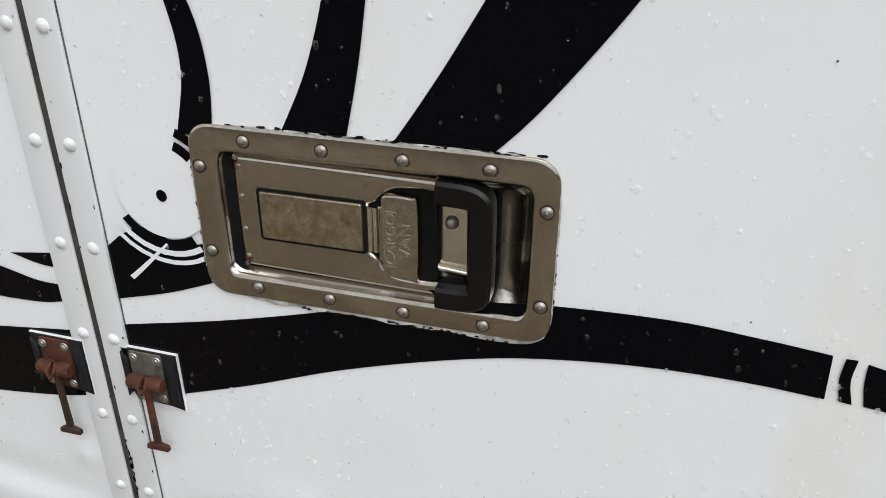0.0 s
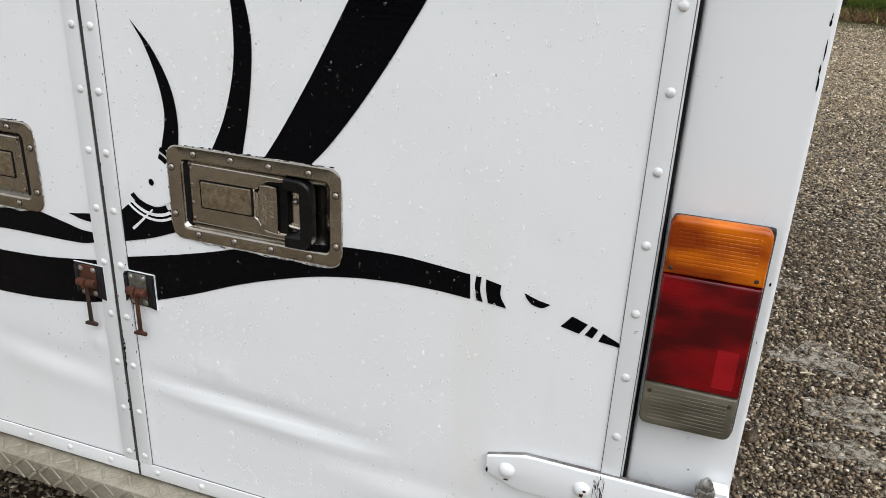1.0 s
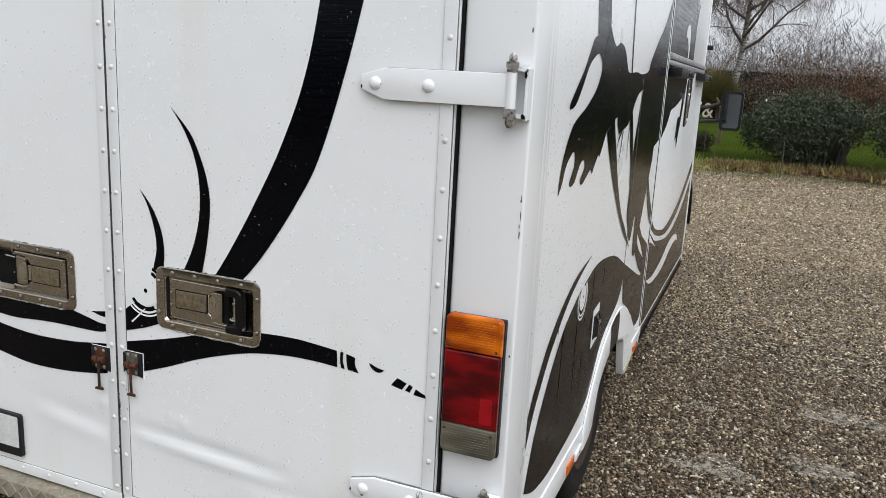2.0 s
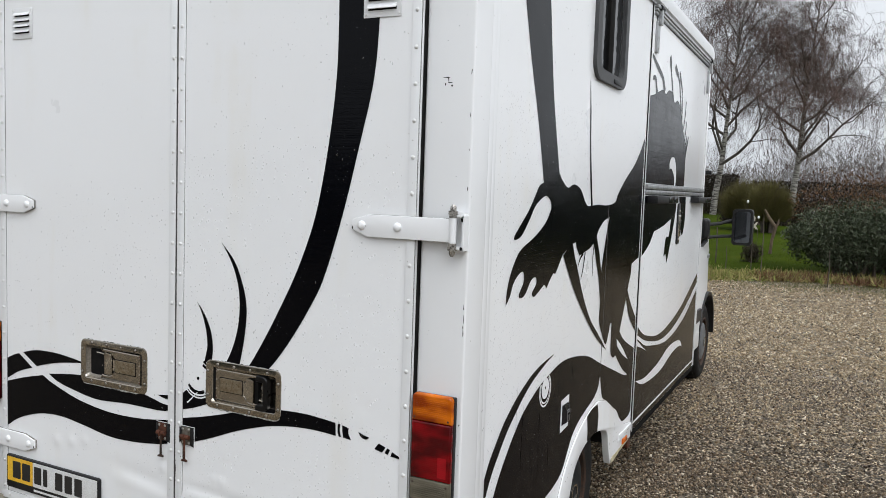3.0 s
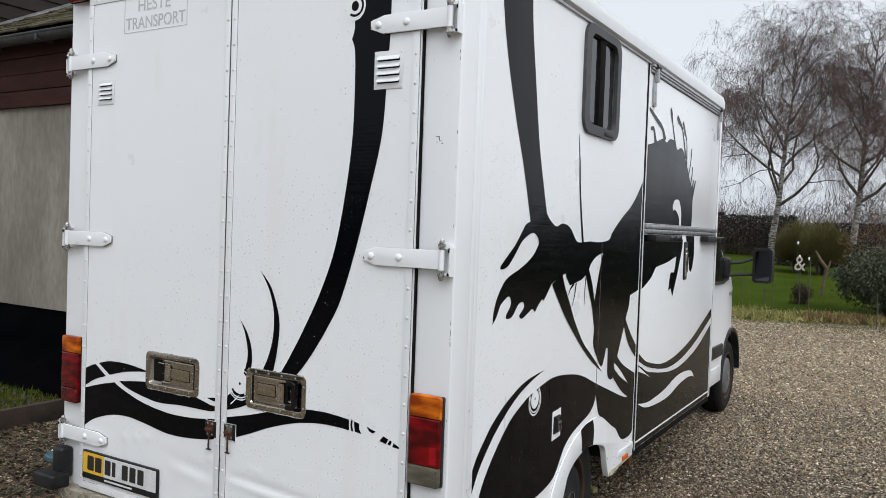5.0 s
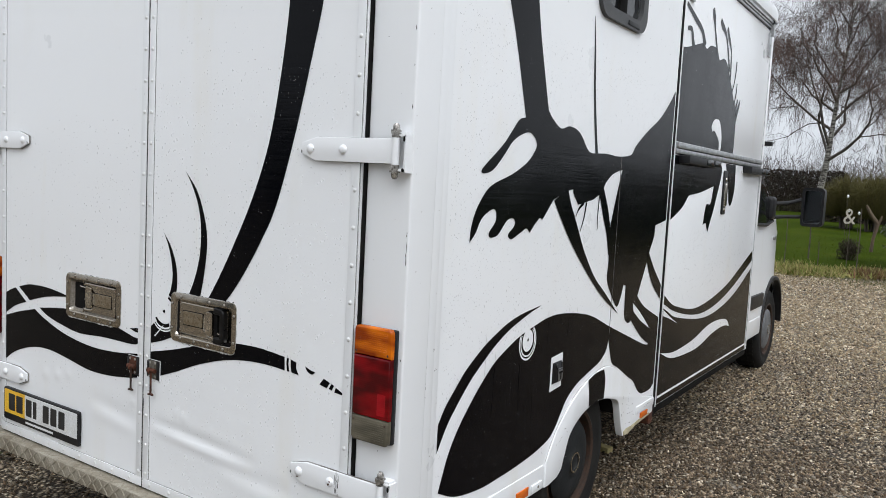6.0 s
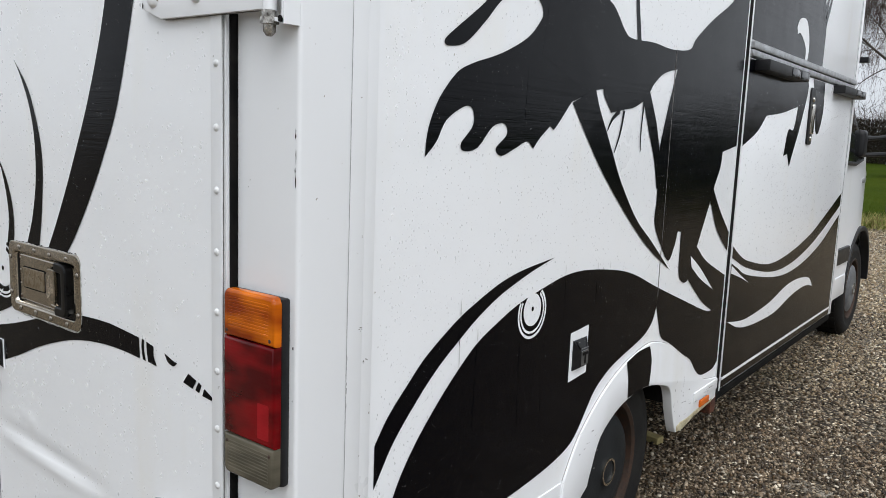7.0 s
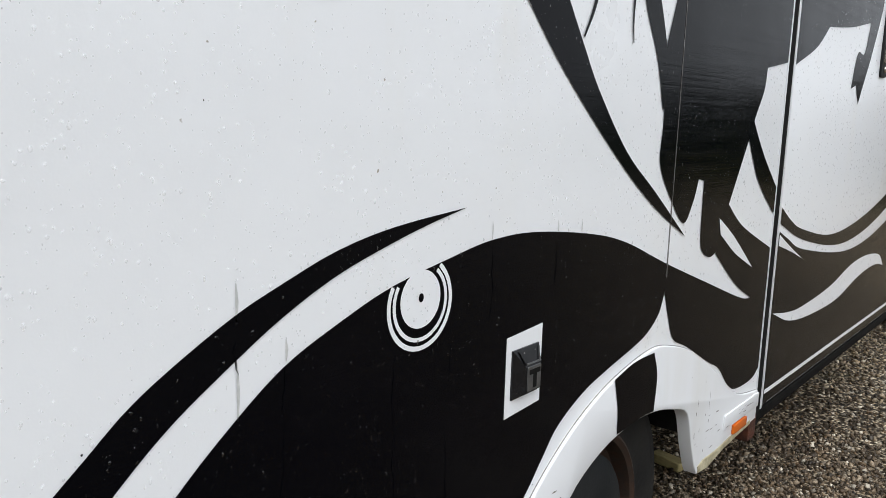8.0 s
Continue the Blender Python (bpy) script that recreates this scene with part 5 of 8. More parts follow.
es = [e for e in bm.edges if (e.verts[0] in lo) == (e.verts[1] in lo)]
bmesh.ops.bevel(bm, geom=es, offset=0.025, segments=3, affect='EDGES', profile=0.6)
bmesh.ops.triangulate(bm, faces=[f for f in bm.faces if len(f.verts) > 4])
cab = part("cab_body", bm, WHITE_POST, truck, "white van cab with sloping windscreen")
bm = bmesh.new()
slab(bm, spline([(4.10, 1.262, 1), (4.95, 1.240, 1), (5.14, 1.262, 1), (5.08, 1.36, 1), (4.68, 1.60, 1), (4.34, 1.83, 1), (4.10, 1.87, 1)], True, 3), side, -0.145, -0.117, 0.003)
part("cab_window", bm, CAB_GLASS, cab)
bm = bmesh.new()
tube(bm, [(-0.123, 4.10, 1.256), (-0.119, 4.95, 1.232), (-0.121, 5.16, 1.258), (-0.127, 5.09, 1.37), (-0.148, 4.69, 1.61), (-0.180, 4.35, 1.84)], 0.014, 8)
part("window_rubber", bm, BLACK_PLASTIC, cab)
bm = bmesh.new()
flare = spline([(5.010, 0.40), (5.040, 0.52), (5.130, 0.675), (5.275, 0.765), (5.430, 0.788), (5.585, 0.765), (5.730, 0.675), (5.820, 0.52), (5.848, 0.36)], False, 4)
inn = spline([(5.045, 0.40), (5.065, 0.50), (5.155, 0.65), (5.290, 0.735), (5.430, 0.755), (5.570, 0.735), (5.705, 0.65), (5.795, 0.50), (5.820, 0.36)], False, 4)
slab(bm, flare + inn[::-1], side, -0.20, -0.108, 0.006)
part("arch_trim", bm, BLACK_PLASTIC, cab, "black plastic wheel arch trim")
bm = bmesh.new()
box(bm, (-0.145, 4.06, 0.585), (-0.105, 5.020, 0.69), 0.01, 2)
part("rub_strip", bm, BLACK_PLASTIC, cab)
bm = bmesh.new()
box(bm, (-0.145, 4.06, 0.36), (-0.112, 5.010, 0.50), 0.012, 2)
part("sill_cover", bm, WHITE_POST, cab)
bm = bmesh.new()
slab(bm, rounded(4.30, 1.085, 4.42, 1.125, 0.01, 3), side, -0.12, -0.100, 0.006)
part("door_handle", bm, WHITE_TRIM, cab)
bm = bmesh.new()
slab(bm, rounded(5.280, 1.10, 5.360, 1.135, 0.01, 3), side, -0.130, -0.113, 0.004)
part("badge", bm, ALU, cab)
bm = bmesh.new()
slab(bm, spline([(4.07, 0.50, 1), (4.065, 1.01, 1), (4.25, 0.985), (4.40, 0.90), (4.45, 0.72), (4.45, 0.50, 1)], True, 4), side, -0.121, -0.1185)
part("vinyl_decal", bm, VINYL, truck)
bm = bmesh.new()
box(bm, (-1.9, 5.150, 0.25), (-0.3, 5.750, 0.8), 0.02, 1)
part("engine_bay", bm, CHASSIS, truck)
bm = bmesh.new()
box(bm, (-0.03, 4.12, 1.80), (0.035, 4.18, 1.83), 0.006, 2)
part("marker_bracket", bm, BLACK_PLASTIC, truck)
# mirror
ML = lambda u, v, d=0.0: Vector((u, 5.40 - d, v))
bm = bmesh.new()
ring_plate(bm, rounded(0.064, 1.230, 0.228, 1.541, 0.030, 5), rounded(0.082, 1.252, 0.210, 1.520, 0.022, 5), ML, 0.0, 0.105)
slab(bm, rounded(0.066, 1.232, 0.226, 1.539, 0.030, 5), ML, -0.03, 0.004, 0.0)
mirror = part("wing_mirror", bm, BLACK_PLASTIC, truck, "black wing mirror on two arms")
MIRROR, mn, ml, mb = nodes_of("mirror_glass")
mb.inputs["Base Color"].default_value = (0.20, 0.215, 0.23, 1)
mb.inputs["Metallic"].default_value = 1.0
mb.inputs["Roughness"].default_value = 0.04
bm = bmesh.new()
slab(bm, rounded(0.083, 1.253, 0.209, 1.519, 0.020, 4), lambda u, v, d=0.0: Vector((u, 5.312 - d - 0.07 * (u - 0.213), v)), 0.0, 0.003)
part("mirror_glass", bm, MIRROR, mirror)
for z0, z1 in ((1.430, 1.455), (1.320, 1.305)):
    bm = bmesh.new()
    tube(bm, [(-0.120, 5.12, z0 - 0.03), (-0.03, 5.23, z0 - 0.02), (0.09, 5.36, z1)], 0.015, 8)
    part("mirror_arm", bm, BLACK_PLASTIC, mirror)
bm = bmesh.new()
box(bm, (-0.165, 5.00, 1.275), (-0.09, 5.14, 1.455), 0.03, 3)
part("mirror_base", bm, BLACK_PLASTIC, mirror)


def flecks(spots, place, lift, size, material, label):
    """Small ragged chips and scratches in the paint: rows of u, v, width, height."""
    bm = bmesh.new()
    for u, v, a, b in spots:
        vs = [bm.verts.new(place(u + size * a * random.uniform(0.5, 1.1) * math.cos(k * 0.9), v + size * b * random.uniform(0.5, 1.1) * math.sin(k * 0.9), lift)) for k in range(7)]
        bm.faces.new(vs)
    return tagged(part("chipped_paint", bm, material, truck, label, False), label, "", "", "stuff")


def along(n, u, du, v0, v1, a=1.0, b=2.0):
    return [(u + random.uniform(-du, du), random.uniform(v0, v1), a * random.uniform(0.4, 1.2), b * random.uniform(0.3, 1.6)) for _ in range(n)]


flecks(along(7, 0.004, 0.001, 1.24, 1.32, 0.6, 4.5) + along(14, 0.003, 0.0015, 1.45, 2.45, 0.6, 3.2) + along(3, 0.003, 0.0015, 0.5, 1.0, 0.7) + along(12, -0.06, 0.05, 0.5, 2.4, 0.7, 0.7), rear, -0.0197, 0.0021, SEAM_DARK, "black chips along the corner post")
flecks(along(16, SEAM + 0.0045, 0.0015, 0.62, 0.72, 1.2, 3.0) + along(14, SEAM + 0.0045, 0.0015, 0.40, 2.5, 0.8, 2.6) + along(6, SEAM + 0.029, 0.002, 0.4, 1.2), rear, 0.00485, 0.0016, SEAM_DARK, "black chips along the edge of the door strip")
flecks(along(7, SEAM - 0.005, 0.0015, 0.40, 1.2), rear, 0.0038, 0.0016, SEAM_DARK, "black chips along the edge of the door strip")
flecks([(-0.071, 1.936, 4.5, 0.5), (-0.066, 1.930, 0.6, 2.2), (-0.062, 1.922, 3.0, 0.5), (-0.075, 1.918, 0.5, 2.0), (-0.055, 1.914, 1.2, 1.0)], rear, -0.0197, 0.003, SEAM_DARK, "dark scratched marks on the corner post")
flecks(along(10, 1.70, 0.05, 0.40, 0.56, 0.6, 2.2) + along(8, 1.78, 0.04, 0.40, 0.52, 3.0, 0.3) + along(10, 1.05, 0.06, 0.42, 0.60, 1.8, 0.35), side, 0.0089, 0.004, GAP_GREY, "scratches and scrapes on the wheel arch")
flecks(along(12, 1.965, 0.11, 0.431, 0.463, 4.5, 0.25), side, 0.0129, 0.004, GAP_GREY, "dark scratches on the scuff plate")
flecks(along(22, 0.26, 0.05, 0.7, 2.5, 0.6, 0.6) + along(16, 1.2, 0.8, 0.8, 2.0, 0.6, 0.6), side, 0.0012, 0.002, SEAM_DARK, "small dark specks on the side panel")
for cx, cz, w, h, sg in (LATCH_R, LATCH_L):
    k = w / 0.305
    edge = [(cx + random.uniform(-0.12, 0.14) * k, cz + (0.0800 + random.uniform(-0.001, 0.0012)) * h / 0.157, random.uniform(0.6, 3.2), random.uniform(0.3, 0.8)) for _ in range(34)]
    edge += [(cx + random.uniform(-0.07, 0.12) * k, cz - (0.0815 + random.uniform(-0.001, 0.0022)) * h / 0.157, random.uniform(0.5, 2.0), random.uniform(0.3, 0.9)) for _ in range(40)]
    edge += [(cx + random.choice((-1, 1)) * 0.1538 * k, cz + random.uniform(-0.05, 0.05), 0.35, random.uniform(0.5, 1.8)) for _ in range(16)]
    flecks(edge, rear, 0.0022, 0.0019, SEAM_DARK, "black flecks in the sealant round the latch")
flecks(along(30, -0.6, 0.40, 0.42, 0.75, 0.5, 0.5) + along(14, -0.45, 0.2, 0.8, 1.6, 0.6, 0.6), rear, 0.0011, 0.0017, SEAM_DARK, "small dark specks on the door")
flecks(along(14, -1.2, 0.7, 2.655, 2.672, 9.0, 0.5) + along(10, -0.5, 0.4, 2.60, 2.625, 6.0, 0.5), rear, 0.0084, 0.004, RUST_DARK, "rusty stains and old sealant along the header rail")

# ---- vinyl graphics on the truck ----


FILM = []   # outlines of all film pieces: plane, lift, outline, black or white


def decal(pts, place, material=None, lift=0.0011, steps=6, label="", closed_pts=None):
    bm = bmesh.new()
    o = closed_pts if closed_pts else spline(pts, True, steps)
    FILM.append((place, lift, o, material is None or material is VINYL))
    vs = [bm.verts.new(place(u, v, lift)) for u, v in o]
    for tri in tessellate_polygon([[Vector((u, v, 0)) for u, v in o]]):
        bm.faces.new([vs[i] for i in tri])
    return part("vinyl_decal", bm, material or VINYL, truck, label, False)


def sweep(centre, place, material=None, lift=0.0011, steps=8):
    """A tapering stroke: rows of u, v, width."""
    c = spline([(u, v) for u, v, w in centre], False, steps)
    ws = [w for u, v, w in centre]
    left, right = [], []
    for i, (u, v) in enumerate(c):
        a, b = c[max(i - 1, 0)], c[min(i + 1, len(c) - 1)]
        du, dv = b[0] - a[0], b[1] - a[1]
        n = math.hypot(du, dv) or 1
        t = i / steps
        k = min(int(t), len(ws) - 2)
        w = (ws[k] + (ws[k + 1] - ws[k]) * (t - k)) / 2
        left.append((u - dv / n * w, v + du / n * w))
        right.append((u + dv / n * w, v - du / n * w))
    return decal(None, place, material, lift, closed_pts=left + right[::-1])


def disc(cu, cv, ru, rv, place, material, lift, turn=0.0):
    o = []
    for k in range(36):
        t = 2 * math.pi * k / 36
        a, b = ru * math.cos(t), rv * math.sin(t)
        o.append((cu + a * math.cos(turn) - b * math.sin(turn), cv + a * math.sin(turn) + b * math.cos(turn)))
    return decal(None, place, material, lift, closed_pts=o)


def hoop(cu, cv, r, w, place, material, lift, a0=0, a1=360, squash=1.0):
    bm = bmesh.new()
    n = max(6, int(abs(a1 - a0) / 9))
    p, q = [], []
    for k in range(n + 1):
        t = radians(a0 + (a1 - a0) * k / n)
        p.append(bm.verts.new(place(cu + (r + w / 2) * math.cos(t), cv + (r + w / 2) * math.sin(t) * squash, lift)))
        q.append(bm.verts.new(place(cu + (r - w / 2) * math.cos(t), cv + (r - w / 2) * math.sin(t) * squash, lift)))
    for k in range(n):
        bm.faces.new((p[k], p[k + 1], q[k + 1], q[k]))
    return part("vinyl_decal", bm, material, truck, "", False)


S = 1   # marks a sharp corner
# rear, right door: long band with its broken tail
decal([(-1.005, 0.843, S), (-0.906, 0.865), (-0.822, 0.887), (-0.736, 0.912), (-0.660, 0.928), (-0.595, 0.936), (-0.506, 0.939), (-0.445, 0.935), (-0.393, 0.930, S), (-0.391, 0.891, S), (-0.441, 0.894), (-0.503, 0.894), (-0.568, 0.889), (-0.637, 0.878), (-0.709, 0.859), (-0.788, 0.833), (-0.873, 0.799), (-0.955, 0.770), (-1.005, 0.752, S)], rear, label="glossy black vinyl wave band")
decal([(-0.384, 0.929, S), (-0.376, 0.929, S), (-0.377, 0.910), (-0.372, 0.890, S), (-0.381, 0.891, S), (-0.385, 0.910)], rear)
decal([(-0.369, 0.927, S), (-0.346, 0.922, S), (-0.346, 0.905), (-0.336, 0.887, S), (-0.364, 0.890, S), (-0.368, 0.909)], rear)
decal([(-0.312, 0.917, S), (-0.292, 0.910), (-0.273, 0.906, S), (-0.285, 0.8985), (-0.299, 0.901), (-0.307, 0.908)], rear)
for quad in (((-0.241, 0.895), (-0.218, 0.887), (-0.229, 0.870), (-0.256, 0.876)), ((-0.212, 0.886), (-0.203, 0.882), (-0.210, 0.867), (-0.221, 0.870)), ((-0.196, 0.878), (-0.173, 0.868), (-0.171, 0.861), (-0.201, 0.864))):
    decal([(u, v, S) for u, v in quad], rear)
# rear, left door: lower wave and the pieces above it, parted by white lines
decal([(-1.916, 0.838, S), (-1.811, 0.867), (-1.709, 0.889, S), (-1.642, 0.862), (-1.512, 0.826), (-1.356, 0.806), (-1.209, 0.808), (-1.071, 0.824, S), (-1.071, 0.743, S), (-1.121, 0.733), (-1.235, 0.720), (-1.354, 0.718), (-1.478, 0.735), (-1.606, 0.749), (-1.722, 0.741), (-1.841, 0.706), (-1.916, 0.664, S)], rear, label="glossy black vinyl wave band")
decal([(-1.916, 0.928, S), (-1.880, 0.944), (-1.845, 0.955, S), (-1.769, 0.909, S), (-1.846, 0.885), (-1.916, 0.849, S)], rear)
decal([(-1.822, 0.962, S), (-1.746, 0.979), (-1.645, 0.982), (-1.564, 0.976), (-1.47, 0.964, S), (-1.55, 0.957), (-1.644, 0.943), (-1.744, 0.918, S)], rear)
decal([(-1.676, 0.899, S), (-1.546, 0.915), (-1.451, 0.919), (-1.328, 0.905), (-1.235, 0.905), (-1.139, 0.887), (-1.100, 0.878), (-1.071, 0.876, S), (-1.071, 0.857, S), (-1.115, 0.851), (-1.268, 0.850), (-1.418, 0.842), (-1.545, 0.859), (-1.626, 0.877)], rear)
decal([(-1.120, 0.904, S), (-1.071, 0.911, S), (-1.071, 0.895, S), (-1.092, 0.897)], rear)
# rear, right door: the swirl beside the seam with its ringed spot
decal([(-1.005, 0.928, S), (-0.986, 0.943), (-0.962, 0.953), (-0.925, 0.940), (-0.905, 0.945, S), (-0.898, 0.907, S), (-0.948, 0.888), (-1.005, 0.872, S)], rear)
disc(-0.937, 0.992, 0.046, 0.046, rear, WHITE, 0.0016)
hoop(-0.937, 0.991, 0.0505, 0.009, rear, VINYL, 0.0017, 215, 300)
hoop(-0.937, 0.991, 0.0600, 0.0055, rear, WHITE, 0.0018, 205, 302)
hoop(-0.937, 0.991, 0.0690, 0.0045, rear, WHITE, 0.0018, 205, 300)
hoop(-0.937, 0.991, 0.0470, 0.009, rear, VINYL, 0.0019, 45, 66)
hoop(-0.937, 0.991, 0.0590, 0.008, rear, VINYL, 0.0019, 45, 68)
sweep([(-0.984, 0.899, 0.005), (-0.965, 0.916, 0.004), (-0.940, 0.940, 0.002)], rear, WHITE, 0.0021)
disc(-0.937, 0.987, 0.0052, 0.0056, rear, VINYL, 0.0022)
# rear, right door: two horns and the tall band above the latch
decal([(-0.849, 1.445, S), (-0.795, 1.390), (-0.768, 1.343), (-0.745, 1.279), (-0.738, 1.217), (-0.748, 1.130), (-0.766, 1.045, S), (-0.824, 1.045, S), (-0.791, 1.113), (-0.770, 1.193), (-0.769, 1.277), (-0.786, 1.345), (-0.815, 1.400)], rear)
decal([(-0.948, 1.243, S), (-0.910, 1.199), (-0.884, 1.146), (-0.876, 1.095), (-0.880, 1.045, S), (-0.912, 1.045, S), (-0.900, 1.099), (-0.906, 1.150), (-0.924, 1.203)], rear)
decal([(-0.483, 2.580, S), (-0.461, 2.457), (-0.424, 2.360, S), (-0.424, 2.325), (-0.434, 2.292, S), (-0.420, 2.250), (-0.415, 2.148), (-0.418, 1.946), (-0.442, 1.744), (-0.483, 1.539), (-0.545, 1.375), (-0.620, 1.230), (-0.672, 1.140), (-0.702, 1.092), (-0.734, 1.045, S), (-0.660, 1.045, S), (-0.623, 1.083), (-0.584, 1.132), (-0.550, 1.180), (-0.505, 1.250), (-0.449, 1.354), (-0.388, 1.540), (-0.335, 1.745), (-0.290, 1.943), (-0.276, 2.139), (-0.267, 2.335), (-0.269, 2.580, S)], rear, label="tall glossy black vinyl curve")
disc(-0.424, 2.408, 0.046, 0.052, rear, WHITE, 0.0016)
hoop(-0.424, 2.408, 0.034, 0.009, rear, VINYL, 0.0018, -128, 128)
disc(-0.424, 2.408, 0.016, 0.018, rear, VINYL, 0.0019)

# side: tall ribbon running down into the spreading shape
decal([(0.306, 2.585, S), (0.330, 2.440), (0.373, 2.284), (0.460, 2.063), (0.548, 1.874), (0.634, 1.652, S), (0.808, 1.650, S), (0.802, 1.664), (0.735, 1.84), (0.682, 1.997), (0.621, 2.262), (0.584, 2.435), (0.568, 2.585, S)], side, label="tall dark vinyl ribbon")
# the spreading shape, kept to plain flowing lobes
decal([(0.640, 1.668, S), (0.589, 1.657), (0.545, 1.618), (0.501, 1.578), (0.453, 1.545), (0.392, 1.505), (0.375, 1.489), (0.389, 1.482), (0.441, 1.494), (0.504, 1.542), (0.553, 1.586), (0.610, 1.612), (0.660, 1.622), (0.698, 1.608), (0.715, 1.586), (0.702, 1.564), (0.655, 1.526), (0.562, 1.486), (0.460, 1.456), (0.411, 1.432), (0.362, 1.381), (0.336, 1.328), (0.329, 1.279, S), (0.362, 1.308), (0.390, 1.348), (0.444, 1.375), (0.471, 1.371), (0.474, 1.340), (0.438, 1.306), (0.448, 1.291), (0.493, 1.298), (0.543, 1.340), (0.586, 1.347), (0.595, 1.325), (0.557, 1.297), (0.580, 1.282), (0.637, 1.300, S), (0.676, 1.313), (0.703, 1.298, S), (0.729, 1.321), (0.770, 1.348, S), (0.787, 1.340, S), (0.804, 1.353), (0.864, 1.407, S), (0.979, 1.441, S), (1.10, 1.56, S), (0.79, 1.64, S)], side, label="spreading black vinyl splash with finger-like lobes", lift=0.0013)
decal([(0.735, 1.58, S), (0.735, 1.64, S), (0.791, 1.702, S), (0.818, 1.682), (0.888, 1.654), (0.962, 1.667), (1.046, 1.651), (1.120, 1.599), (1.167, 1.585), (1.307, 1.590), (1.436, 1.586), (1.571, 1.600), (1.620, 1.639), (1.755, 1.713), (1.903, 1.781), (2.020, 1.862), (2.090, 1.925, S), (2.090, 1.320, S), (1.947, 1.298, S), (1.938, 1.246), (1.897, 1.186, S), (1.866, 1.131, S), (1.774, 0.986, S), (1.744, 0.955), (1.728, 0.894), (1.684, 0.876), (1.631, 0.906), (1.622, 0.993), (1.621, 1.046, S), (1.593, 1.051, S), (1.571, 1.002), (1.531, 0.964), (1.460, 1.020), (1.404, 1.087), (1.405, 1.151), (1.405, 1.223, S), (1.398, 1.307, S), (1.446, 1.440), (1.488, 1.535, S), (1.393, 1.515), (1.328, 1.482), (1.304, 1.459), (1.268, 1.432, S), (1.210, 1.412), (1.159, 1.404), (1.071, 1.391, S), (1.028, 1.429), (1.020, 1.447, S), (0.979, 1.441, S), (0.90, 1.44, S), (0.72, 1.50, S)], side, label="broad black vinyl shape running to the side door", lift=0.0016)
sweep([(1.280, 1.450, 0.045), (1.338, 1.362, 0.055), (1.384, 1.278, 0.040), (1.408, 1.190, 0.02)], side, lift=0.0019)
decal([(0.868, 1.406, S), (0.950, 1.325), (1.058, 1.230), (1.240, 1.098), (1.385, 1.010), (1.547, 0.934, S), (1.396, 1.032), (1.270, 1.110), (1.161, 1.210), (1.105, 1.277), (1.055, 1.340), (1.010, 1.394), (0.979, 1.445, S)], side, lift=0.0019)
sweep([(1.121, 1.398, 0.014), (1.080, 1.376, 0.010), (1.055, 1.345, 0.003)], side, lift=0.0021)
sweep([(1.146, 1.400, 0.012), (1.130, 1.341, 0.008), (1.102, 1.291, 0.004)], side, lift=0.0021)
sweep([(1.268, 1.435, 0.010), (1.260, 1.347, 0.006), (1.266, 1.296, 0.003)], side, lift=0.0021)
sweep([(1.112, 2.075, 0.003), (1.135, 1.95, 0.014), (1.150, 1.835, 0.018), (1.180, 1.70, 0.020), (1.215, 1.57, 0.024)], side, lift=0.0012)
# strokes crossing below it
decal([(1.869, 1.190, S), (1.965, 1.102), (2.065, 1.028), (2.090, 1.010, S), (2.090, 0.945, S), (2.072, 0.952), (1.948, 1.036), (1.864, 1.134, S)], side, lift=0.0021)
decal([(1.70, 0.94, S), (1.774, 0.986, S), (1.850, 0.940), (1.931, 0.907), (2.090, 0.853, S), (2.090, 0.745, S), (1.985, 0.735, S), (1.86, 0.79), (1.719, 0.879, S)], side, lift=0.0015)
decal([(1.722, 0.960, S), (1.829, 0.904), (1.966, 0.817, S), (1.838, 0.867), (1.737, 0.921, S)], side, WHITE, 0.0026)
# lower side: arc, broad wave with ringed spot
decal([(0.215, 0.682, S), (0.215, 0.766, S), (0.250, 0.812), (0.304, 0.861), (0.358, 0.905), (0.450, 0.957), (0.520, 0.986), (0.599, 1.013), (0.690, 1.031), (0.827, 1.045, S), (0.752, 1.029), (0.690, 1.013), (0.599, 0.985), (0.519, 0.949), (0.449, 0.908), (0.385, 0.866), (0.326, 0.816), (0.265, 0.755)], side)
decal([(0.232, 0.560, S), (0.275, 0.660), (0.325, 0.730), (0.388, 0.793), (0.447, 0.843), (0.519, 0.894), (0.600, 0.929), (0.682, 0.957), (0.787, 0.979), (0.885, 0.995), (0.998, 0.996), (1.170, 0.976), (1.295, 0.948), (1.457, 0.892), (1.684, 0.819), (1.908, 0.749), (1.985, 0.738, S), (2.090, 0.745, S), (2.090, 0.53, S), (2.040, 0.510), (1.928, 0.512), (1.865, 0.540), (1.800, 0.595), (1.724, 0.629), (1.600, 0.690), (1.526, 0.722), (1.492, 0.777), (1.468, 0.830, S), (1.448, 0.790), (1.404, 0.760), (1.354, 0.744), (1.252, 0.722), (1.168, 0.700), (1.089, 0.662), (1.043, 0.617), (0.997, 0.569), (0.950, 0.540), (0.855, 0.519), (0.719, 0.506), (0.603, 0.501), (0.470, 0.500), (0.330, 0.520)], side, label="broad glossy black vinyl wave over the rear wheel")
hoop(0.737, 0.928, 0.0585, 0.0065, side, WHITE, 0.0019, 151, 412, 1.0)
hoop(0.737, 0.930, 0.0490, 0.0055, side, WHITE, 0.0019, 149, 412, 1.0)
disc(0.737, 0.934, 0.038, 0.038, side, WHITE, 0.0019)
disc(0.737, 0.936, 0.0048, 0.0058, side, VINYL, 0.0024)
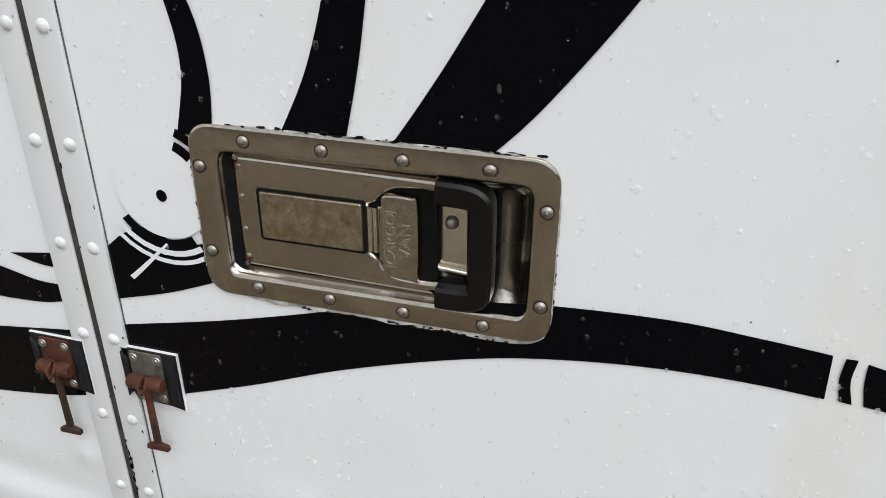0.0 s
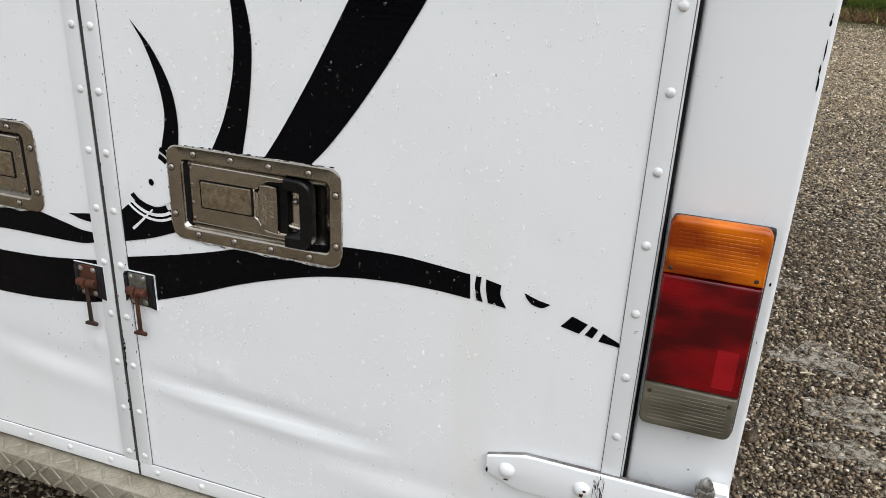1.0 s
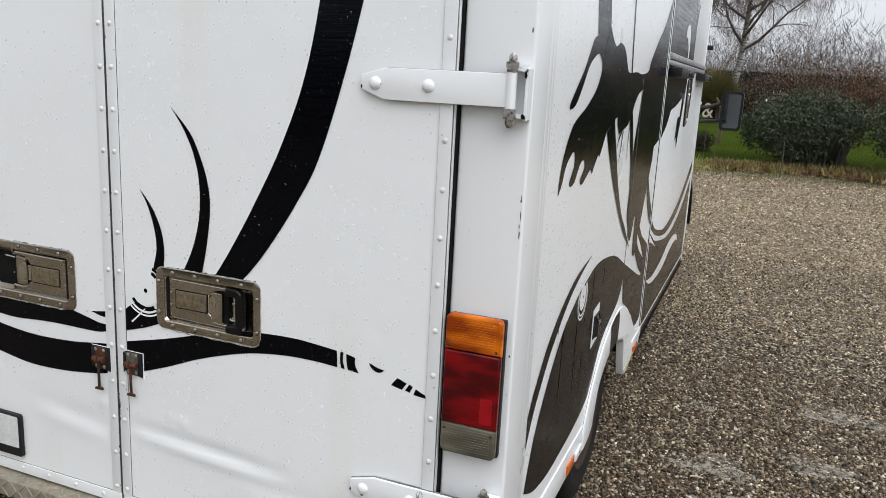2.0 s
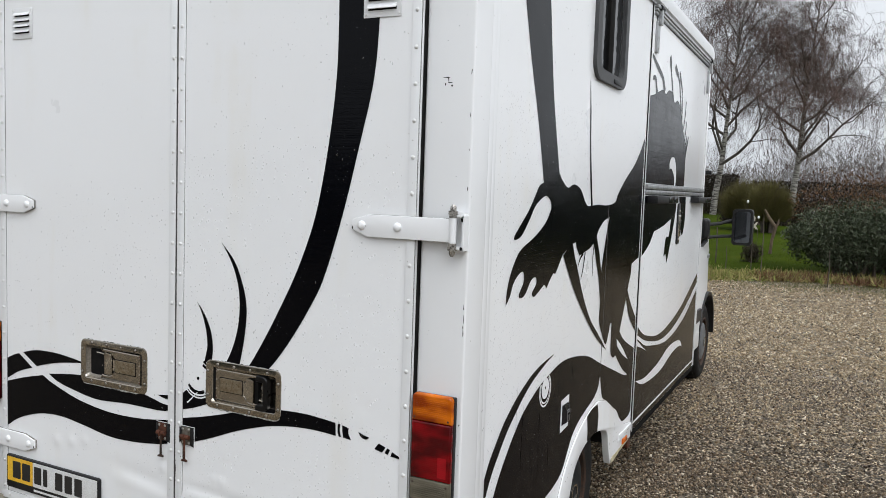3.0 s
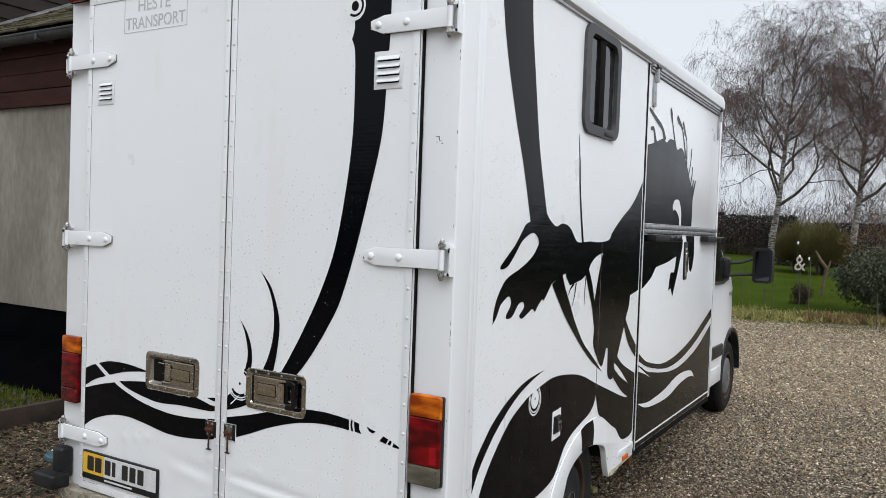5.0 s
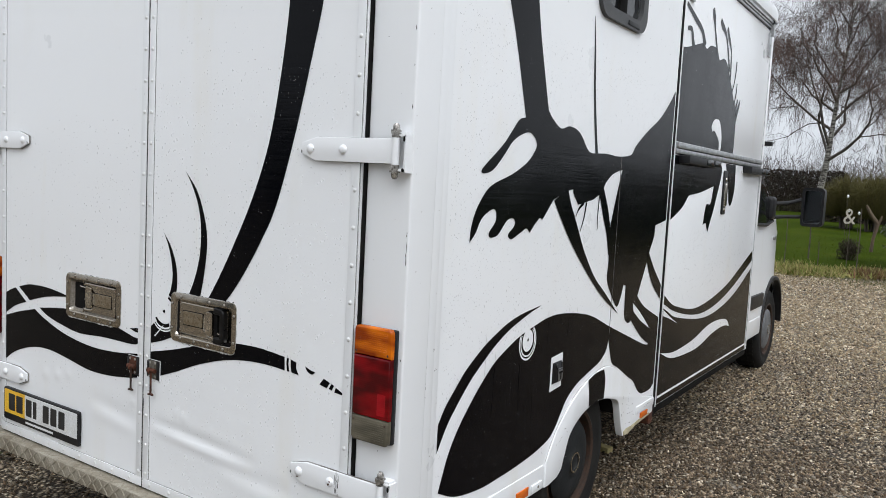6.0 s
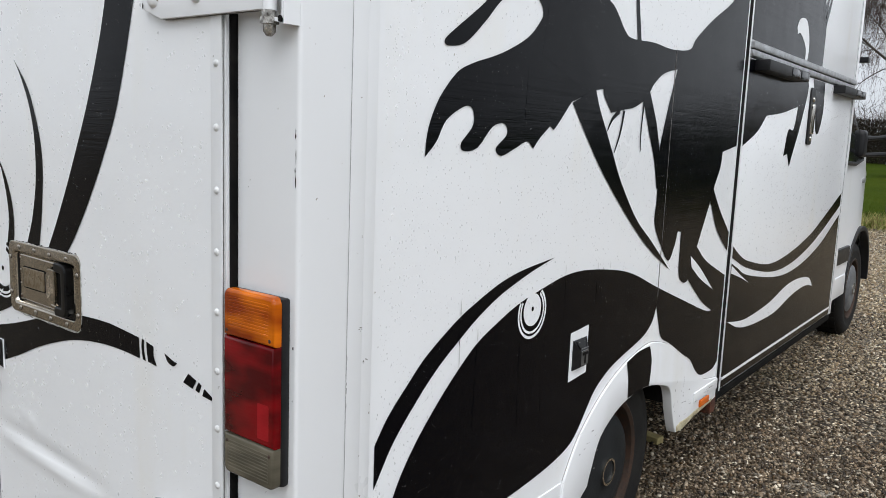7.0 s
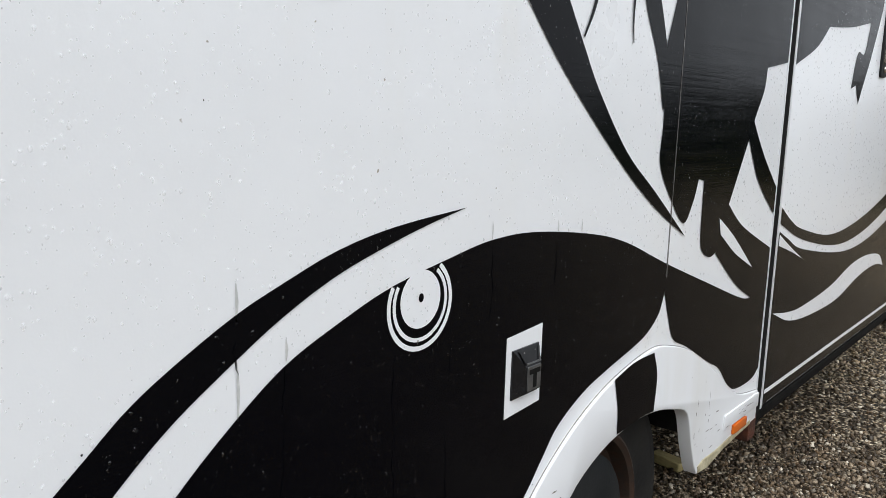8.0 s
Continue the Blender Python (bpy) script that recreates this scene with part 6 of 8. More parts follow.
decal([(1.264, 0.700, S), (1.340, 0.716), (1.423, 0.717, S), (1.444, 0.664), (1.439, 0.591, S), (1.380, 0.594), (1.286, 0.588, S), (1.282, 0.64)], lambda u, v, d=0.0: side(u, v, d + 0.0085), lift=0.0012)
# side door: crescent, wave with a white sweep, and the strokes above
decal([(2.160, 0.952, S), (2.251, 0.910), (2.365, 0.876), (2.666, 0.832), (2.992, 0.848), (3.355, 0.906), (3.630, 0.982), (3.975, 1.086, S), (3.975, 1.017, S), (3.856, 0.980), (3.457, 0.867), (3.083, 0.801), (2.743, 0.791), (2.375, 0.845), (2.160, 0.908, S)], side, lift=0.0012)
decal([(2.160, 0.888, S), (2.230, 0.864), (2.383, 0.817), (2.819, 0.760), (3.172, 0.767), (3.562, 0.832), (3.897, 0.940), (3.975, 0.966, S), (3.975, 0.409, S), (2.157, 0.409, S), (2.157, 0.88, S)], side, lift=0.0012, label="dark vinyl wave along the side door")
decal([(2.160, 0.880, S), (2.26, 0.838), (2.393, 0.786, S), (2.28, 0.820), (2.160, 0.850, S)], side, WHITE, 0.0018)
decal([(2.164, 0.664, S), (2.300, 0.645), (2.438, 0.639), (2.726, 0.656), (2.979, 0.696), (3.198, 0.704), (3.409, 0.682), (3.502, 0.628, S), (3.400, 0.646), (3.259, 0.649), (3.074, 0.634), (2.811, 0.597), (2.507, 0.598), (2.312, 0.618)], side, WHITE, 0.0018)
decal([(2.158, 0.450, S), (3.976, 0.450, S), (3.976, 0.438, S), (2.158, 0.438, S)], side, WHITE, 0.0021)
decal([(2.158, 1.320, S), (2.323, 1.376), (2.425, 1.440, S), (2.654, 1.462), (2.880, 1.498, S), (2.840, 1.40), (2.757, 1.392), (2.718, 1.284, S), (2.774, 1.296, S), (2.823, 1.240, S), (2.871, 1.309), (2.939, 1.407), (3.026, 1.573), (2.990, 1.632, S), (2.158, 1.632, S)], side, lift=0.0012, label="black vinyl shape across the side door")
decal([(3.100, 1.632, S), (3.330, 1.632, S), (3.345, 1.494), (3.290, 1.395), (3.230, 1.405), (3.190, 1.50)], side, lift=0.0012)
decal([(2.158, 1.698, S), (2.158, 2.140, S), (2.240, 2.155), (2.334, 2.178), (2.470, 2.209), (2.538, 2.194), (2.619, 2.223), (2.733, 2.220), (2.790, 2.176), (2.880, 2.195), (2.962, 2.171), (3.059, 2.089), (3.163, 1.991), (3.230, 1.941), (3.241, 1.789), (3.237, 1.698, S)], side, lift=0.0012, label="dark vinyl mass with splashed upper edge")
for st in (((2.165, 2.345, 0.02), (2.308, 2.303, 0.03), (2.438, 2.264, 0.03), (2.500, 2.200, 0.05)), ((2.200, 2.235, 0.02), (2.262, 2.240, 0.025), (2.300, 2.180, 0.04), (2.33, 2.150, 0.05)),
           ((2.605, 2.410, 0.035), (2.630, 2.370, 0.045), (2.660, 2.320, 0.018), (2.735, 2.200, 0.03)), ((2.760, 2.380, 0.03), (2.800, 2.360, 0.04), (2.904, 2.308, 0.02), (3.010, 2.140, 0.03)),
           ((2.905, 2.365, 0.03), (2.960, 2.310, 0.03), (3.020, 2.245, 0.015), (3.040, 2.10, 0.03)), ((3.155, 2.220, 0.02), (3.150, 2.150, 0.02), (3.125, 2.080, 0.015), (3.080, 2.02, 0.03)),
           ((3.200, 2.100, 0.015), (3.195, 2.050, 0.02), (3.170, 1.980, 0.02), (3.15, 1.940, 0.03)), ((3.300, 2.015, 0.01), (3.275, 1.975, 0.03), (3.220, 1.900, 0.05)), ((3.245, 2.015, 0.01), (3.225, 1.975, 0.03), (3.190, 1.900, 0.05))):
    sweep(st, side, lift=0.0016)
sweep([(2.745, 1.800, 0.03), (2.790, 1.825, 0.06), (2.870, 1.815, 0.09), (2.925, 1.760, 0.06), (2.930, 1.698, 0.035)], side, WHITE, 0.0021)


def wrinkle(u, v0, v1, seed, r=0.0011):
    """A split crease standing up in the film: a thin ragged ridge that runs down the panel."""
    g = random.Random(seed)
    k = max(6, int((v0 - v1) / 0.012))
    pts, rad = [], []
    for i in range(k + 1):
        t = i / k
        pts.append(side(u + g.uniform(-0.0016, 0.0016) + 0.002 * math.sin(t * 5 + seed), v0 + (v1 - v0) * t, 0.0012))
        rad.append(r * math.sin(math.pi * min(0.97, max(0.03, t))) ** 0.5 * g.uniform(0.35, 1.1) + 0.0001)
    bm = bmesh.new()
    tube(bm, pts, rad, 5)
    part("film_wrinkle", bm, VINYL, truck, "split wrinkle in the black film")


for k, (u, v0, v1, rr) in enumerate(((0.520, 0.895, 0.845, 0.0022), (0.518, 0.845, 0.70, 0.0012), (0.690, 0.868, 0.775, 0.0016), (0.693, 0.77, 0.64, 0.0008), (0.796, 0.745, 0.62, 0.0009), (0.887, 0.985, 0.88, 0.0009), (1.055, 0.975, 0.90, 0.0008),
                                      (0.665, 1.47, 1.31, 0.0008), (0.80, 0.86, 0.80, 0.0007), (0.46, 0.935, 0.90, 0.0010), (0.56, 0.80, 0.79, 0.0010), (1.30, 1.56, 1.45, 0.0006))):
    wrinkle(u, v0, v1, k, rr)
RUN = surface("grey_run_mark", (0.52, 0.53, 0.52), (0.62, 0.62, 0.60), 30, 0.4, 0, 0.05, 200)
for u, v0, v1, w in ((0.461, 0.995, 0.955, 0.004), (0.461, 0.912, 0.85, 0.004), (0.523, 0.925, 0.900, 0.004), (0.885, 1.022, 0.995, 0.003), (1.057, 1.010, 0.990, 0.003), (1.13, 1.005, 0.985, 0.003), (0.79, 1.50, 1.47, 0.003)):
    sweep([(u, v0, w * 0.3), (u + 0.001, (v0 + v1) / 2, w), (u, v1, w * 0.4)], side, RUN, 0.0011, 4)
flecks(along(40, -0.171, 0.008, 0.588, 0.648, 0.35, 2.6), rear, 0.0129, 0.0030, HAIRLINE, "worn grey band across the lower strap hinge")
flecks([(-0.1945, 0.612, 1.2, 1.4), (-0.190, 0.620, 1.0, 0.8), (-0.31, 0.605, 1.6, 0.5)], rear, 0.0200, 0.004, RUST, "rust on a hinge bolt head")
flecks(along(9, 0.164, 0.008, 0.985, 0.995, 1.4, 0.7) + along(8, 0.180, 0.006, 0.928, 0.938, 1.6, 0.6) + along(10, 0.1330, 0.001, 0.86, 0.96, 0.5, 2.6), side, 0.0079, 0.0014, GAP_GREY, "chipped paint along the corner mouldings")

# ---- ground: one sheet, gravel near, with loose stones on it ----
GRAVEL = gravel_sheet()
LAWN = grass_sheet()
rng = np.random.default_rng(7)


def relief(x, y):
    """Gentle unevenness of the yard, level under the truck; the lawn beyond lies a little higher."""
    far = np.clip((y - 6.0) / 8.0, 0, 1)
    return 0.012 * np.sin(x * 1.3 + 0.4) * np.sin(y * 0.9) + far * 0.02 * np.sin(x * 0.35 + y * 0.2)


gx = np.concatenate([np.linspace(-400, -14, 12), np.linspace(-13, 9, 111), np.linspace(10, 400, 12)])
gy = np.concatenate([np.linspace(-400, -6, 12), np.linspace(-5, 20, 126), np.linspace(22, 600, 16)])
mx, my = np.meshgrid(gx, gy)
mz = relief(mx, my) * (np.abs(mx) < 30) * (np.abs(my) < 40)
v = np.stack([mx, my, mz], -1).reshape(-1, 3)
i, j = np.meshgrid(np.arange(len(gx) - 1), np.arange(len(gy) - 1))
a = (j * len(gx) + i).ravel()
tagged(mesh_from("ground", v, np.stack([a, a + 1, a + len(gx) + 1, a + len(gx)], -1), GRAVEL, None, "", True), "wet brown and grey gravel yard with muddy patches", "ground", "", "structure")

STONES = by_island("loose_gravel_stones", [(0.01, 0.007, 0.005), (0.101, 0.069, 0.042), (0.028, 0.021, 0.013), (0.203, 0.146, 0.09), (0.058, 0.044, 0.032), (0.294, 0.216, 0.137), (0.015, 0.011, 0.007), (0.143, 0.091, 0.048), (0.436, 0.349, 0.244), (0.049, 0.034, 0.023), (0.08, 0.066, 0.047), (0.777, 0.689, 0.548)], 0.38, 0.28, 0.25, 150.0)
# Lit copy of the gravel colours: far stretches are brightened in the palette.
PALE_STONES = by_island("bright_far_gravel_stones", [(0.06, 0.045, 0.028), (0.30, 0.225, 0.135), (0.16, 0.12, 0.075), (0.44, 0.345, 0.220), (0.22, 0.175, 0.115), (0.52, 0.42, 0.28), (0.10, 0.076, 0.05), (0.36, 0.26, 0.15), (0.66, 0.56, 0.40), (0.20, 0.16, 0.11), (0.88, 0.80, 0.64)], 0.6, 0.25, 0.2, 120.0)
STRAW = surface("pale_straw", (0.62, 0.56, 0.42), (0.50, 0.42, 0.28), 30, 0.7, 0, 0.2, 120)
PEB_V = np.array([[x, y, z] for z in (-0.62, 0.62) for y in (-0.72, 0.72) for x in (-0.72, 0.72)], float)
PEB_V[[0, 5, 6, 3]] *= 0.78
PEB_F = np.array([[0, 2, 1], [1, 2, 3], [4, 5, 6], [5, 7, 6], [0, 1, 4], [1, 5, 4], [2, 6, 3], [3, 6, 7], [0, 4, 2], [2, 4, 6], [1, 3, 5], [3, 7, 5]])
OCT_V = np.array([[1, 0, 0], [-1, 0, 0], [0, 1, 0], [0, -1, 0], [0.2, 0.1, 1], [0, 0, -0.8]], float)
OCT_F = np.array([[0, 2, 4], [2, 1, 4], [1, 3, 4], [3, 0, 4], [2, 0, 5], [1, 2, 5], [3, 1, 5], [0, 3, 5]])
MUD = ((0.40, 1.76, 0.16, 0.11), (0.47, 1.43, 0.13, 0.10), (0.83, 1.95, 0.15, 0.08), (0.44, 1.20, 0.10, 0.07), (0.95, 2.6, 0.2, 0.1), (0.30, 2.4, 0.08, 0.06))


def pebbles(n, x0, x1, y0, y1, r0, r1, shape=(PEB_V, PEB_F), keep_mud=True):
    x, y = rng.uniform(x0, x1, n), rng.uniform(y0, y1, n)
    # thin out towards the edges of the stretch
    rim = np.minimum(np.minimum(x - x0, x1 - x), np.minimum(y - y0, y1 - y))
    thin = rng.random(n) < np.clip((rim + 0.02) / 0.45, 0.0, 1.0)
    if keep_mud:
        for cx, cy, rx, ry in MUD:
            d = ((x - cx) / rx) ** 2 + ((y - cy) / ry) ** 2
            thin &= ~((d < 1.0) & (rng.random(n) < 0.62))
    x, y = x[thin], y[thin]
    n = len(x)
    r = r0 + (r1 - r0) * rng.random(n) ** 2.6
    s = np.stack([r * rng.uniform(0.8, 1.35, n), r * rng.uniform(0.65, 1.0, n), r * rng.uniform(0.45, 0.8, n)], 1)
    pos = np.stack([x, y, relief(x, y) + s[:, 2] * rng.uniform(0.1, 0.75, n)], 1)
    return scattered(*shape, pos, turns(rng, n, 0.9), s)


for args in ((72000, -0.6, 1.95, 0.15, 3.3, 0.0045, 0.0125), (24000, -0.6, 2.9, 2.8, 6.8, 0.006, 0.015, (OCT_V, OCT_F)), (14000, -0.6, 2.9, 3.6, 7.4, 0.007, 0.017, (OCT_V, OCT_F)), (16000, -1.9, 0.1, -0.75, 0.5, 0.004, 0.011, (OCT_V, OCT_F)), (12000, -0.1, 2.6, -1.0, 0.6, 0.005, 0.013, (OCT_V, OCT_F)),
             (30000, -1.6, 4.2, 6.2, 10.6, 0.010, 0.022, (OCT_V, OCT_F)), (22000, -3.4, 4.2, 9.8, 14.4, 0.012, 0.026, (OCT_V, OCT_F)), (8000, -3.1, -1.5, -1.0, 1.8, 0.006, 0.014, (OCT_V, OCT_F))):
    pv, pf = pebbles(*args)
    # crushed stone: knock every corner about
    pv = pv + rng.normal(0, 0.16 * args[5] + 0.0004, pv.shape)
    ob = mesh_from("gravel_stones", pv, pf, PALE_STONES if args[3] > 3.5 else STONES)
    tagged(ob, "loose wet gravel chips in brown, grey and cream", "gravel", "", "stuff")
# shallow wet mud between the stones
MUD_WET, pn, pl, pb = nodes_of("wet_silt")
silt = add_noise(pn, pl, 28.0, 4, 0.65)
pl.new(ramp(pn, pl, silt.outputs["Fac"], [(0.3, (0.16, 0.135, 0.10)), (0.7, (0.34, 0.30, 0.24))]).outputs[0], pb.inputs["Base Color"])
pb.inputs["Roughness"].default_value = 0.30
pl.new(ramp(pn, pl, silt.outputs["Fac"], [(0.40, (0, 0, 0)), (0.62, (0.75, 0.75, 0.75))]).outputs[0], pb.inputs["Alpha"])
for cx, cy, rx, ry in MUD:
    bm = bmesh.new()
    vs = []
    for k in range(40):
        t = 2 * math.pi * k / 40
        q = 1 + 0.22 * math.sin(3 * t + cx * 9) + 0.14 * math.sin(7 * t + cy * 5) + random.uniform(-0.08, 0.08)
        vs.append(bm.verts.new((cx + rx * q * math.cos(t), cy + ry * q * math.sin(t), float(relief(np.array(cx), np.array(cy))) + 0.007)))
    bm.faces.new(vs)
    tagged(part("puddle", bm, MUD_WET), "shallow silty puddle between gravel stones", "puddle", "puddles on the gravel")
# two pale bits of twig on the stones
for a, b, rr in (((0.325, 1.62), (0.375, 1.628), 0.0035), ((0.80, 0.95), (0.86, 0.975), 0.0028)):
    bm = bmesh.new()
    tube(bm, [(a[0], a[1], 0.020), ((a[0] + b[0]) / 2, (a[1] + b[1]) / 2, 0.024), (b[0], b[1], 0.019)], [rr, rr * 1.1, rr * 0.7], 6)
    tagged(part("twig", bm, STRAW), "short pale dry twig lying on the gravel", "twig", "dry twigs")
# a few larger single stones
for x, y, r, c in ((0.163, 1.164, 0.030, 0.05), (0.665, 1.234, 0.022, 0.12), (0.55, 2.3, 0.024, 0.3)):
    pv, pf = scattered(PEB_V, PEB_F, np.array([[x, y, r * 0.4]]), turns(rng, 1, 0.4), np.array([[r * 1.3, r, r * 0.6]]))
    tagged(mesh_from("stone", pv + rng.normal(0, 0.0015, pv.shape), pf, STONES), "larger smooth stone lying in the gravel", "stone", "larger stones")
WOOD_PALE = surface("pale_sawn_wood", (0.40, 0.31, 0.14), (0.30, 0.26, 0.11), 10, 0.6, 0, 0.3, 80, 0, None, (1, 8, 8))
bm = bmesh.new()
box(bm, (-0.06, -0.025, 0.0), (0.06, 0.025, 0.032), 0.003, 1, pose(-0.385, 2.47, 0.002, 0, 0, -12))
tagged(part("wheel_chock", bm, WOOD_PALE), "short pale wooden block lying under the truck", "wood block")

# ---- lawn, rough border and what grows there ----
bm = bmesh.new()
edge = [(x, 15.2 + 0.5 * math.sin(x * 0.9) + 0.25 * math.sin(x * 2.7 + 1)) for x in np.linspace(-40, 40, 81)]
lo = [bm.verts.new((x, y, 0.02)) for x, y in edge]
mid = [bm.verts.new((x, y + 1.2, 0.10)) for x, y in edge]
hi = [bm.verts.new((x, 32, 0.60)) for x, y in edge]
far = [bm.verts.new((x * 6, 300, 1.5)) for x, y in edge]
for p, q in ((lo, mid), (mid, hi), (hi, far)):
    for k in range(len(p) - 1):
        bm.faces.new((p[k], p[k + 1], q[k + 1], q[k]))
tagged(part("lawn", bm, LAWN), "short green winter lawn beyond the gravel", "lawn", "", "structure")

BLADE_V = np.array([[-1, 0, 0], [1, 0, 0], [0.7, 0.25, 0.55], [-0.7, 0.25, 0.55], [0, 0.8, 1.0]], float)
BLADE_F = np.array([[0, 1, 2], [0, 2, 3], [3, 2, 4]])
LEAF_V = np.array([[0, 0, 0], [0.5, 0.35, 0.06], [0.42, 0.75, 0.0], [0, 1.0, -0.12], [-0.42, 0.75, 0.0], [-0.5, 0.35, 0.06]], float)
LEAF_F = np.array([[0, 1, 2], [0, 2, 3], [0, 3, 4], [0, 4, 5]])


def blades(name, pts, h0, h1, w, mat, label, lean=0.5):
    n = len(pts)
    h = rng.uniform(h0, h1, n)
    s = np.stack([np.full(n, w) * rng.uniform(0.6, 1.4, n), h * 0.6, h], 1)
    bv, bf = scattered(BLADE_V, BLADE_F, pts, turns(rng, n, lean), s)
    return tagged(mesh_from(name, bv, bf, mat), label, "grass", "", "stuff")


DEAD = by_island("dead_grass", [(0.297, 0.243, 0.095), (0.405, 0.338, 0.149), (0.203, 0.209, 0.054), (0.203, 0.149, 0.068), (0.135, 0.182, 0.035), (0.27, 0.27, 0.081)], 0.8, 0.2)
MOSSY = by_island("mossy_grass", [(0.10, 0.11, 0.03), (0.07, 0.09, 0.022), (0.16, 0.14, 0.06), (0.12, 0.12, 0.04)], 0.8, 0.2)
LEAVES_RUST = by_island("russet_leaves", [(0.15, 0.07, 0.03), (0.10, 0.055, 0.03), (0.19, 0.10, 0.05), (0.08, 0.06, 0.03)], 0.8, 0.3, 0.0)
GREEN = by_island("green_grass", [(0.026, 0.046, 0.003), (0.040, 0.062, 0.004), (0.062, 0.074, 0.009), (0.09, 0.082, 0.018)], 0.85, 0.08)
n = 26000
tuft = np.stack([rng.uniform(-6.5, 6, 260), rng.normal(15.6, 0.45, 260)], 1)   # the matted grass stands in tufts
pick = rng.integers(0, 260, n)
x = tuft[pick, 0] + rng.normal(0, 0.16, n)
y = tuft[pick, 1] + 0.5 * np.sin(x * 0.9) + rng.normal(0, 0.16, n)
blades("dead_grass", np.stack([x, y, np.full(n, 0.03)], 1), 0.05, 0.20, 0.010, DEAD, "matted dead grass in tufts along the gravel edge", 1.25)
n = 6000
x = rng.uniform(-0.6, 6.5, n)
y = 15.35 + 0.3 * np.sin(x * 1.3) + rng.normal(0, 0.22, n)
blades("dead_fern", np.stack([x, y, np.full(n, 0.03)], 1), 0.05, 0.22, 0.010, LEAVES_RUST, "flattened russet bracken before the bushes", 1.1)
n = 17000
x = rng.uniform(-9, 7, n)
y = 14.3 + 0.5 * np.sin(x * 0.9) + rng.normal(0, 0.8, n)
blades("grass_fringe", np.stack([x, y, np.full(n, 0.01)], 1), 0.015, 0.05, 0.004, MOSSY, "thin green grass creeping over the gravel edge", 0.6)
n = 14000
x, y = rng.uniform(-12, 4, n), rng.uniform(15.5, 24, n)
blades("lawn_grass", np.stack([x, y, 0.09 + (y - 15.8) * 0.0305], 1), 0.02, 0.05, 0.004, GREEN, "short grass blades of the lawn", 0.5)

BARK = surface("branch_bark", (0.05, 0.038, 0.03), (0.10, 0.08, 0.065), 6, 0.85, 0, 0.5, 50)
LEAVES_DARK = by_island("evergreen_leaves", [(0.040, 0.054, 0.030), (0.062, 0.080, 0.044), (0.090, 0.108, 0.064), (0.050, 0.058, 0.040), (0.13, 0.145, 0.092)], 0.55, 0.2, 0.0)
LEAVES_OLIVE = by_island("olive_leaves", [(0.075, 0.085, 0.024), (0.11, 0.115, 0.034), (0.15, 0.14, 0.05), (0.09, 0.075, 0.04)], 0.6, 0.4, 0.0)
LEAVES_BROWN = by_island("brown_hedge_leaves", [(0.030, 0.022, 0.016), (0.044, 0.032, 0.022), (0.020, 0.016, 0.012), (0.058, 0.042, 0.028), (0.034, 0.034, 0.016)], 0.8, 0.3, 0.0)


def bush(name, cx, cy, z0, rx, ry, h, leaves, size, mat, label, lumps=7, stems=14, shape=0.5):
    """A shrub: stems that fork out of the ground and a lumpy shell of single leaves with gaps."""
    ob = thing(name, (cx, cy, z0), label, "bush")
    bm = bmesh.new()
    lump = []
    for k in range(lumps):
        a = rng.uniform(0, 2 * math.pi)
        q = rng.uniform(0.1, 0.75)
        lump.append((cx + rx * q * math.cos(a), cy + ry * q * math.sin(a), z0 + h * rng.uniform(0.35, 0.72), rng.uniform(0.36, 0.6)))
    for k in range(stems):
        c = lump[k % lumps]
        p0 = Vector((cx + rng.uniform(-0.3, 0.3) * rx, cy + rng.uniform(-0.3, 0.3) * ry, z0))
        p3 = Vector((c[0] + rng.normal(0, 0.2 * rx), c[1] + rng.normal(0, 0.2 * ry), c[2] + 0.15 * h))
        m1 = p0.lerp(p3, 0.5) + Vector((rng.normal(0, 0.08), rng.normal(0, 0.08), 0.1 * h))
        tube(bm, [p0, m1, p3], [0.022 * h, 0.014 * h, 0.004 * h], 5)
    part("branchwork", bm, BARK, ob)
    per = leaves // lumps
    V, N = [], []
    for lx, ly, lz, q in lump:
        d = rng.normal(0, 1, (per, 3))
        d /= np.linalg.norm(d, axis=1)[:, None]
        rad = rng.uniform(0.62, 1.04, per) ** shape
        wob = 1 + 0.18 * np.sin(d[:, 0] * 5 + lx) * np.sin(d[:, 1] * 6 + ly) + 0.12 * np.sin(d[:, 2] * 9)
        p = np.stack([lx + d[:, 0] * rx * q * rad * wob, ly + d[:, 1] * ry * q * rad * wob, lz + d[:, 2] * h * 0.5 * q * 1.25 * rad * wob], 1)
        V.append(p)
    p = np.concatenate(V)
    p = p[p[:, 2] > z0 + 0.03]
    n = len(p)
    s = size * rng.uniform(0.6, 1.3, n)
    lv, lf = scattered(LEAF_V, LEAF_F, p, turns(rng, n, 1.3), np.stack([s * 0.30, s, s], 1))
    mesh_from("leaves", lv, lf, mat, ob)
    return ob


bush("evergreen_bush", 1.20, 16.4, 0.05, 1.32, 0.9, 1.50, 24000, 0.078, LEAVES_DARK, "dense dark evergreen bush behind the gravel edge", 11, 22)
bush("evergreen_bush", 3.9, 16.0, 0.05, 1.7, 1.0, 1.8, 20000, 0.085, LEAVES_DARK, "dense dark evergreen bush behind the gravel edge", 11, 22)
bush("evergreen_bush", 6.4, 16.0, 0.05, 1.7, 1.0, 2.0, 6000, 0.125, LEAVES_DARK, "dense dark evergreen bush behind the gravel edge", 8, 18)
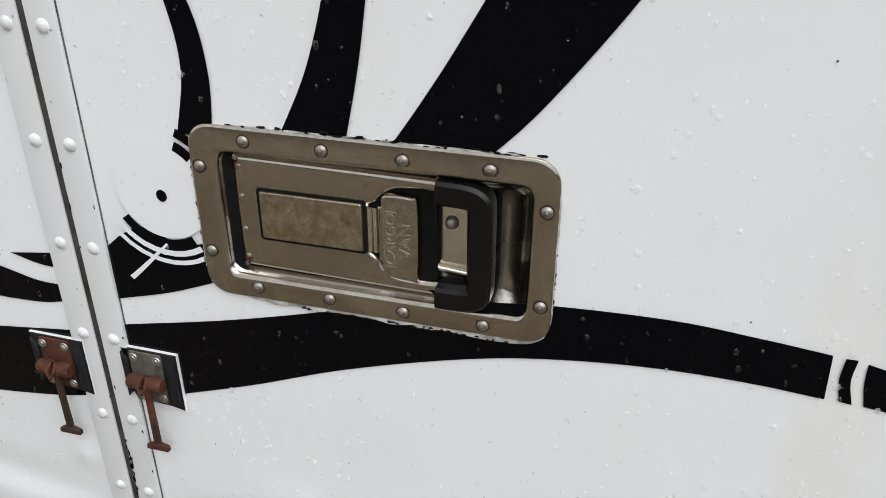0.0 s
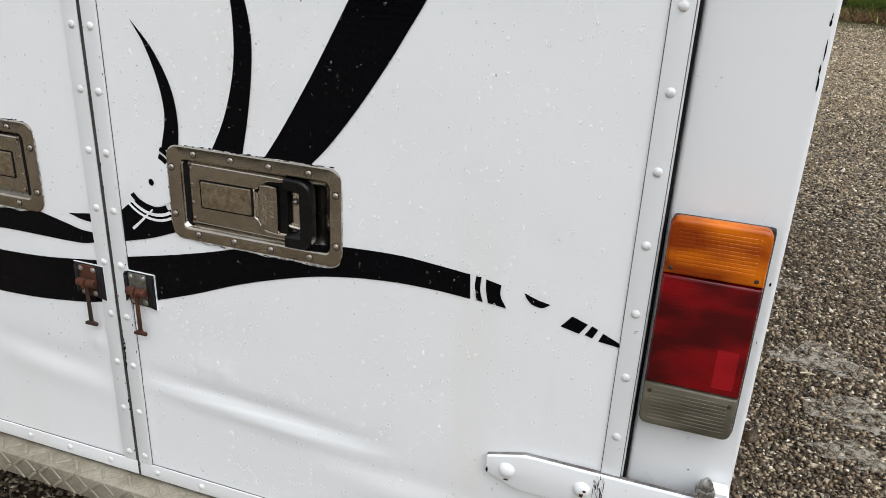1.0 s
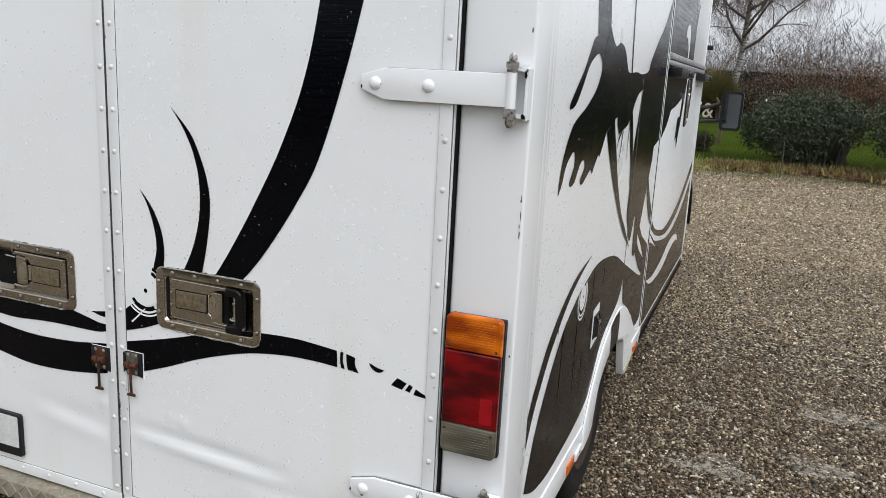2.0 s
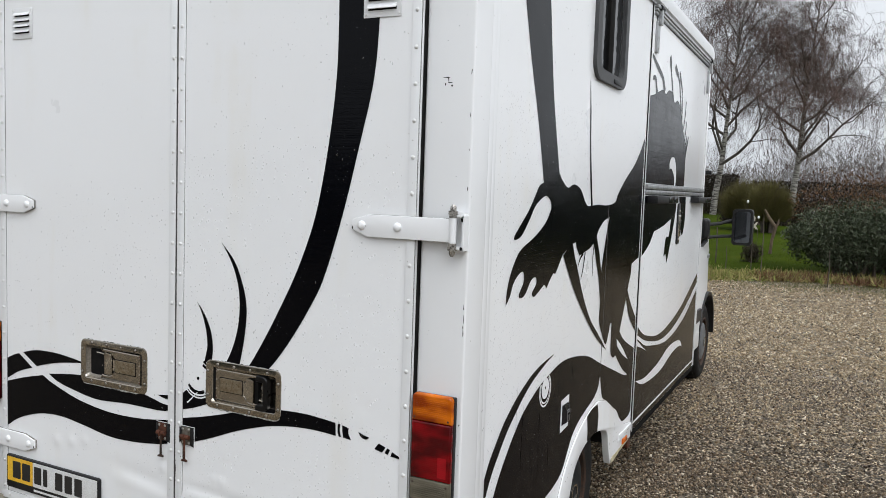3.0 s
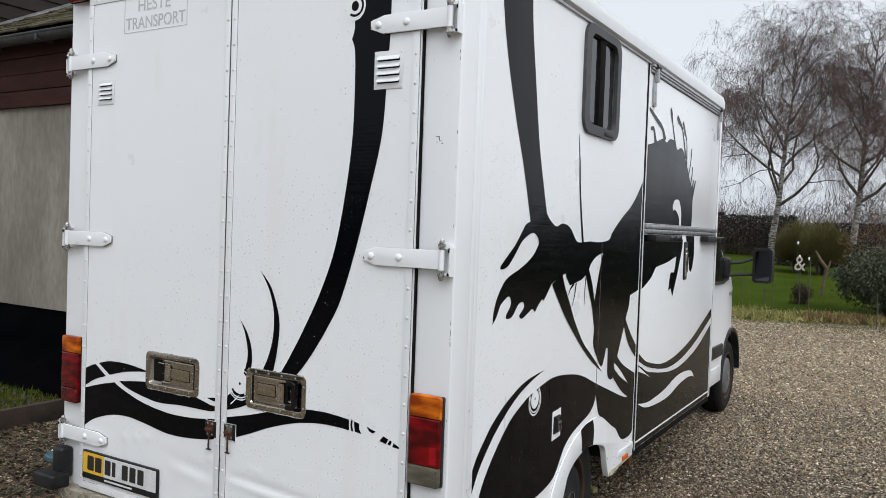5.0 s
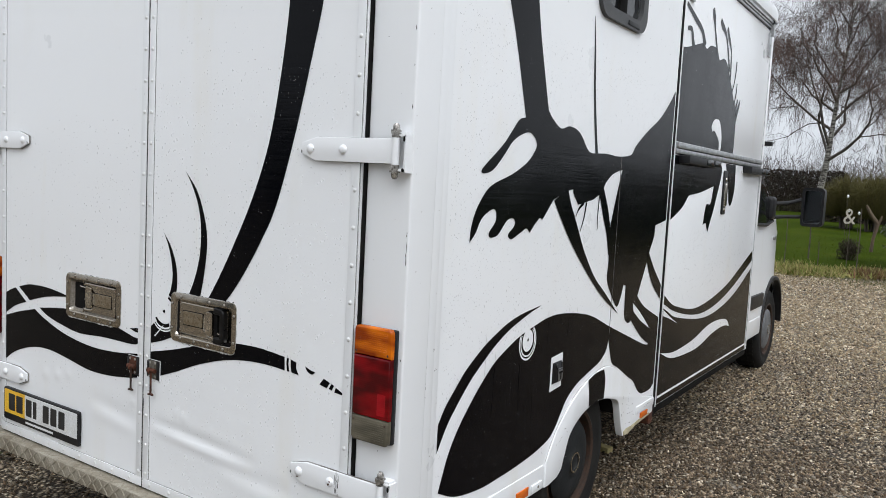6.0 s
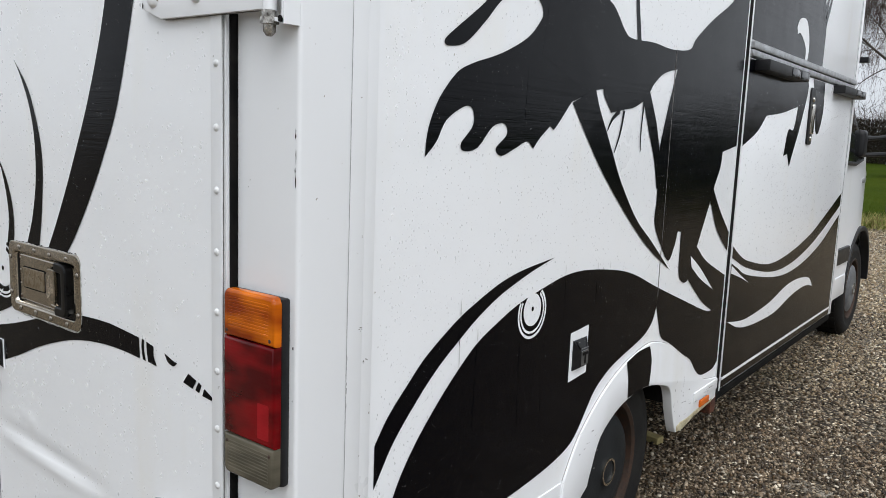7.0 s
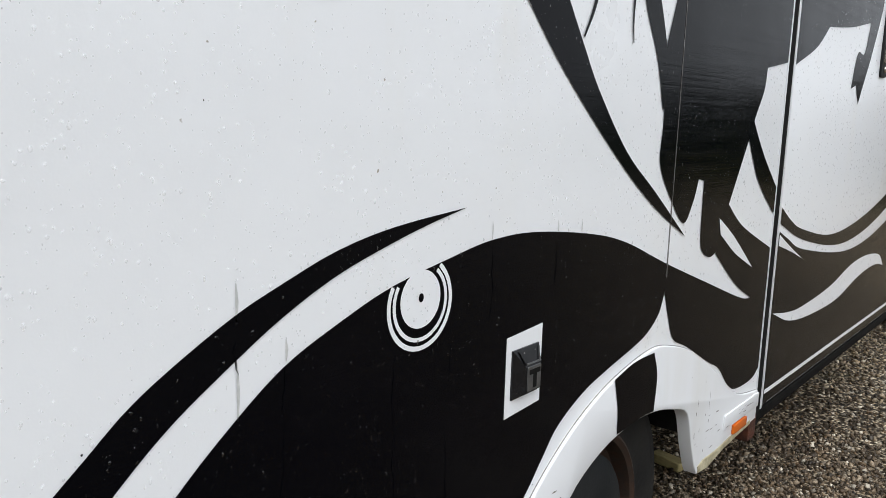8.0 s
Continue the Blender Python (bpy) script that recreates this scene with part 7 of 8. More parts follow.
bush("russet_shrub", 1.7, 17.4, 0.08, 1.6, 0.8, 2.25, 9000, 0.06, LEAVES_RUST, "loose russet-leaved shrub behind the evergreens", 8, 24, 0.8)
bush("russet_shrub", 4.2, 17.6, 0.08, 1.8, 0.8, 2.2, 5000, 0.07, LEAVES_RUST, "loose russet-leaved shrub behind the evergreens", 8, 20, 0.8)
bush("low_shrub", -0.9, 17.6, 0.10, 0.32, 0.28, 0.50, 3600, 0.034, LEAVES_BROWN, "small dark low shrub on the lawn", 5, 8)


def clipped_hedge(name, x0, x1, y0, y1, h, n, mat, label):
    """A clipped beech hedge in winter: upright stems and a broken skin of small leaves."""
    ob = thing(name, ((x0 + x1) / 2, (y0 + y1) / 2, 0.14), label, "hedge")
    bm = bmesh.new()
    for k in range(int((x1 - x0) * 9)):
        x, y = rng.uniform(x0, x1), rng.uniform(y0, y1)
        tube(bm, [(x, y, 0.1), (x + rng.normal(0, 0.08), y + rng.normal(0, 0.06), h * 0.5), (x + rng.normal(0, 0.16), y, h * rng.uniform(0.9, 1.03))], [0.03, 0.02, 0.005], 4, False)
    part("branchwork", bm, BARK, ob)
    p = np.stack([rng.uniform(x0, x1, n), rng.uniform(y0, y1, n), rng.uniform(0.15, h, n) ** 0.85 * h ** 0.15], 1)
    s = 0.092 * rng.uniform(0.6, 1.3, n)
    lv, lf = scattered(LEAF_V, LEAF_F, p, turns(rng, n, 1.5), np.stack([s * 0.6, s, s], 1))
    mesh_from("leaves", lv, lf, mat, ob)
    return ob


clipped_hedge("clipped_hedge", -14.0, -4.6, 46.3, 47.3, 2.98, 31000, LEAVES_BROWN, "clipped brown winter hedge across the garden")
clipped_hedge("clipped_hedge", -3.5, 0.6, 31.5, 32.3, 1.5, 9000, LEAVES_BROWN, "low dark winter hedge behind the shrubs")
clipped_hedge("clipped_hedge", -3.9, 9.6, 48.2, 49.2, 2.70, 26000, LEAVES_BROWN, "clipped brown winter hedge across the garden")

# ---- weeping birches ----


def birch_bark():
    m, n, l, b = nodes_of("birch_bark")
    band = add_noise(n, l, 9.0, 4, 0.7, (0.35, 0.35, 2.4))
    blot = add_noise(n, l, 1.6, 4, 0.7)
    c = ramp(n, l, band.outputs["Fac"], [(0.44, (0.045, 0.038, 0.034)), (0.50, (0.26, 0.245, 0.22)), (0.75, (0.42, 0.40, 0.365))])
    d = ramp(n, l, blot.outputs["Fac"], [(0.30, (0.35, 0.32, 0.30)), (0.45, (1, 1, 1))])
    l.new(mixed(n, l, 1.0, c.outputs[0], d.outputs[0], 'MULTIPLY'), b.inputs["Base Color"])
    b.inputs["Roughness"].default_value = 0.75
    bumped(n, l, b, band.outputs["Fac"], 0.5, 0.02)
    return m


BIRCH = birch_bark()
LIMB = surface("dark_limb_bark", (0.060, 0.048, 0.042), (0.15, 0.13, 0.115), 4, 0.85, 0, 0.4, 30)
TWIG = surface("russet_birch_twigs", (0.060, 0.034, 0.026), (0.098, 0.060, 0.047), 1.2, 0.85, 0, 0.0, 10)


def strands(name, roots, dirs, lengths, width, mat, parent, droop=1.0, segs=4):
    """Thin hanging twigs: three-sided tapering threads that bend over and weep."""
    n = len(roots)
    t = np.linspace(0, 1, segs + 1)
    pts = roots[:, None, :] + dirs[:, None, :] * (lengths[:, None] * (t - 0.35 * t ** 2)[None])[..., None]
    pts[..., 2] -= droop * lengths[:, None] * (t ** 1.7)[None]
    pts[..., :2] += rng.normal(0, 0.045, (n, segs + 1, 2)) * (t[None, :, None] * lengths[:, None, None])
    w = width * (1 - 0.75 * t)
    ang = np.array([0, 2.094, 4.189])
    off = np.stack([np.cos(ang), np.sin(ang), np.zeros(3)], 1)
    v = pts[:, :, None, :] + off[None, None] * w[None, :, None, None]
    v = v.reshape(-1, 3)
    f = []
    for s in range(segs):
        for k in range(3):
            a, b = s * 3 + k, s * 3 + (k + 1) % 3
            f.append([a, b, b + 3, a + 3])
    f = np.array(f)
    f = (f[None] + (np.arange(n) * 3 * (segs + 1))[:, None, None]).reshape(-1, 4)
    return mesh_from(name, v, f, mat, parent)


OLIVE_TWIG = by_island("olive_twigs", [(0.070, 0.066, 0.018), (0.105, 0.098, 0.026), (0.14, 0.12, 0.04), (0.055, 0.040, 0.022)], 0.7, 0.3, 0.0)


def twiggy_shrub(cx, cy, z0, r, h, n):
    """A rounded willow-like shrub: hundreds of fine upright twigs that fan from a short stool."""
    ob = thing("olive_shrub", (cx, cy, z0), "rounded olive-green twiggy shrub on the lawn", "bush")
    a, q = rng.uniform(0, 2 * math.pi, n), rng.random(n) ** 0.5
    k = rng.random(n)
    roots = np.stack([cx + 0.75 * r * q * np.cos(a), cy + 0.75 * r * q * np.sin(a), z0 + h * (0.20 + 0.54 * k * (1 - 0.55 * q ** 2))], 1)
    dirs = np.stack([0.75 * q * np.cos(a), 0.75 * q * np.sin(a), 0.55 + 0.5 * rng.random(n)], 1) + rng.normal(0, 0.22, (n, 3))
    dirs /= np.linalg.norm(dirs, axis=1)[:, None]
    strands("crown", roots, dirs, h * (0.20 + 0.26 * rng.random(n)), 0.0065, OLIVE_TWIG, ob, 0.08, 3)
    bm = bmesh.new()
    for _ in range(26):
        t = rng.uniform(0, 2 * math.pi)
        e = Vector((cx + 0.6 * r * math.cos(t), cy + 0.6 * r * math.sin(t), z0 + h * rng.uniform(0.4, 0.7)))
        tube(bm, [(cx + 0.2 * r * math.cos(t), cy + 0.2 * r * math.sin(t), z0 - 0.05), Vector((cx, cy, z0)).lerp(e, 0.5) + Vector((0, 0, 0.2)), e], [0.03, 0.02, 0.008], 5, False)
    part("branchwork", bm, BARK, ob)


twiggy_shrub(-2.25, 28.4, 0.45, 0.85, 2.15, 6500)
twiggy_shrub(-1.4, 27.6, 0.42, 0.80, 2.15, 6000)


def weeping_birch(x, y, z, h, fork, spread, lean, seed, twigs, label):
    """Trunk that forks low into steep limbs; the outer twigs hang in long veils."""
    r = np.random.default_rng(seed)
    ob = thing("birch_tree", (x, y, z), label, "tree", "birches")
    trunk = bmesh.new()
    top = Vector((x + lean, y, z + h))
    core = [Vector((x, y, z - 0.1)), Vector((x + lean * 0.10, y, z + fork * 0.5)), Vector((x + lean * 0.28, y, z + fork)), Vector((x + lean * 0.45, y + 0.2, z + fork + (h - fork) * 0.35)), Vector((x + lean * 0.75, y, z + fork + (h - fork) * 0.7)), top]
    rad = [0.0150 * h, 0.0135 * h, 0.0115 * h, 0.0075 * h, 0.004 * h, 0.001 * h]
    tube(trunk, core[:3], rad[:3], 12)
    part("trunk", trunk, BIRCH, ob)
    stem = bmesh.new()
    tube(stem, core[2:], rad[2:], 8)
    part("limb", stem, BIRCH, ob)
    tips = []

    def grow(bm, p, d, length, rr, level):
        pts, rs = [p], [rr]
        q, dd = p.copy(), d.copy()
        steps = 5 if level < 2 else 3
        for k in range(steps):
            sag = 0.16 if level == 0 else (-0.02 if level == 1 else -0.16)
            dd = (dd + Vector((r.normal(0, 0.24), r.normal(0, 0.24), sag + r.normal(0, 0.15)))).normalized()
            q = q + dd * (length / steps)
            pts.append(q.copy())
            rs.append(rr * (1 - 0.85 * (k + 1) / steps) + 0.003)
            if level < 3 and k > 0:
                for _ in range(2):
                    if r.random() < (1.0 if level < 2 else 0.42):
                        sd = (dd * 0.7 + Vector((r.normal(0, 0.6), r.normal(0, 0.6), r.normal(0.05, 0.35)))).normalized()
                        grow(bm, q.copy(), sd, length * r.uniform(0.38, 0.6), max(0.005, rs[-1] * 0.55), level + 1)
            tips.append((q.copy(), dd.copy(), level))
        tube(bm, pts, rs, 6 if level < 1 else (4 if level < 2 else 3), False)

    n0 = 19
    for k in range(n0):
        t = (k / n0) ** 1.15
        base = core[2].lerp(core[3], min(1, t / 0.35)) if t < 0.35 else core[3].lerp(core[4], min(1, (t - 0.35) / 0.4)) if t < 0.75 else core[4].lerp(top, (t - 0.75) / 0.3)
        a = k * 2.4 + r.uniform(-0.4, 0.4)
        d = Vector((math.cos(a), 0.8 * math.sin(a), 0.62 + 0.55 * t)).normalized()
        bm = bmesh.new()
        grow(bm, base, d, spread * (1.15 - 0.75 * t) * r.uniform(0.85, 1.15), 0.0072 * h * (1 - 0.7 * t), 0)
        part("limb", bm, LIMB, ob)
    tp = np.array([t[0][:] for t in tips if t[2] >= 1])
    td = np.array([t[1][:] for t in tips if t[2] >= 1])
    wt = np.exp(-((tp[:, 2] - (z + 0.54 * h)) / (0.42 * h)) ** 2) * (0.35 + np.hypot(tp[:, 0] - x - 0.5 * lean, tp[:, 1] - y) / spread)
    pick = r.choice(len(tp), twigs, p=wt / wt.sum())
    roots = tp[pick] + r.normal(0, 0.10, (twigs, 3))
    dirs = td[pick] * 0.6 + r.normal(0, 0.45, (twigs, 3))
    dirs /= np.linalg.norm(dirs, axis=1)[:, None]
    strands("crown", roots, dirs, (0.22 + 1.15 * r.random(twigs) ** 1.6) * h / 13, 0.0062, TWIG, ob, 0.75, 3)
    return ob


weeping_birch(-5.7, 45.0, 0.2, 13.0, 3.3, 5.4, 1.2, 3, 29000, "tall weeping birch with bare russet twigs and white bark")
weeping_birch(-1.75, 47.0, 0.2, 13.6, 3.6, 3.9, 0.9, 8, 11500, "tall weeping birch with bare russet twigs and white bark")


def far_trees(name, n, x0, x1, y0, y1, h0, h1, mat, label, width=0.03):
    """Bare far wood: leaning stems with a mist of short forking twigs round their upper parts."""
    m = n // 14
    sx, sy = rng.uniform(x0, x1, m), rng.uniform(y0, y1, m)
    tall = (h0 + (h1 - h0) * rng.random(m) ** 1.3) * (0.8 + 0.25 * np.sin(sx * 0.21 + 1.0) * np.sin(sx * 0.083 + 2))
    own = rng.integers(0, m, n - m)
    up = rng.uniform(0.25, 0.95, n - m)
    reach = (0.08 + 0.22 * up) * tall[own]
    root = np.stack([sx[own] + rng.normal(0, 0.55, n - m) * reach, sy[own] + rng.normal(0, 0.5, n - m) * reach, 0.3 + up * tall[own]], 1)
    way = np.stack([rng.normal(0, 0.8, n - m), rng.normal(0, 0.5, n - m), rng.uniform(0.2, 1.1, n - m)], 1)
    roots = np.concatenate([np.stack([sx, sy, np.full(m, 0.2)], 1), root])
    dirs = np.concatenate([np.stack([rng.normal(0, 0.12, m), rng.normal(0, 0.1, m), np.ones(m)], 1), way])
    dirs /= np.linalg.norm(dirs, axis=1)[:, None]
    long = np.concatenate([tall * 1.25, tall[own] * rng.uniform(0.10, 0.32, n - m)])
    ob = strands(name, roots, dirs, long, width, mat, None, 0.05, 3)
    return tagged(ob, label, "trees", "", "stuff")


# Wood colour greyed to paint in the haze of distance.
HAZE = surface("hazed_bare_wood", (0.085, 0.074, 0.070), (0.12, 0.106, 0.102), 0.3, 0.9, 0, 0.0, 4)
far_trees("far_thicket", 19000, -46, 26, 70, 95, 4.0, 9.0, HAZE, "distant bare brown-grey woodland, haze put into its colour", 0.034)
THICKET = surface("bare_brush", (0.095, 0.075, 0.065), (0.15, 0.125, 0.11), 0.5, 0.9, 0, 0.0, 6)
far_trees("bare_thicket", 16000, -15, 11, 49, 58, 2.4, 6.4, THICKET, "bare brown thicket behind the hedges", 0.013)

# ---- fence posts, sign and small garden things ----
STAKE = surface("weathered_stake", (0.06, 0.05, 0.04), (0.12, 0.10, 0.08), 8, 0.8, 0.2, 0.3, 60)
for x, y, h, r in ((-1.85, 15.6, 1.05, 0.009), (-1.20, 15.4, 0.62, 0.009), (-0.50, 15.3, 1.30, 0.010), (-1.62, 17.0, 0.95, 0.016), (0.75, 14.6, 0.7, 0.009)):
    bm = bmesh.new()
    tube(bm, [(x, y, 0.0), (x + 0.01, y, h * 0.6), (x - 0.005, y, h)], [r, r, r * 0.8], 6)
    if r > 0.018:
        tube(bm, [(x, y, h), (x + 0.05, y, h + 0.06), (x + 0.09, y, h - 0.02)], [r * 0.6, r * 0.6, r * 0.5], 6)
    tagged(part("fence_stake", bm, STAKE), "thin weathered stake at the lawn's edge", "stake", "stakes along the lawn")
CREAM = surface("cream_enamel", (0.50, 0.47, 0.40), (0.40, 0.37, 0.30), 12, 0.5, 0, 0.1, 90)
amp = thing("ampersand_sign", (-0.76, 16.0, 0.12), "white ampersand ornament on a dark stick in the garden", "ornament")
bm = lettering("&", 0.215, 0.30, 0.008, 0.0)
for vert in bm.verts:
    vert.co += Vector((-0.88, 16.0, 0.98))
part("ampersand", bm, CREAM, amp, "", False)
bm = bmesh.new()
tube(bm, [(-0.76, 16.03, 0.1), (-0.76, 16.03, 1.05)], 0.008, 6)
part("stick", bm, STAKE, amp)
TAN_BARK = surface("tan_bark", (0.13, 0.09, 0.055), (0.07, 0.05, 0.035), 5, 0.85, 0, 0.5, 40)
stump = thing("pollard_tree", (-0.70, 20.0, 0.12), "leaning bare pollard trunk in the garden", "tree")
bm = bmesh.new()
tube(bm, [(-0.70, 20.0, 0.1), (-0.67, 20.0, 0.55), (-0.60, 20.0, 0.92), (-0.76, 20.0, 1.14), (-0.88, 20.0, 1.36)], [0.045, 0.036, 0.050, 0.042, 0.026], 8)
tube(bm, [(-0.60, 20.0, 0.90), (-0.54, 20.0, 1.02), (-0.53, 20.0, 1.12)], [0.036, 0.028, 0.016], 7)
part("trunk", bm, TAN_BARK, stump)
for x, y, z in ((-1.3, 20.0, 1.55), (-1.25, 20.0, 1.2), (-1.02, 20.0, 1.15), (0.3, 19.0, 1.35)):
    orn = thing("garden_ornament", (x, y, z), "small white ornament on a thin stick in the garden", "ornament", "garden ornaments")
    bm = bmesh.new()
    bmesh.ops.create_icosphere(bm, subdivisions=2, radius=0.034, matrix=Matrix.Translation((x, y, z)) @ Matrix.Diagonal((0.8, 0.8, 1.3, 1)))
    part("body", bm, VINYL_WHITE, orn)
    bm = bmesh.new()
    tube(bm, [(x, y, 0.05), (x, y, z - 0.03)], 0.005, 5)
    part("stick", bm, STAKE, orn)

# tall unseen screen, added behind and beside the camera to darken reflections
SCREEN = surface("dark_reflection_screen", (0.020, 0.026, 0.014), (0.045, 0.05, 0.03), 0.8, 0.9, 0, 0.6, 6, dist=0.2)
for pts in (((13.0, -16.0), (13.5, 12.0)), ((-18.0, -15.0), (13.0, -16.0))):
    bm = bmesh.new()
    rows = []
    for k in range(61):
        t = k / 60
        x = pts[0][0] + (pts[1][0] - pts[0][0]) * t + 0.5 * math.sin(k * 1.7)
        y = pts[0][1] + (pts[1][1] - pts[0][1]) * t + 0.5 * math.sin(k * 2.3)
        top = 3.0 + 0.6 * math.sin(k * 0.7) + 0.4 * math.sin(k * 1.9)
        rows.append([bm.verts.new((x, y, 0)), bm.verts.new((x * 1.02, y * 1.02, top * 0.6)), bm.verts.new((x * 1.06, y * 1.06, top))])
    for k in range(60):
        for q in range(2):
            bm.faces.new((rows[k][q], rows[k + 1][q], rows[k + 1][q + 1], rows[k][q + 1]))
    tagged(part("backdrop", bm, SCREEN), "unseen dark screen added to darken reflections in the paint", "backdrop", "", "structure")

# ---- the house beyond the truck ----
HY = 2.4
RENDER_WALL = surface("stained_render", (0.27, 0.245, 0.20), (0.17, 0.155, 0.125), 1.6, 0.9, 0, 0.5, 22, 0, None, (1, 1, 0.35))
TAR = surface("black_tarred_plinth", (0.0012, 0.0014, 0.0018), (0.0025, 0.0025, 0.003), 3, 0.8, 0, 0.3, 40, spec=0.0)
BOARD = surface("red_brown_boards", (0.050, 0.018, 0.013), (0.028, 0.012, 0.009), 3, 0.75, 0, 0.35, 40, 0, None, (0.2, 1, 1), 0.18, spec=0.2)
BOARD_DARK = surface("dark_brown_boards", (0.020, 0.015, 0.013), (0.034, 0.027, 0.023), 3, 0.75, 0, 0.35, 40, 0, None, (1, 0.2, 1), 0.2, spec=0.2)
MOSS_ROOF = by_island("mossy_shingles", [(0.06, 0.055, 0.045), (0.10, 0.09, 0.07), (0.075, 0.085, 0.035), (0.05, 0.05, 0.048), (0.12, 0.11, 0.09)], 0.9, 0.3, 0.5, 60)
GUTTER = surface("grey_zinc_gutter", (0.05, 0.053, 0.056), (0.085, 0.085, 0.088), 5, 0.5, 0.5, 0.2, 40)
LEAD = surface("lead_flashing", (0.17, 0.172, 0.175), (0.09, 0.09, 0.092), 4, 0.55, 0.4, 0.2, 40)
PANE = surface("house_window_glass", (0.25, 0.27, 0.29), (0.32, 0.34, 0.36), 1.0, 0.05, 0, 0.0, 20)

house = thing("house", (-8.0, 4.6, 0), "low rendered house with tarred plinth, brown boards and mossy roof", "house")
HX0, HX1 = -14.0, -3.6
bm = bmesh.new()
box(bm, (HX0, HY, 0.0), (HX1, HY + 0.3, 2.95), 0.01, 1)
part("wall", bm, RENDER_WALL, house, "stained beige rendered wall")
bm = bmesh.new()
box(bm, (HX0, HY - 0.04, -0.02), (HX1 + 0.02, HY + 0.28, 0.68), 0.012, 2)
bm2 = [(HY - 0.045, 0.66), (1.62, 0.10), (1.55, 0.0), (HY - 0.045, 0.0)]
for p in ((HX0, HX1 - 0.4),):
    ends = [[bm.verts.new((x, y, z)) for y, z in bm2] for x in p]
    for k in range(4):
        bm.faces.new((ends[0][k], ends[0][(k + 1) % 4], ends[1][(k + 1) % 4], ends[1][k]))
    bm.faces.new(ends[0])
    bm.faces.new(ends[1])
part("plinth", bm, TAR, house, "black tarred plinth with a sloping foot")
for k in range(4):
    bm = bmesh.new()
    box(bm, (HX0, HY - 0.045 - 0.006 * (k % 2), 2.69 + k * 0.165), (HX1, HY - 0.002, 2.85 + k * 0.165), 0.006, 2)
    part("board", bm, BOARD, house)
bm = bmesh.new()
n = 14
for x0, x1 in ((HX0, HX1 + 0.1),):
    prof = [(HY - 0.22 + 0.075 * math.cos(t), 3.33 + 0.075 * math.sin(t)) for t in np.linspace(math.pi, 2 * math.pi, n)]
    rows = [[bm.verts.new((x, y, z)) for y, z in prof] for x in (x0, x1)]
    for k in range(n - 1):
        bm.faces.new((rows[0][k], rows[0][k + 1], rows[1][k + 1], rows[1][k]))
tube(bm, [(HX0, HY - 0.295, 3.33), (HX1 + 0.1, HY - 0.295, 3.33)], 0.012, 6)
for k in range(12):
    x = HX0 + 0.5 + k * 0.85
    box(bm, (x, HY - 0.30, 3.25), (x + 0.03, HY - 0.12, 3.34), 0.004, 1)
part("gutter", bm, GUTTER, house, "grey zinc gutter")
bm = bmesh.new()
box(bm, (HX1 - 1.55, HY - 0.16, 2.6), (HX1 - 1.47, HY - 0.08, 3.27), 0.02, 2)
part("downpipe", bm, GUTTER, house)
# lean-to roof of overlapping shingles that dies into the boarded gable of the taller part
roof_pitch = radians(27.5)
WX = -7.7
RY, RZ = HY - 0.24, 3.36
bm = bmesh.new()
box(bm, (HX0, 0, -0.05), (HX1 + 0.15, 3.4, 0.0), 0.0, 1, Matrix.Translation((0, RY, RZ)) @ Matrix.Rotation(roof_pitch, 4, 'X'))
roof = part("roof", bm, BOARD_DARK, house, "mossy shingled lean-to roof")
bm = bmesh.new()
box(bm, (-0.085, 0.0, 0.0), (0.085, 0.34, 0.022), 0.005, 1)
sh = bpy.data.meshes.new("shingle")
bm.to_mesh(sh)
bm.free()
SH_MAT = surface("weathered_shingle", (0.060, 0.046, 0.034), (0.060, 0.060, 0.022), 9, 0.9, 0, 0.6, 50, 0, None, (1, 1, 1), 0.5, spec=0.2)
sh.materials.append(SH_MAT)
for row in range(14):
    for col in range(18):
        ob = link_mesh("shingle", sh, roof)
        x = WX + 0.12 + col * 0.18 + (row % 2) * 0.09
        ob.matrix_basis = Matrix.Translation((x, RY - 0.02, RZ + 0.01)) @ Matrix.Rotation(roof_pitch, 4, 'X') @ pose(random.uniform(-0.012, 0.012), row * 0.165 + random.uniform(-0.02, 0.02), 0.004 + random.uniform(0, 0.010), -4 + random.uniform(-2, 2), random.uniform(-3, 3), random.uniform(-3, 3))
FL = lambda y: RZ + math.tan(roof_pitch) * (y - RY)
bm = bmesh.new()
tube(bm, [(WX + 0.07, RY - 0.05, FL(RY - 0.05) - 0.01), (WX + 0.07, RY + 2.8, FL(RY + 2.8) - 0.01)], 0.08, 10)
part("flashing", bm, LEAD, house, "grey lead flashing roll along the rake")
bm = bmesh.new()
box(bm, (HX0, HY - 0.3, 3.15), (WX, 9.0, 7.5), 0.01, 1)
part("upper_wall", bm, BOARD_DARK, house, "dark weatherboarded gable of the taller part")
for k in range(24):
    bm = bmesh.new()
    box(bm, (-0.012, HY - 0.3, 0.0), (0.014, 9.0, 0.19), 0.004, 1, Matrix.Translation((WX + 0.014, 0, 3.50 + k * 0.165)) @ Matrix.Rotation(radians(-6), 4, 'Y'))
    part("weatherboard", bm, BOARD_DARK, house)
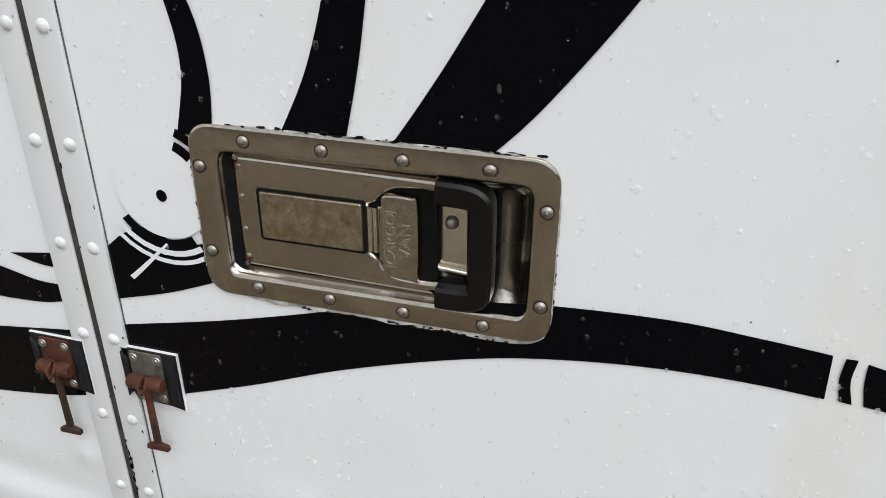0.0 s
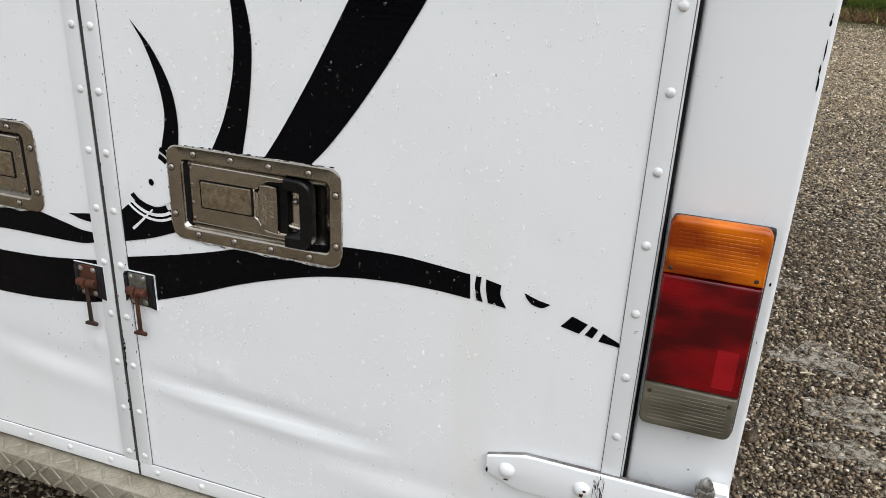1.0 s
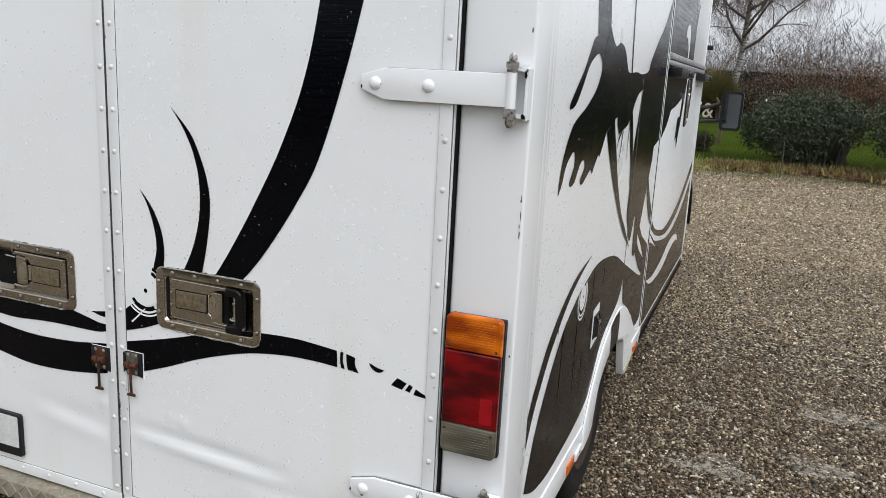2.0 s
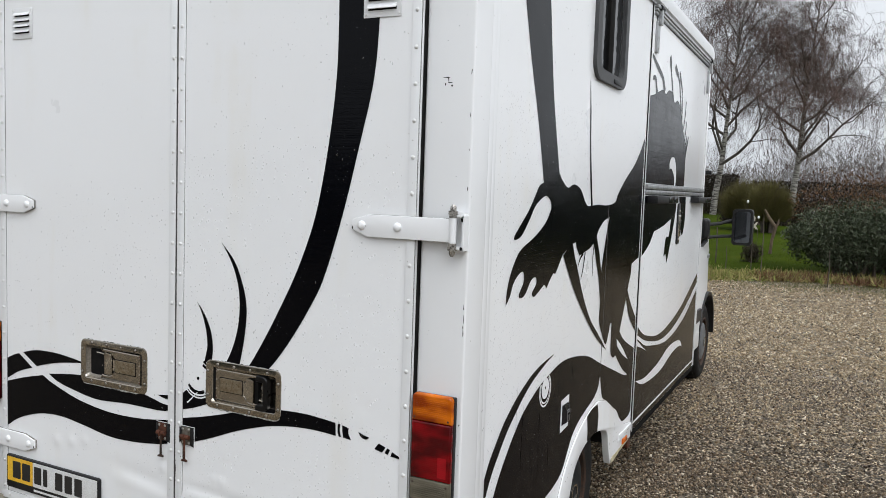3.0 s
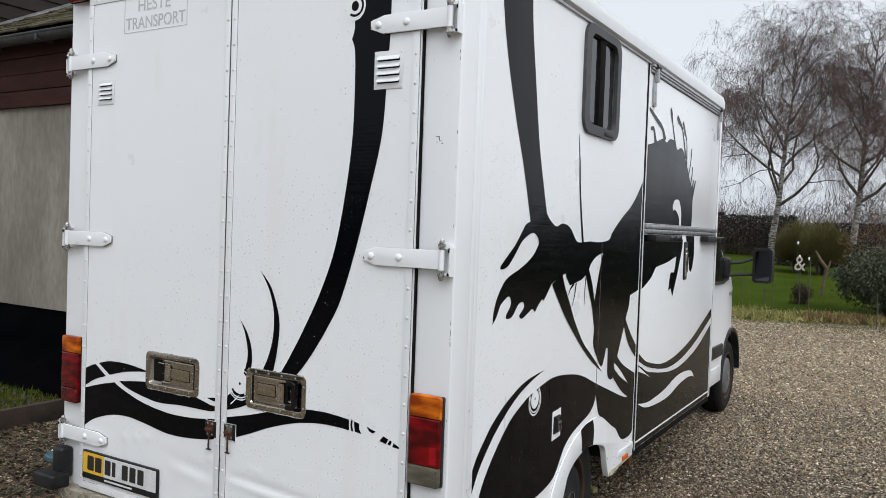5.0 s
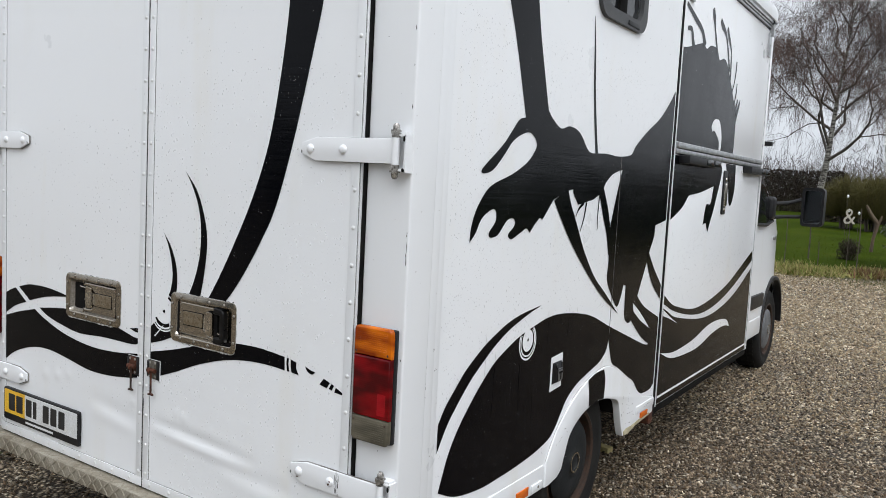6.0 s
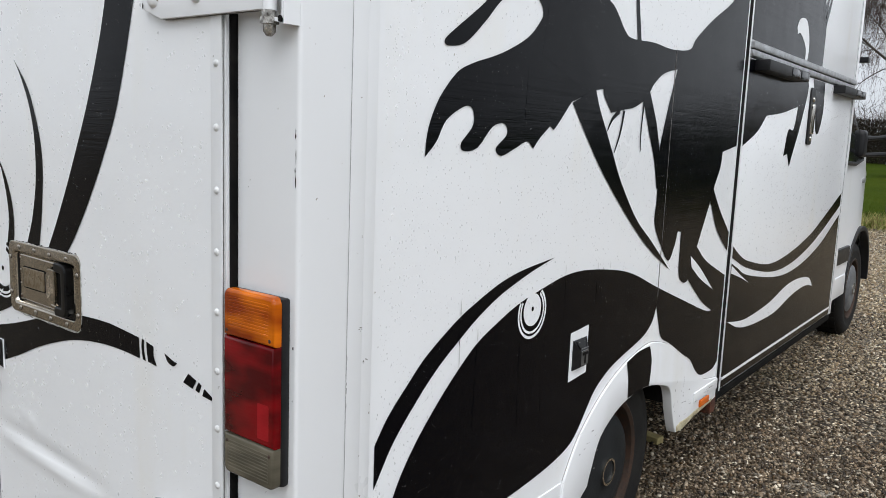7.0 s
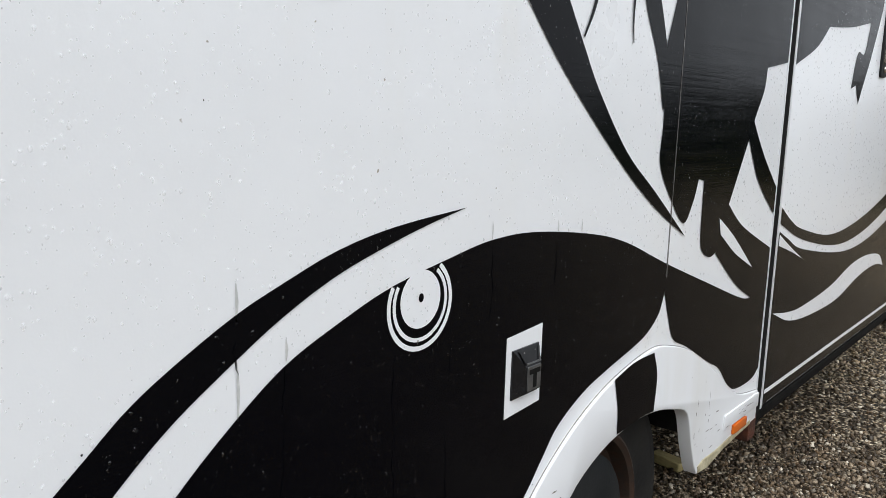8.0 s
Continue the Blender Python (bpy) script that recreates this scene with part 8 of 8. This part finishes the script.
for y0, y1, zb in ((3.42, 4.05, 4.42), (4.20, 4.95, 4.42)):
    o = [(y0, zb), (y1, zb), (y1, zb + 1.1), (y0, zb + 1.1)]
    q = [(y0 + 0.07, zb + 0.07), (y1 - 0.07, zb + 0.07), (y1 - 0.07, zb + 1.03), (y0 + 0.07, zb + 1.03)]
    pl = lambda u, v, d=0.0: Vector((WX + d, u, v))
    bm = bmesh.new()
    ring_plate(bm, o, q, pl, 0.0, 0.10)
    w = part("window", bm, BOARD_DARK, house, "small dark-framed window")
    bm = bmesh.new()
    slab(bm, q, pl, 0.02, 0.06)
    part("pane", bm, PANE, w)
bm = bmesh.new()
box(bm, (HX0, HY - 0.5, 7.4), (WX + 0.4, 9.2, 7.52), 0.02, 1)
part("upper_roof", bm, SH_MAT, house)
bm = bmesh.new()
box(bm, (HX0, HY + 0.31, 0), (HX1, 8.5, 3.4), 0.01, 1)
part("house_body", bm, RENDER_WALL, house)

# raised bed along the wall
SOIL = surface("dark_soil", (0.035, 0.026, 0.018), (0.06, 0.045, 0.03), 6, 0.95, 0, 0.8, 60, dist=0.02)
EDGING = surface("weathered_edging_board", (0.042, 0.026, 0.017), (0.020, 0.014, 0.010), 5, 0.85, 0, 0.4, 50, 0, None, (0.3, 1, 1))
bed = thing("raised_bed", (-6.2, 1.6, 0), "raised bed of rough weeds edged with weathered boards", "garden bed")
bm = bmesh.new()
box(bm, (-8.6, 0.84, 0.0), (-4.46, 1.60, 0.13), 0.02, 1)
part("soil", bm, SOIL, bed)
for a, b in (((-8.6, 0.79, 0.0), (-4.40, 0.835, 0.16)), ((-4.455, 0.84, 0.0), (-4.40, 1.60, 0.16))):
    bm = bmesh.new()
    box(bm, a, b, 0.006, 2)
    part("edging_board", bm, EDGING, bed)
n = 7000
pts = np.stack([rng.uniform(-7.6, -4.47, n), rng.uniform(0.86, 1.60, n), np.full(n, 0.12)], 1)
blades("bed_grass", pts, 0.02, 0.07, 0.005, GREEN, "rough green grass and weeds in the raised bed", 0.8)
LITTER = by_island("dead_leaves", [(0.075, 0.042, 0.020), (0.045, 0.027, 0.014), (0.12, 0.08, 0.04), (0.025, 0.017, 0.011), (0.045, 0.05, 0.016)], 0.7, 0.4, 0.2)
n = 15000
pos = np.stack([rng.uniform(-4.38, -2.5, n), rng.uniform(-0.2, 2.3, n), rng.uniform(0.004, 0.03, n)], 1)
sc = rng.uniform(0.012, 0.036, n)
lv, lf = scattered(LEAF_V, LEAF_F, pos, turns(rng, n, 0.5), np.stack([sc * 0.8, sc, sc], 1))
tagged(mesh_from("leaf_litter", lv, lf, LITTER), "wet brown leaf litter on the ground by the house", "leaves", "", "stuff")
TEAL = surface("blue_plastic", (0.030, 0.080, 0.10), (0.06, 0.12, 0.14), 5, 0.3, 0, 0.1, 60)
tub = thing("plastic_tub", (-3.44, 0.95, 0), "low round blue-grey plastic tub lid lying on leaves", "tub")
bm = bmesh.new()
prof = [(0.145, 0.0), (0.155, 0.020), (0.150, 0.042), (0.138, 0.050), (0.120, 0.044), (0.06, 0.054), (0.02, 0.056)]
ring = [[bm.verts.new((-3.44 + q * math.cos(2 * math.pi * k / 32), 0.95 + q * math.sin(2 * math.pi * k / 32), z)) for q, z in prof] for k in range(32)]
for k in range(32):
    for i in range(len(prof) - 1):
        bm.faces.new((ring[k][i], ring[k][i + 1], ring[(k + 1) % 32][i + 1], ring[(k + 1) % 32][i]))
bm.faces.new([ring[k][-1] for k in range(32)])
part("lid", bm, TEAL, tub)
bm = bmesh.new()
tube(bm, [(-3.55, 0.89, 0.050), (-3.50, 0.91, 0.080), (-3.42, 0.95, 0.078), (-3.36, 0.98, 0.050)], 0.005, 6)
part("handle", bm, VINYL_WHITE, tub)

# ---- raindrops standing on the paint ----
def drop_shape():
    bm = bmesh.new()
    dome(bm, (0, 0, 0), (0, 0, 1), 1.0, 0.42, 8, 2)
    bm.verts.ensure_lookup_table()
    bm.verts.index_update()
    tri = bmesh.ops.triangulate(bm, faces=bm.faces[:])
    bm.verts.ensure_lookup_table()
    bm.verts.index_update()
    v = np.array([x.co[:] for x in bm.verts])
    f = np.array([[x.index for x in q.verts] for q in bm.faces])
    bm.free()
    return v, f


DROP_V, DROP_F = drop_shape()


def on_black(place, u, v):
    """For points on a plane: does the topmost film piece there show black?"""
    dark = np.zeros(len(u), bool)
    for _, o, black in sorted(((lift, o, black) for pl, lift, o, black in FILM if pl is place), key=lambda f: f[0]):
        a = np.array(o)
        near = np.nonzero((u > a[:, 0].min()) & (u < a[:, 0].max()) & (v > a[:, 1].min()) & (v < a[:, 1].max()))[0]
        if not len(near):
            continue
        pu, pv = u[near][:, None], v[near][:, None]
        au, av, bu, bv = a[:, 0], a[:, 1], np.roll(a[:, 0], -1), np.roll(a[:, 1], -1)
        cross = ((av > pv) != (bv > pv)) & (pu < (bu - au) * (pv - av) / np.where(bv == av, 1e-9, bv - av) + au)
        dark[near[cross.sum(1) % 2 == 1]] = black
    return dark


def raindrops(n, place, u0, v0, u1, v1, lift, clear_of, label, r0=0.0008, r1=0.0030):
    u = rng.uniform(u0, u1, n)
    v = rng.uniform(v0, v1, n)
    # drops gather in loose swarms
    swarm = 0.5 + 0.5 * np.sin(u * 11 + 1.3 * np.sin(v * 7)) * np.sin(v * 9 + 1.1 * np.sin(u * 6))
    keep = rng.random(n) < 0.25 + 0.75 * swarm
    for cu, cv, w, h in clear_of:
        keep &= ~((np.abs(u - cu) < w / 2) & (np.abs(v - cv) < h / 2))
    u, v = u[keep], v[keep]
    dark = on_black(place, u, v)
    a = np.array(place(0, 0, 0))
    eu, ev, ed = np.array(place(1, 0, 0)) - a, np.array(place(0, 1, 0)) - a, np.array(place(0, 0, 1)) - a
    rot = np.stack([eu, ev, ed], 1)
    for black in (False, True):
        # beads roll off the slick film, so slightly fewer and smaller ones stay on it
        mine = (dark & (rng.random(len(u)) < 0.9)) if black else ~dark
        m = int(mine.sum())
        if not m:
            continue
        r = (r0 + (r1 - r0) * rng.random(m) ** 3.2) * (0.88 if black else 1.0)
        pos = a + u[mine][:, None] * eu + v[mine][:, None] * ev + lift * ed
        st = rng.uniform(0.8, 1.6, m)
        vv, ff = scattered(DROP_V, DROP_F, pos, np.repeat(rot[None], m, 0), np.stack([r, r * st, r], 1))
        tagged(mesh_from("raindrops", vv, ff, WATER if black else WATER_ON_WHITE, None, "", True), label, "raindrops", "", "stuff")


raindrops(4600, rear, -0.995, 0.42, -0.185, 1.75, 0.0011, [(-0.75, 0.978, 0.33, 0.18), (-0.25, 1.523, 0.22, 0.09), (-0.983, 0.76, 0.07, 0.18)], "clear raindrops clinging to the rear door", 0.0007, 0.0030)
raindrops(500, rear, -0.995, 1.75, -0.185, 2.5, 0.0011, [(-0.27, 2.17, 0.16, 0.16), (-0.25, 2.327, 0.22, 0.09)], "clear raindrops clinging to the rear door")
raindrops(1600, rear, -1.90, 0.60, -1.08, 1.6, 0.0011, [(-1.334, 0.975, 0.36, 0.2), (-1.09, 0.76, 0.07, 0.2), (-1.85, 1.523, 0.25, 0.09), (-1.85, 0.617, 0.25, 0.09)], "clear raindrops clinging to the rear door")
raindrops(21000, side, 0.215, 0.50, 2.08, 1.95, 0.0021, [(0.98, 0.785, 0.11, 0.15), (1.4, 0.55, 1.0, 0.36)], "clear raindrops clinging to the side panel", 0.0006, 0.0022)
raindrops(9000, side, 2.17, 0.45, 3.96, 1.58, 0.0021, [(3.106, 1.465, 0.12, 0.28)], "clear raindrops clinging to the side door")
raindrops(700, side, 0.215, 1.95, 3.9, 2.5, 0.0021, [(1.37, 2.34, 0.52, 0.54), (2.12, 2.3, 0.07, 0.6), (2.23, 2.45, 0.08, 0.25)], "clear raindrops clinging to the side panel")
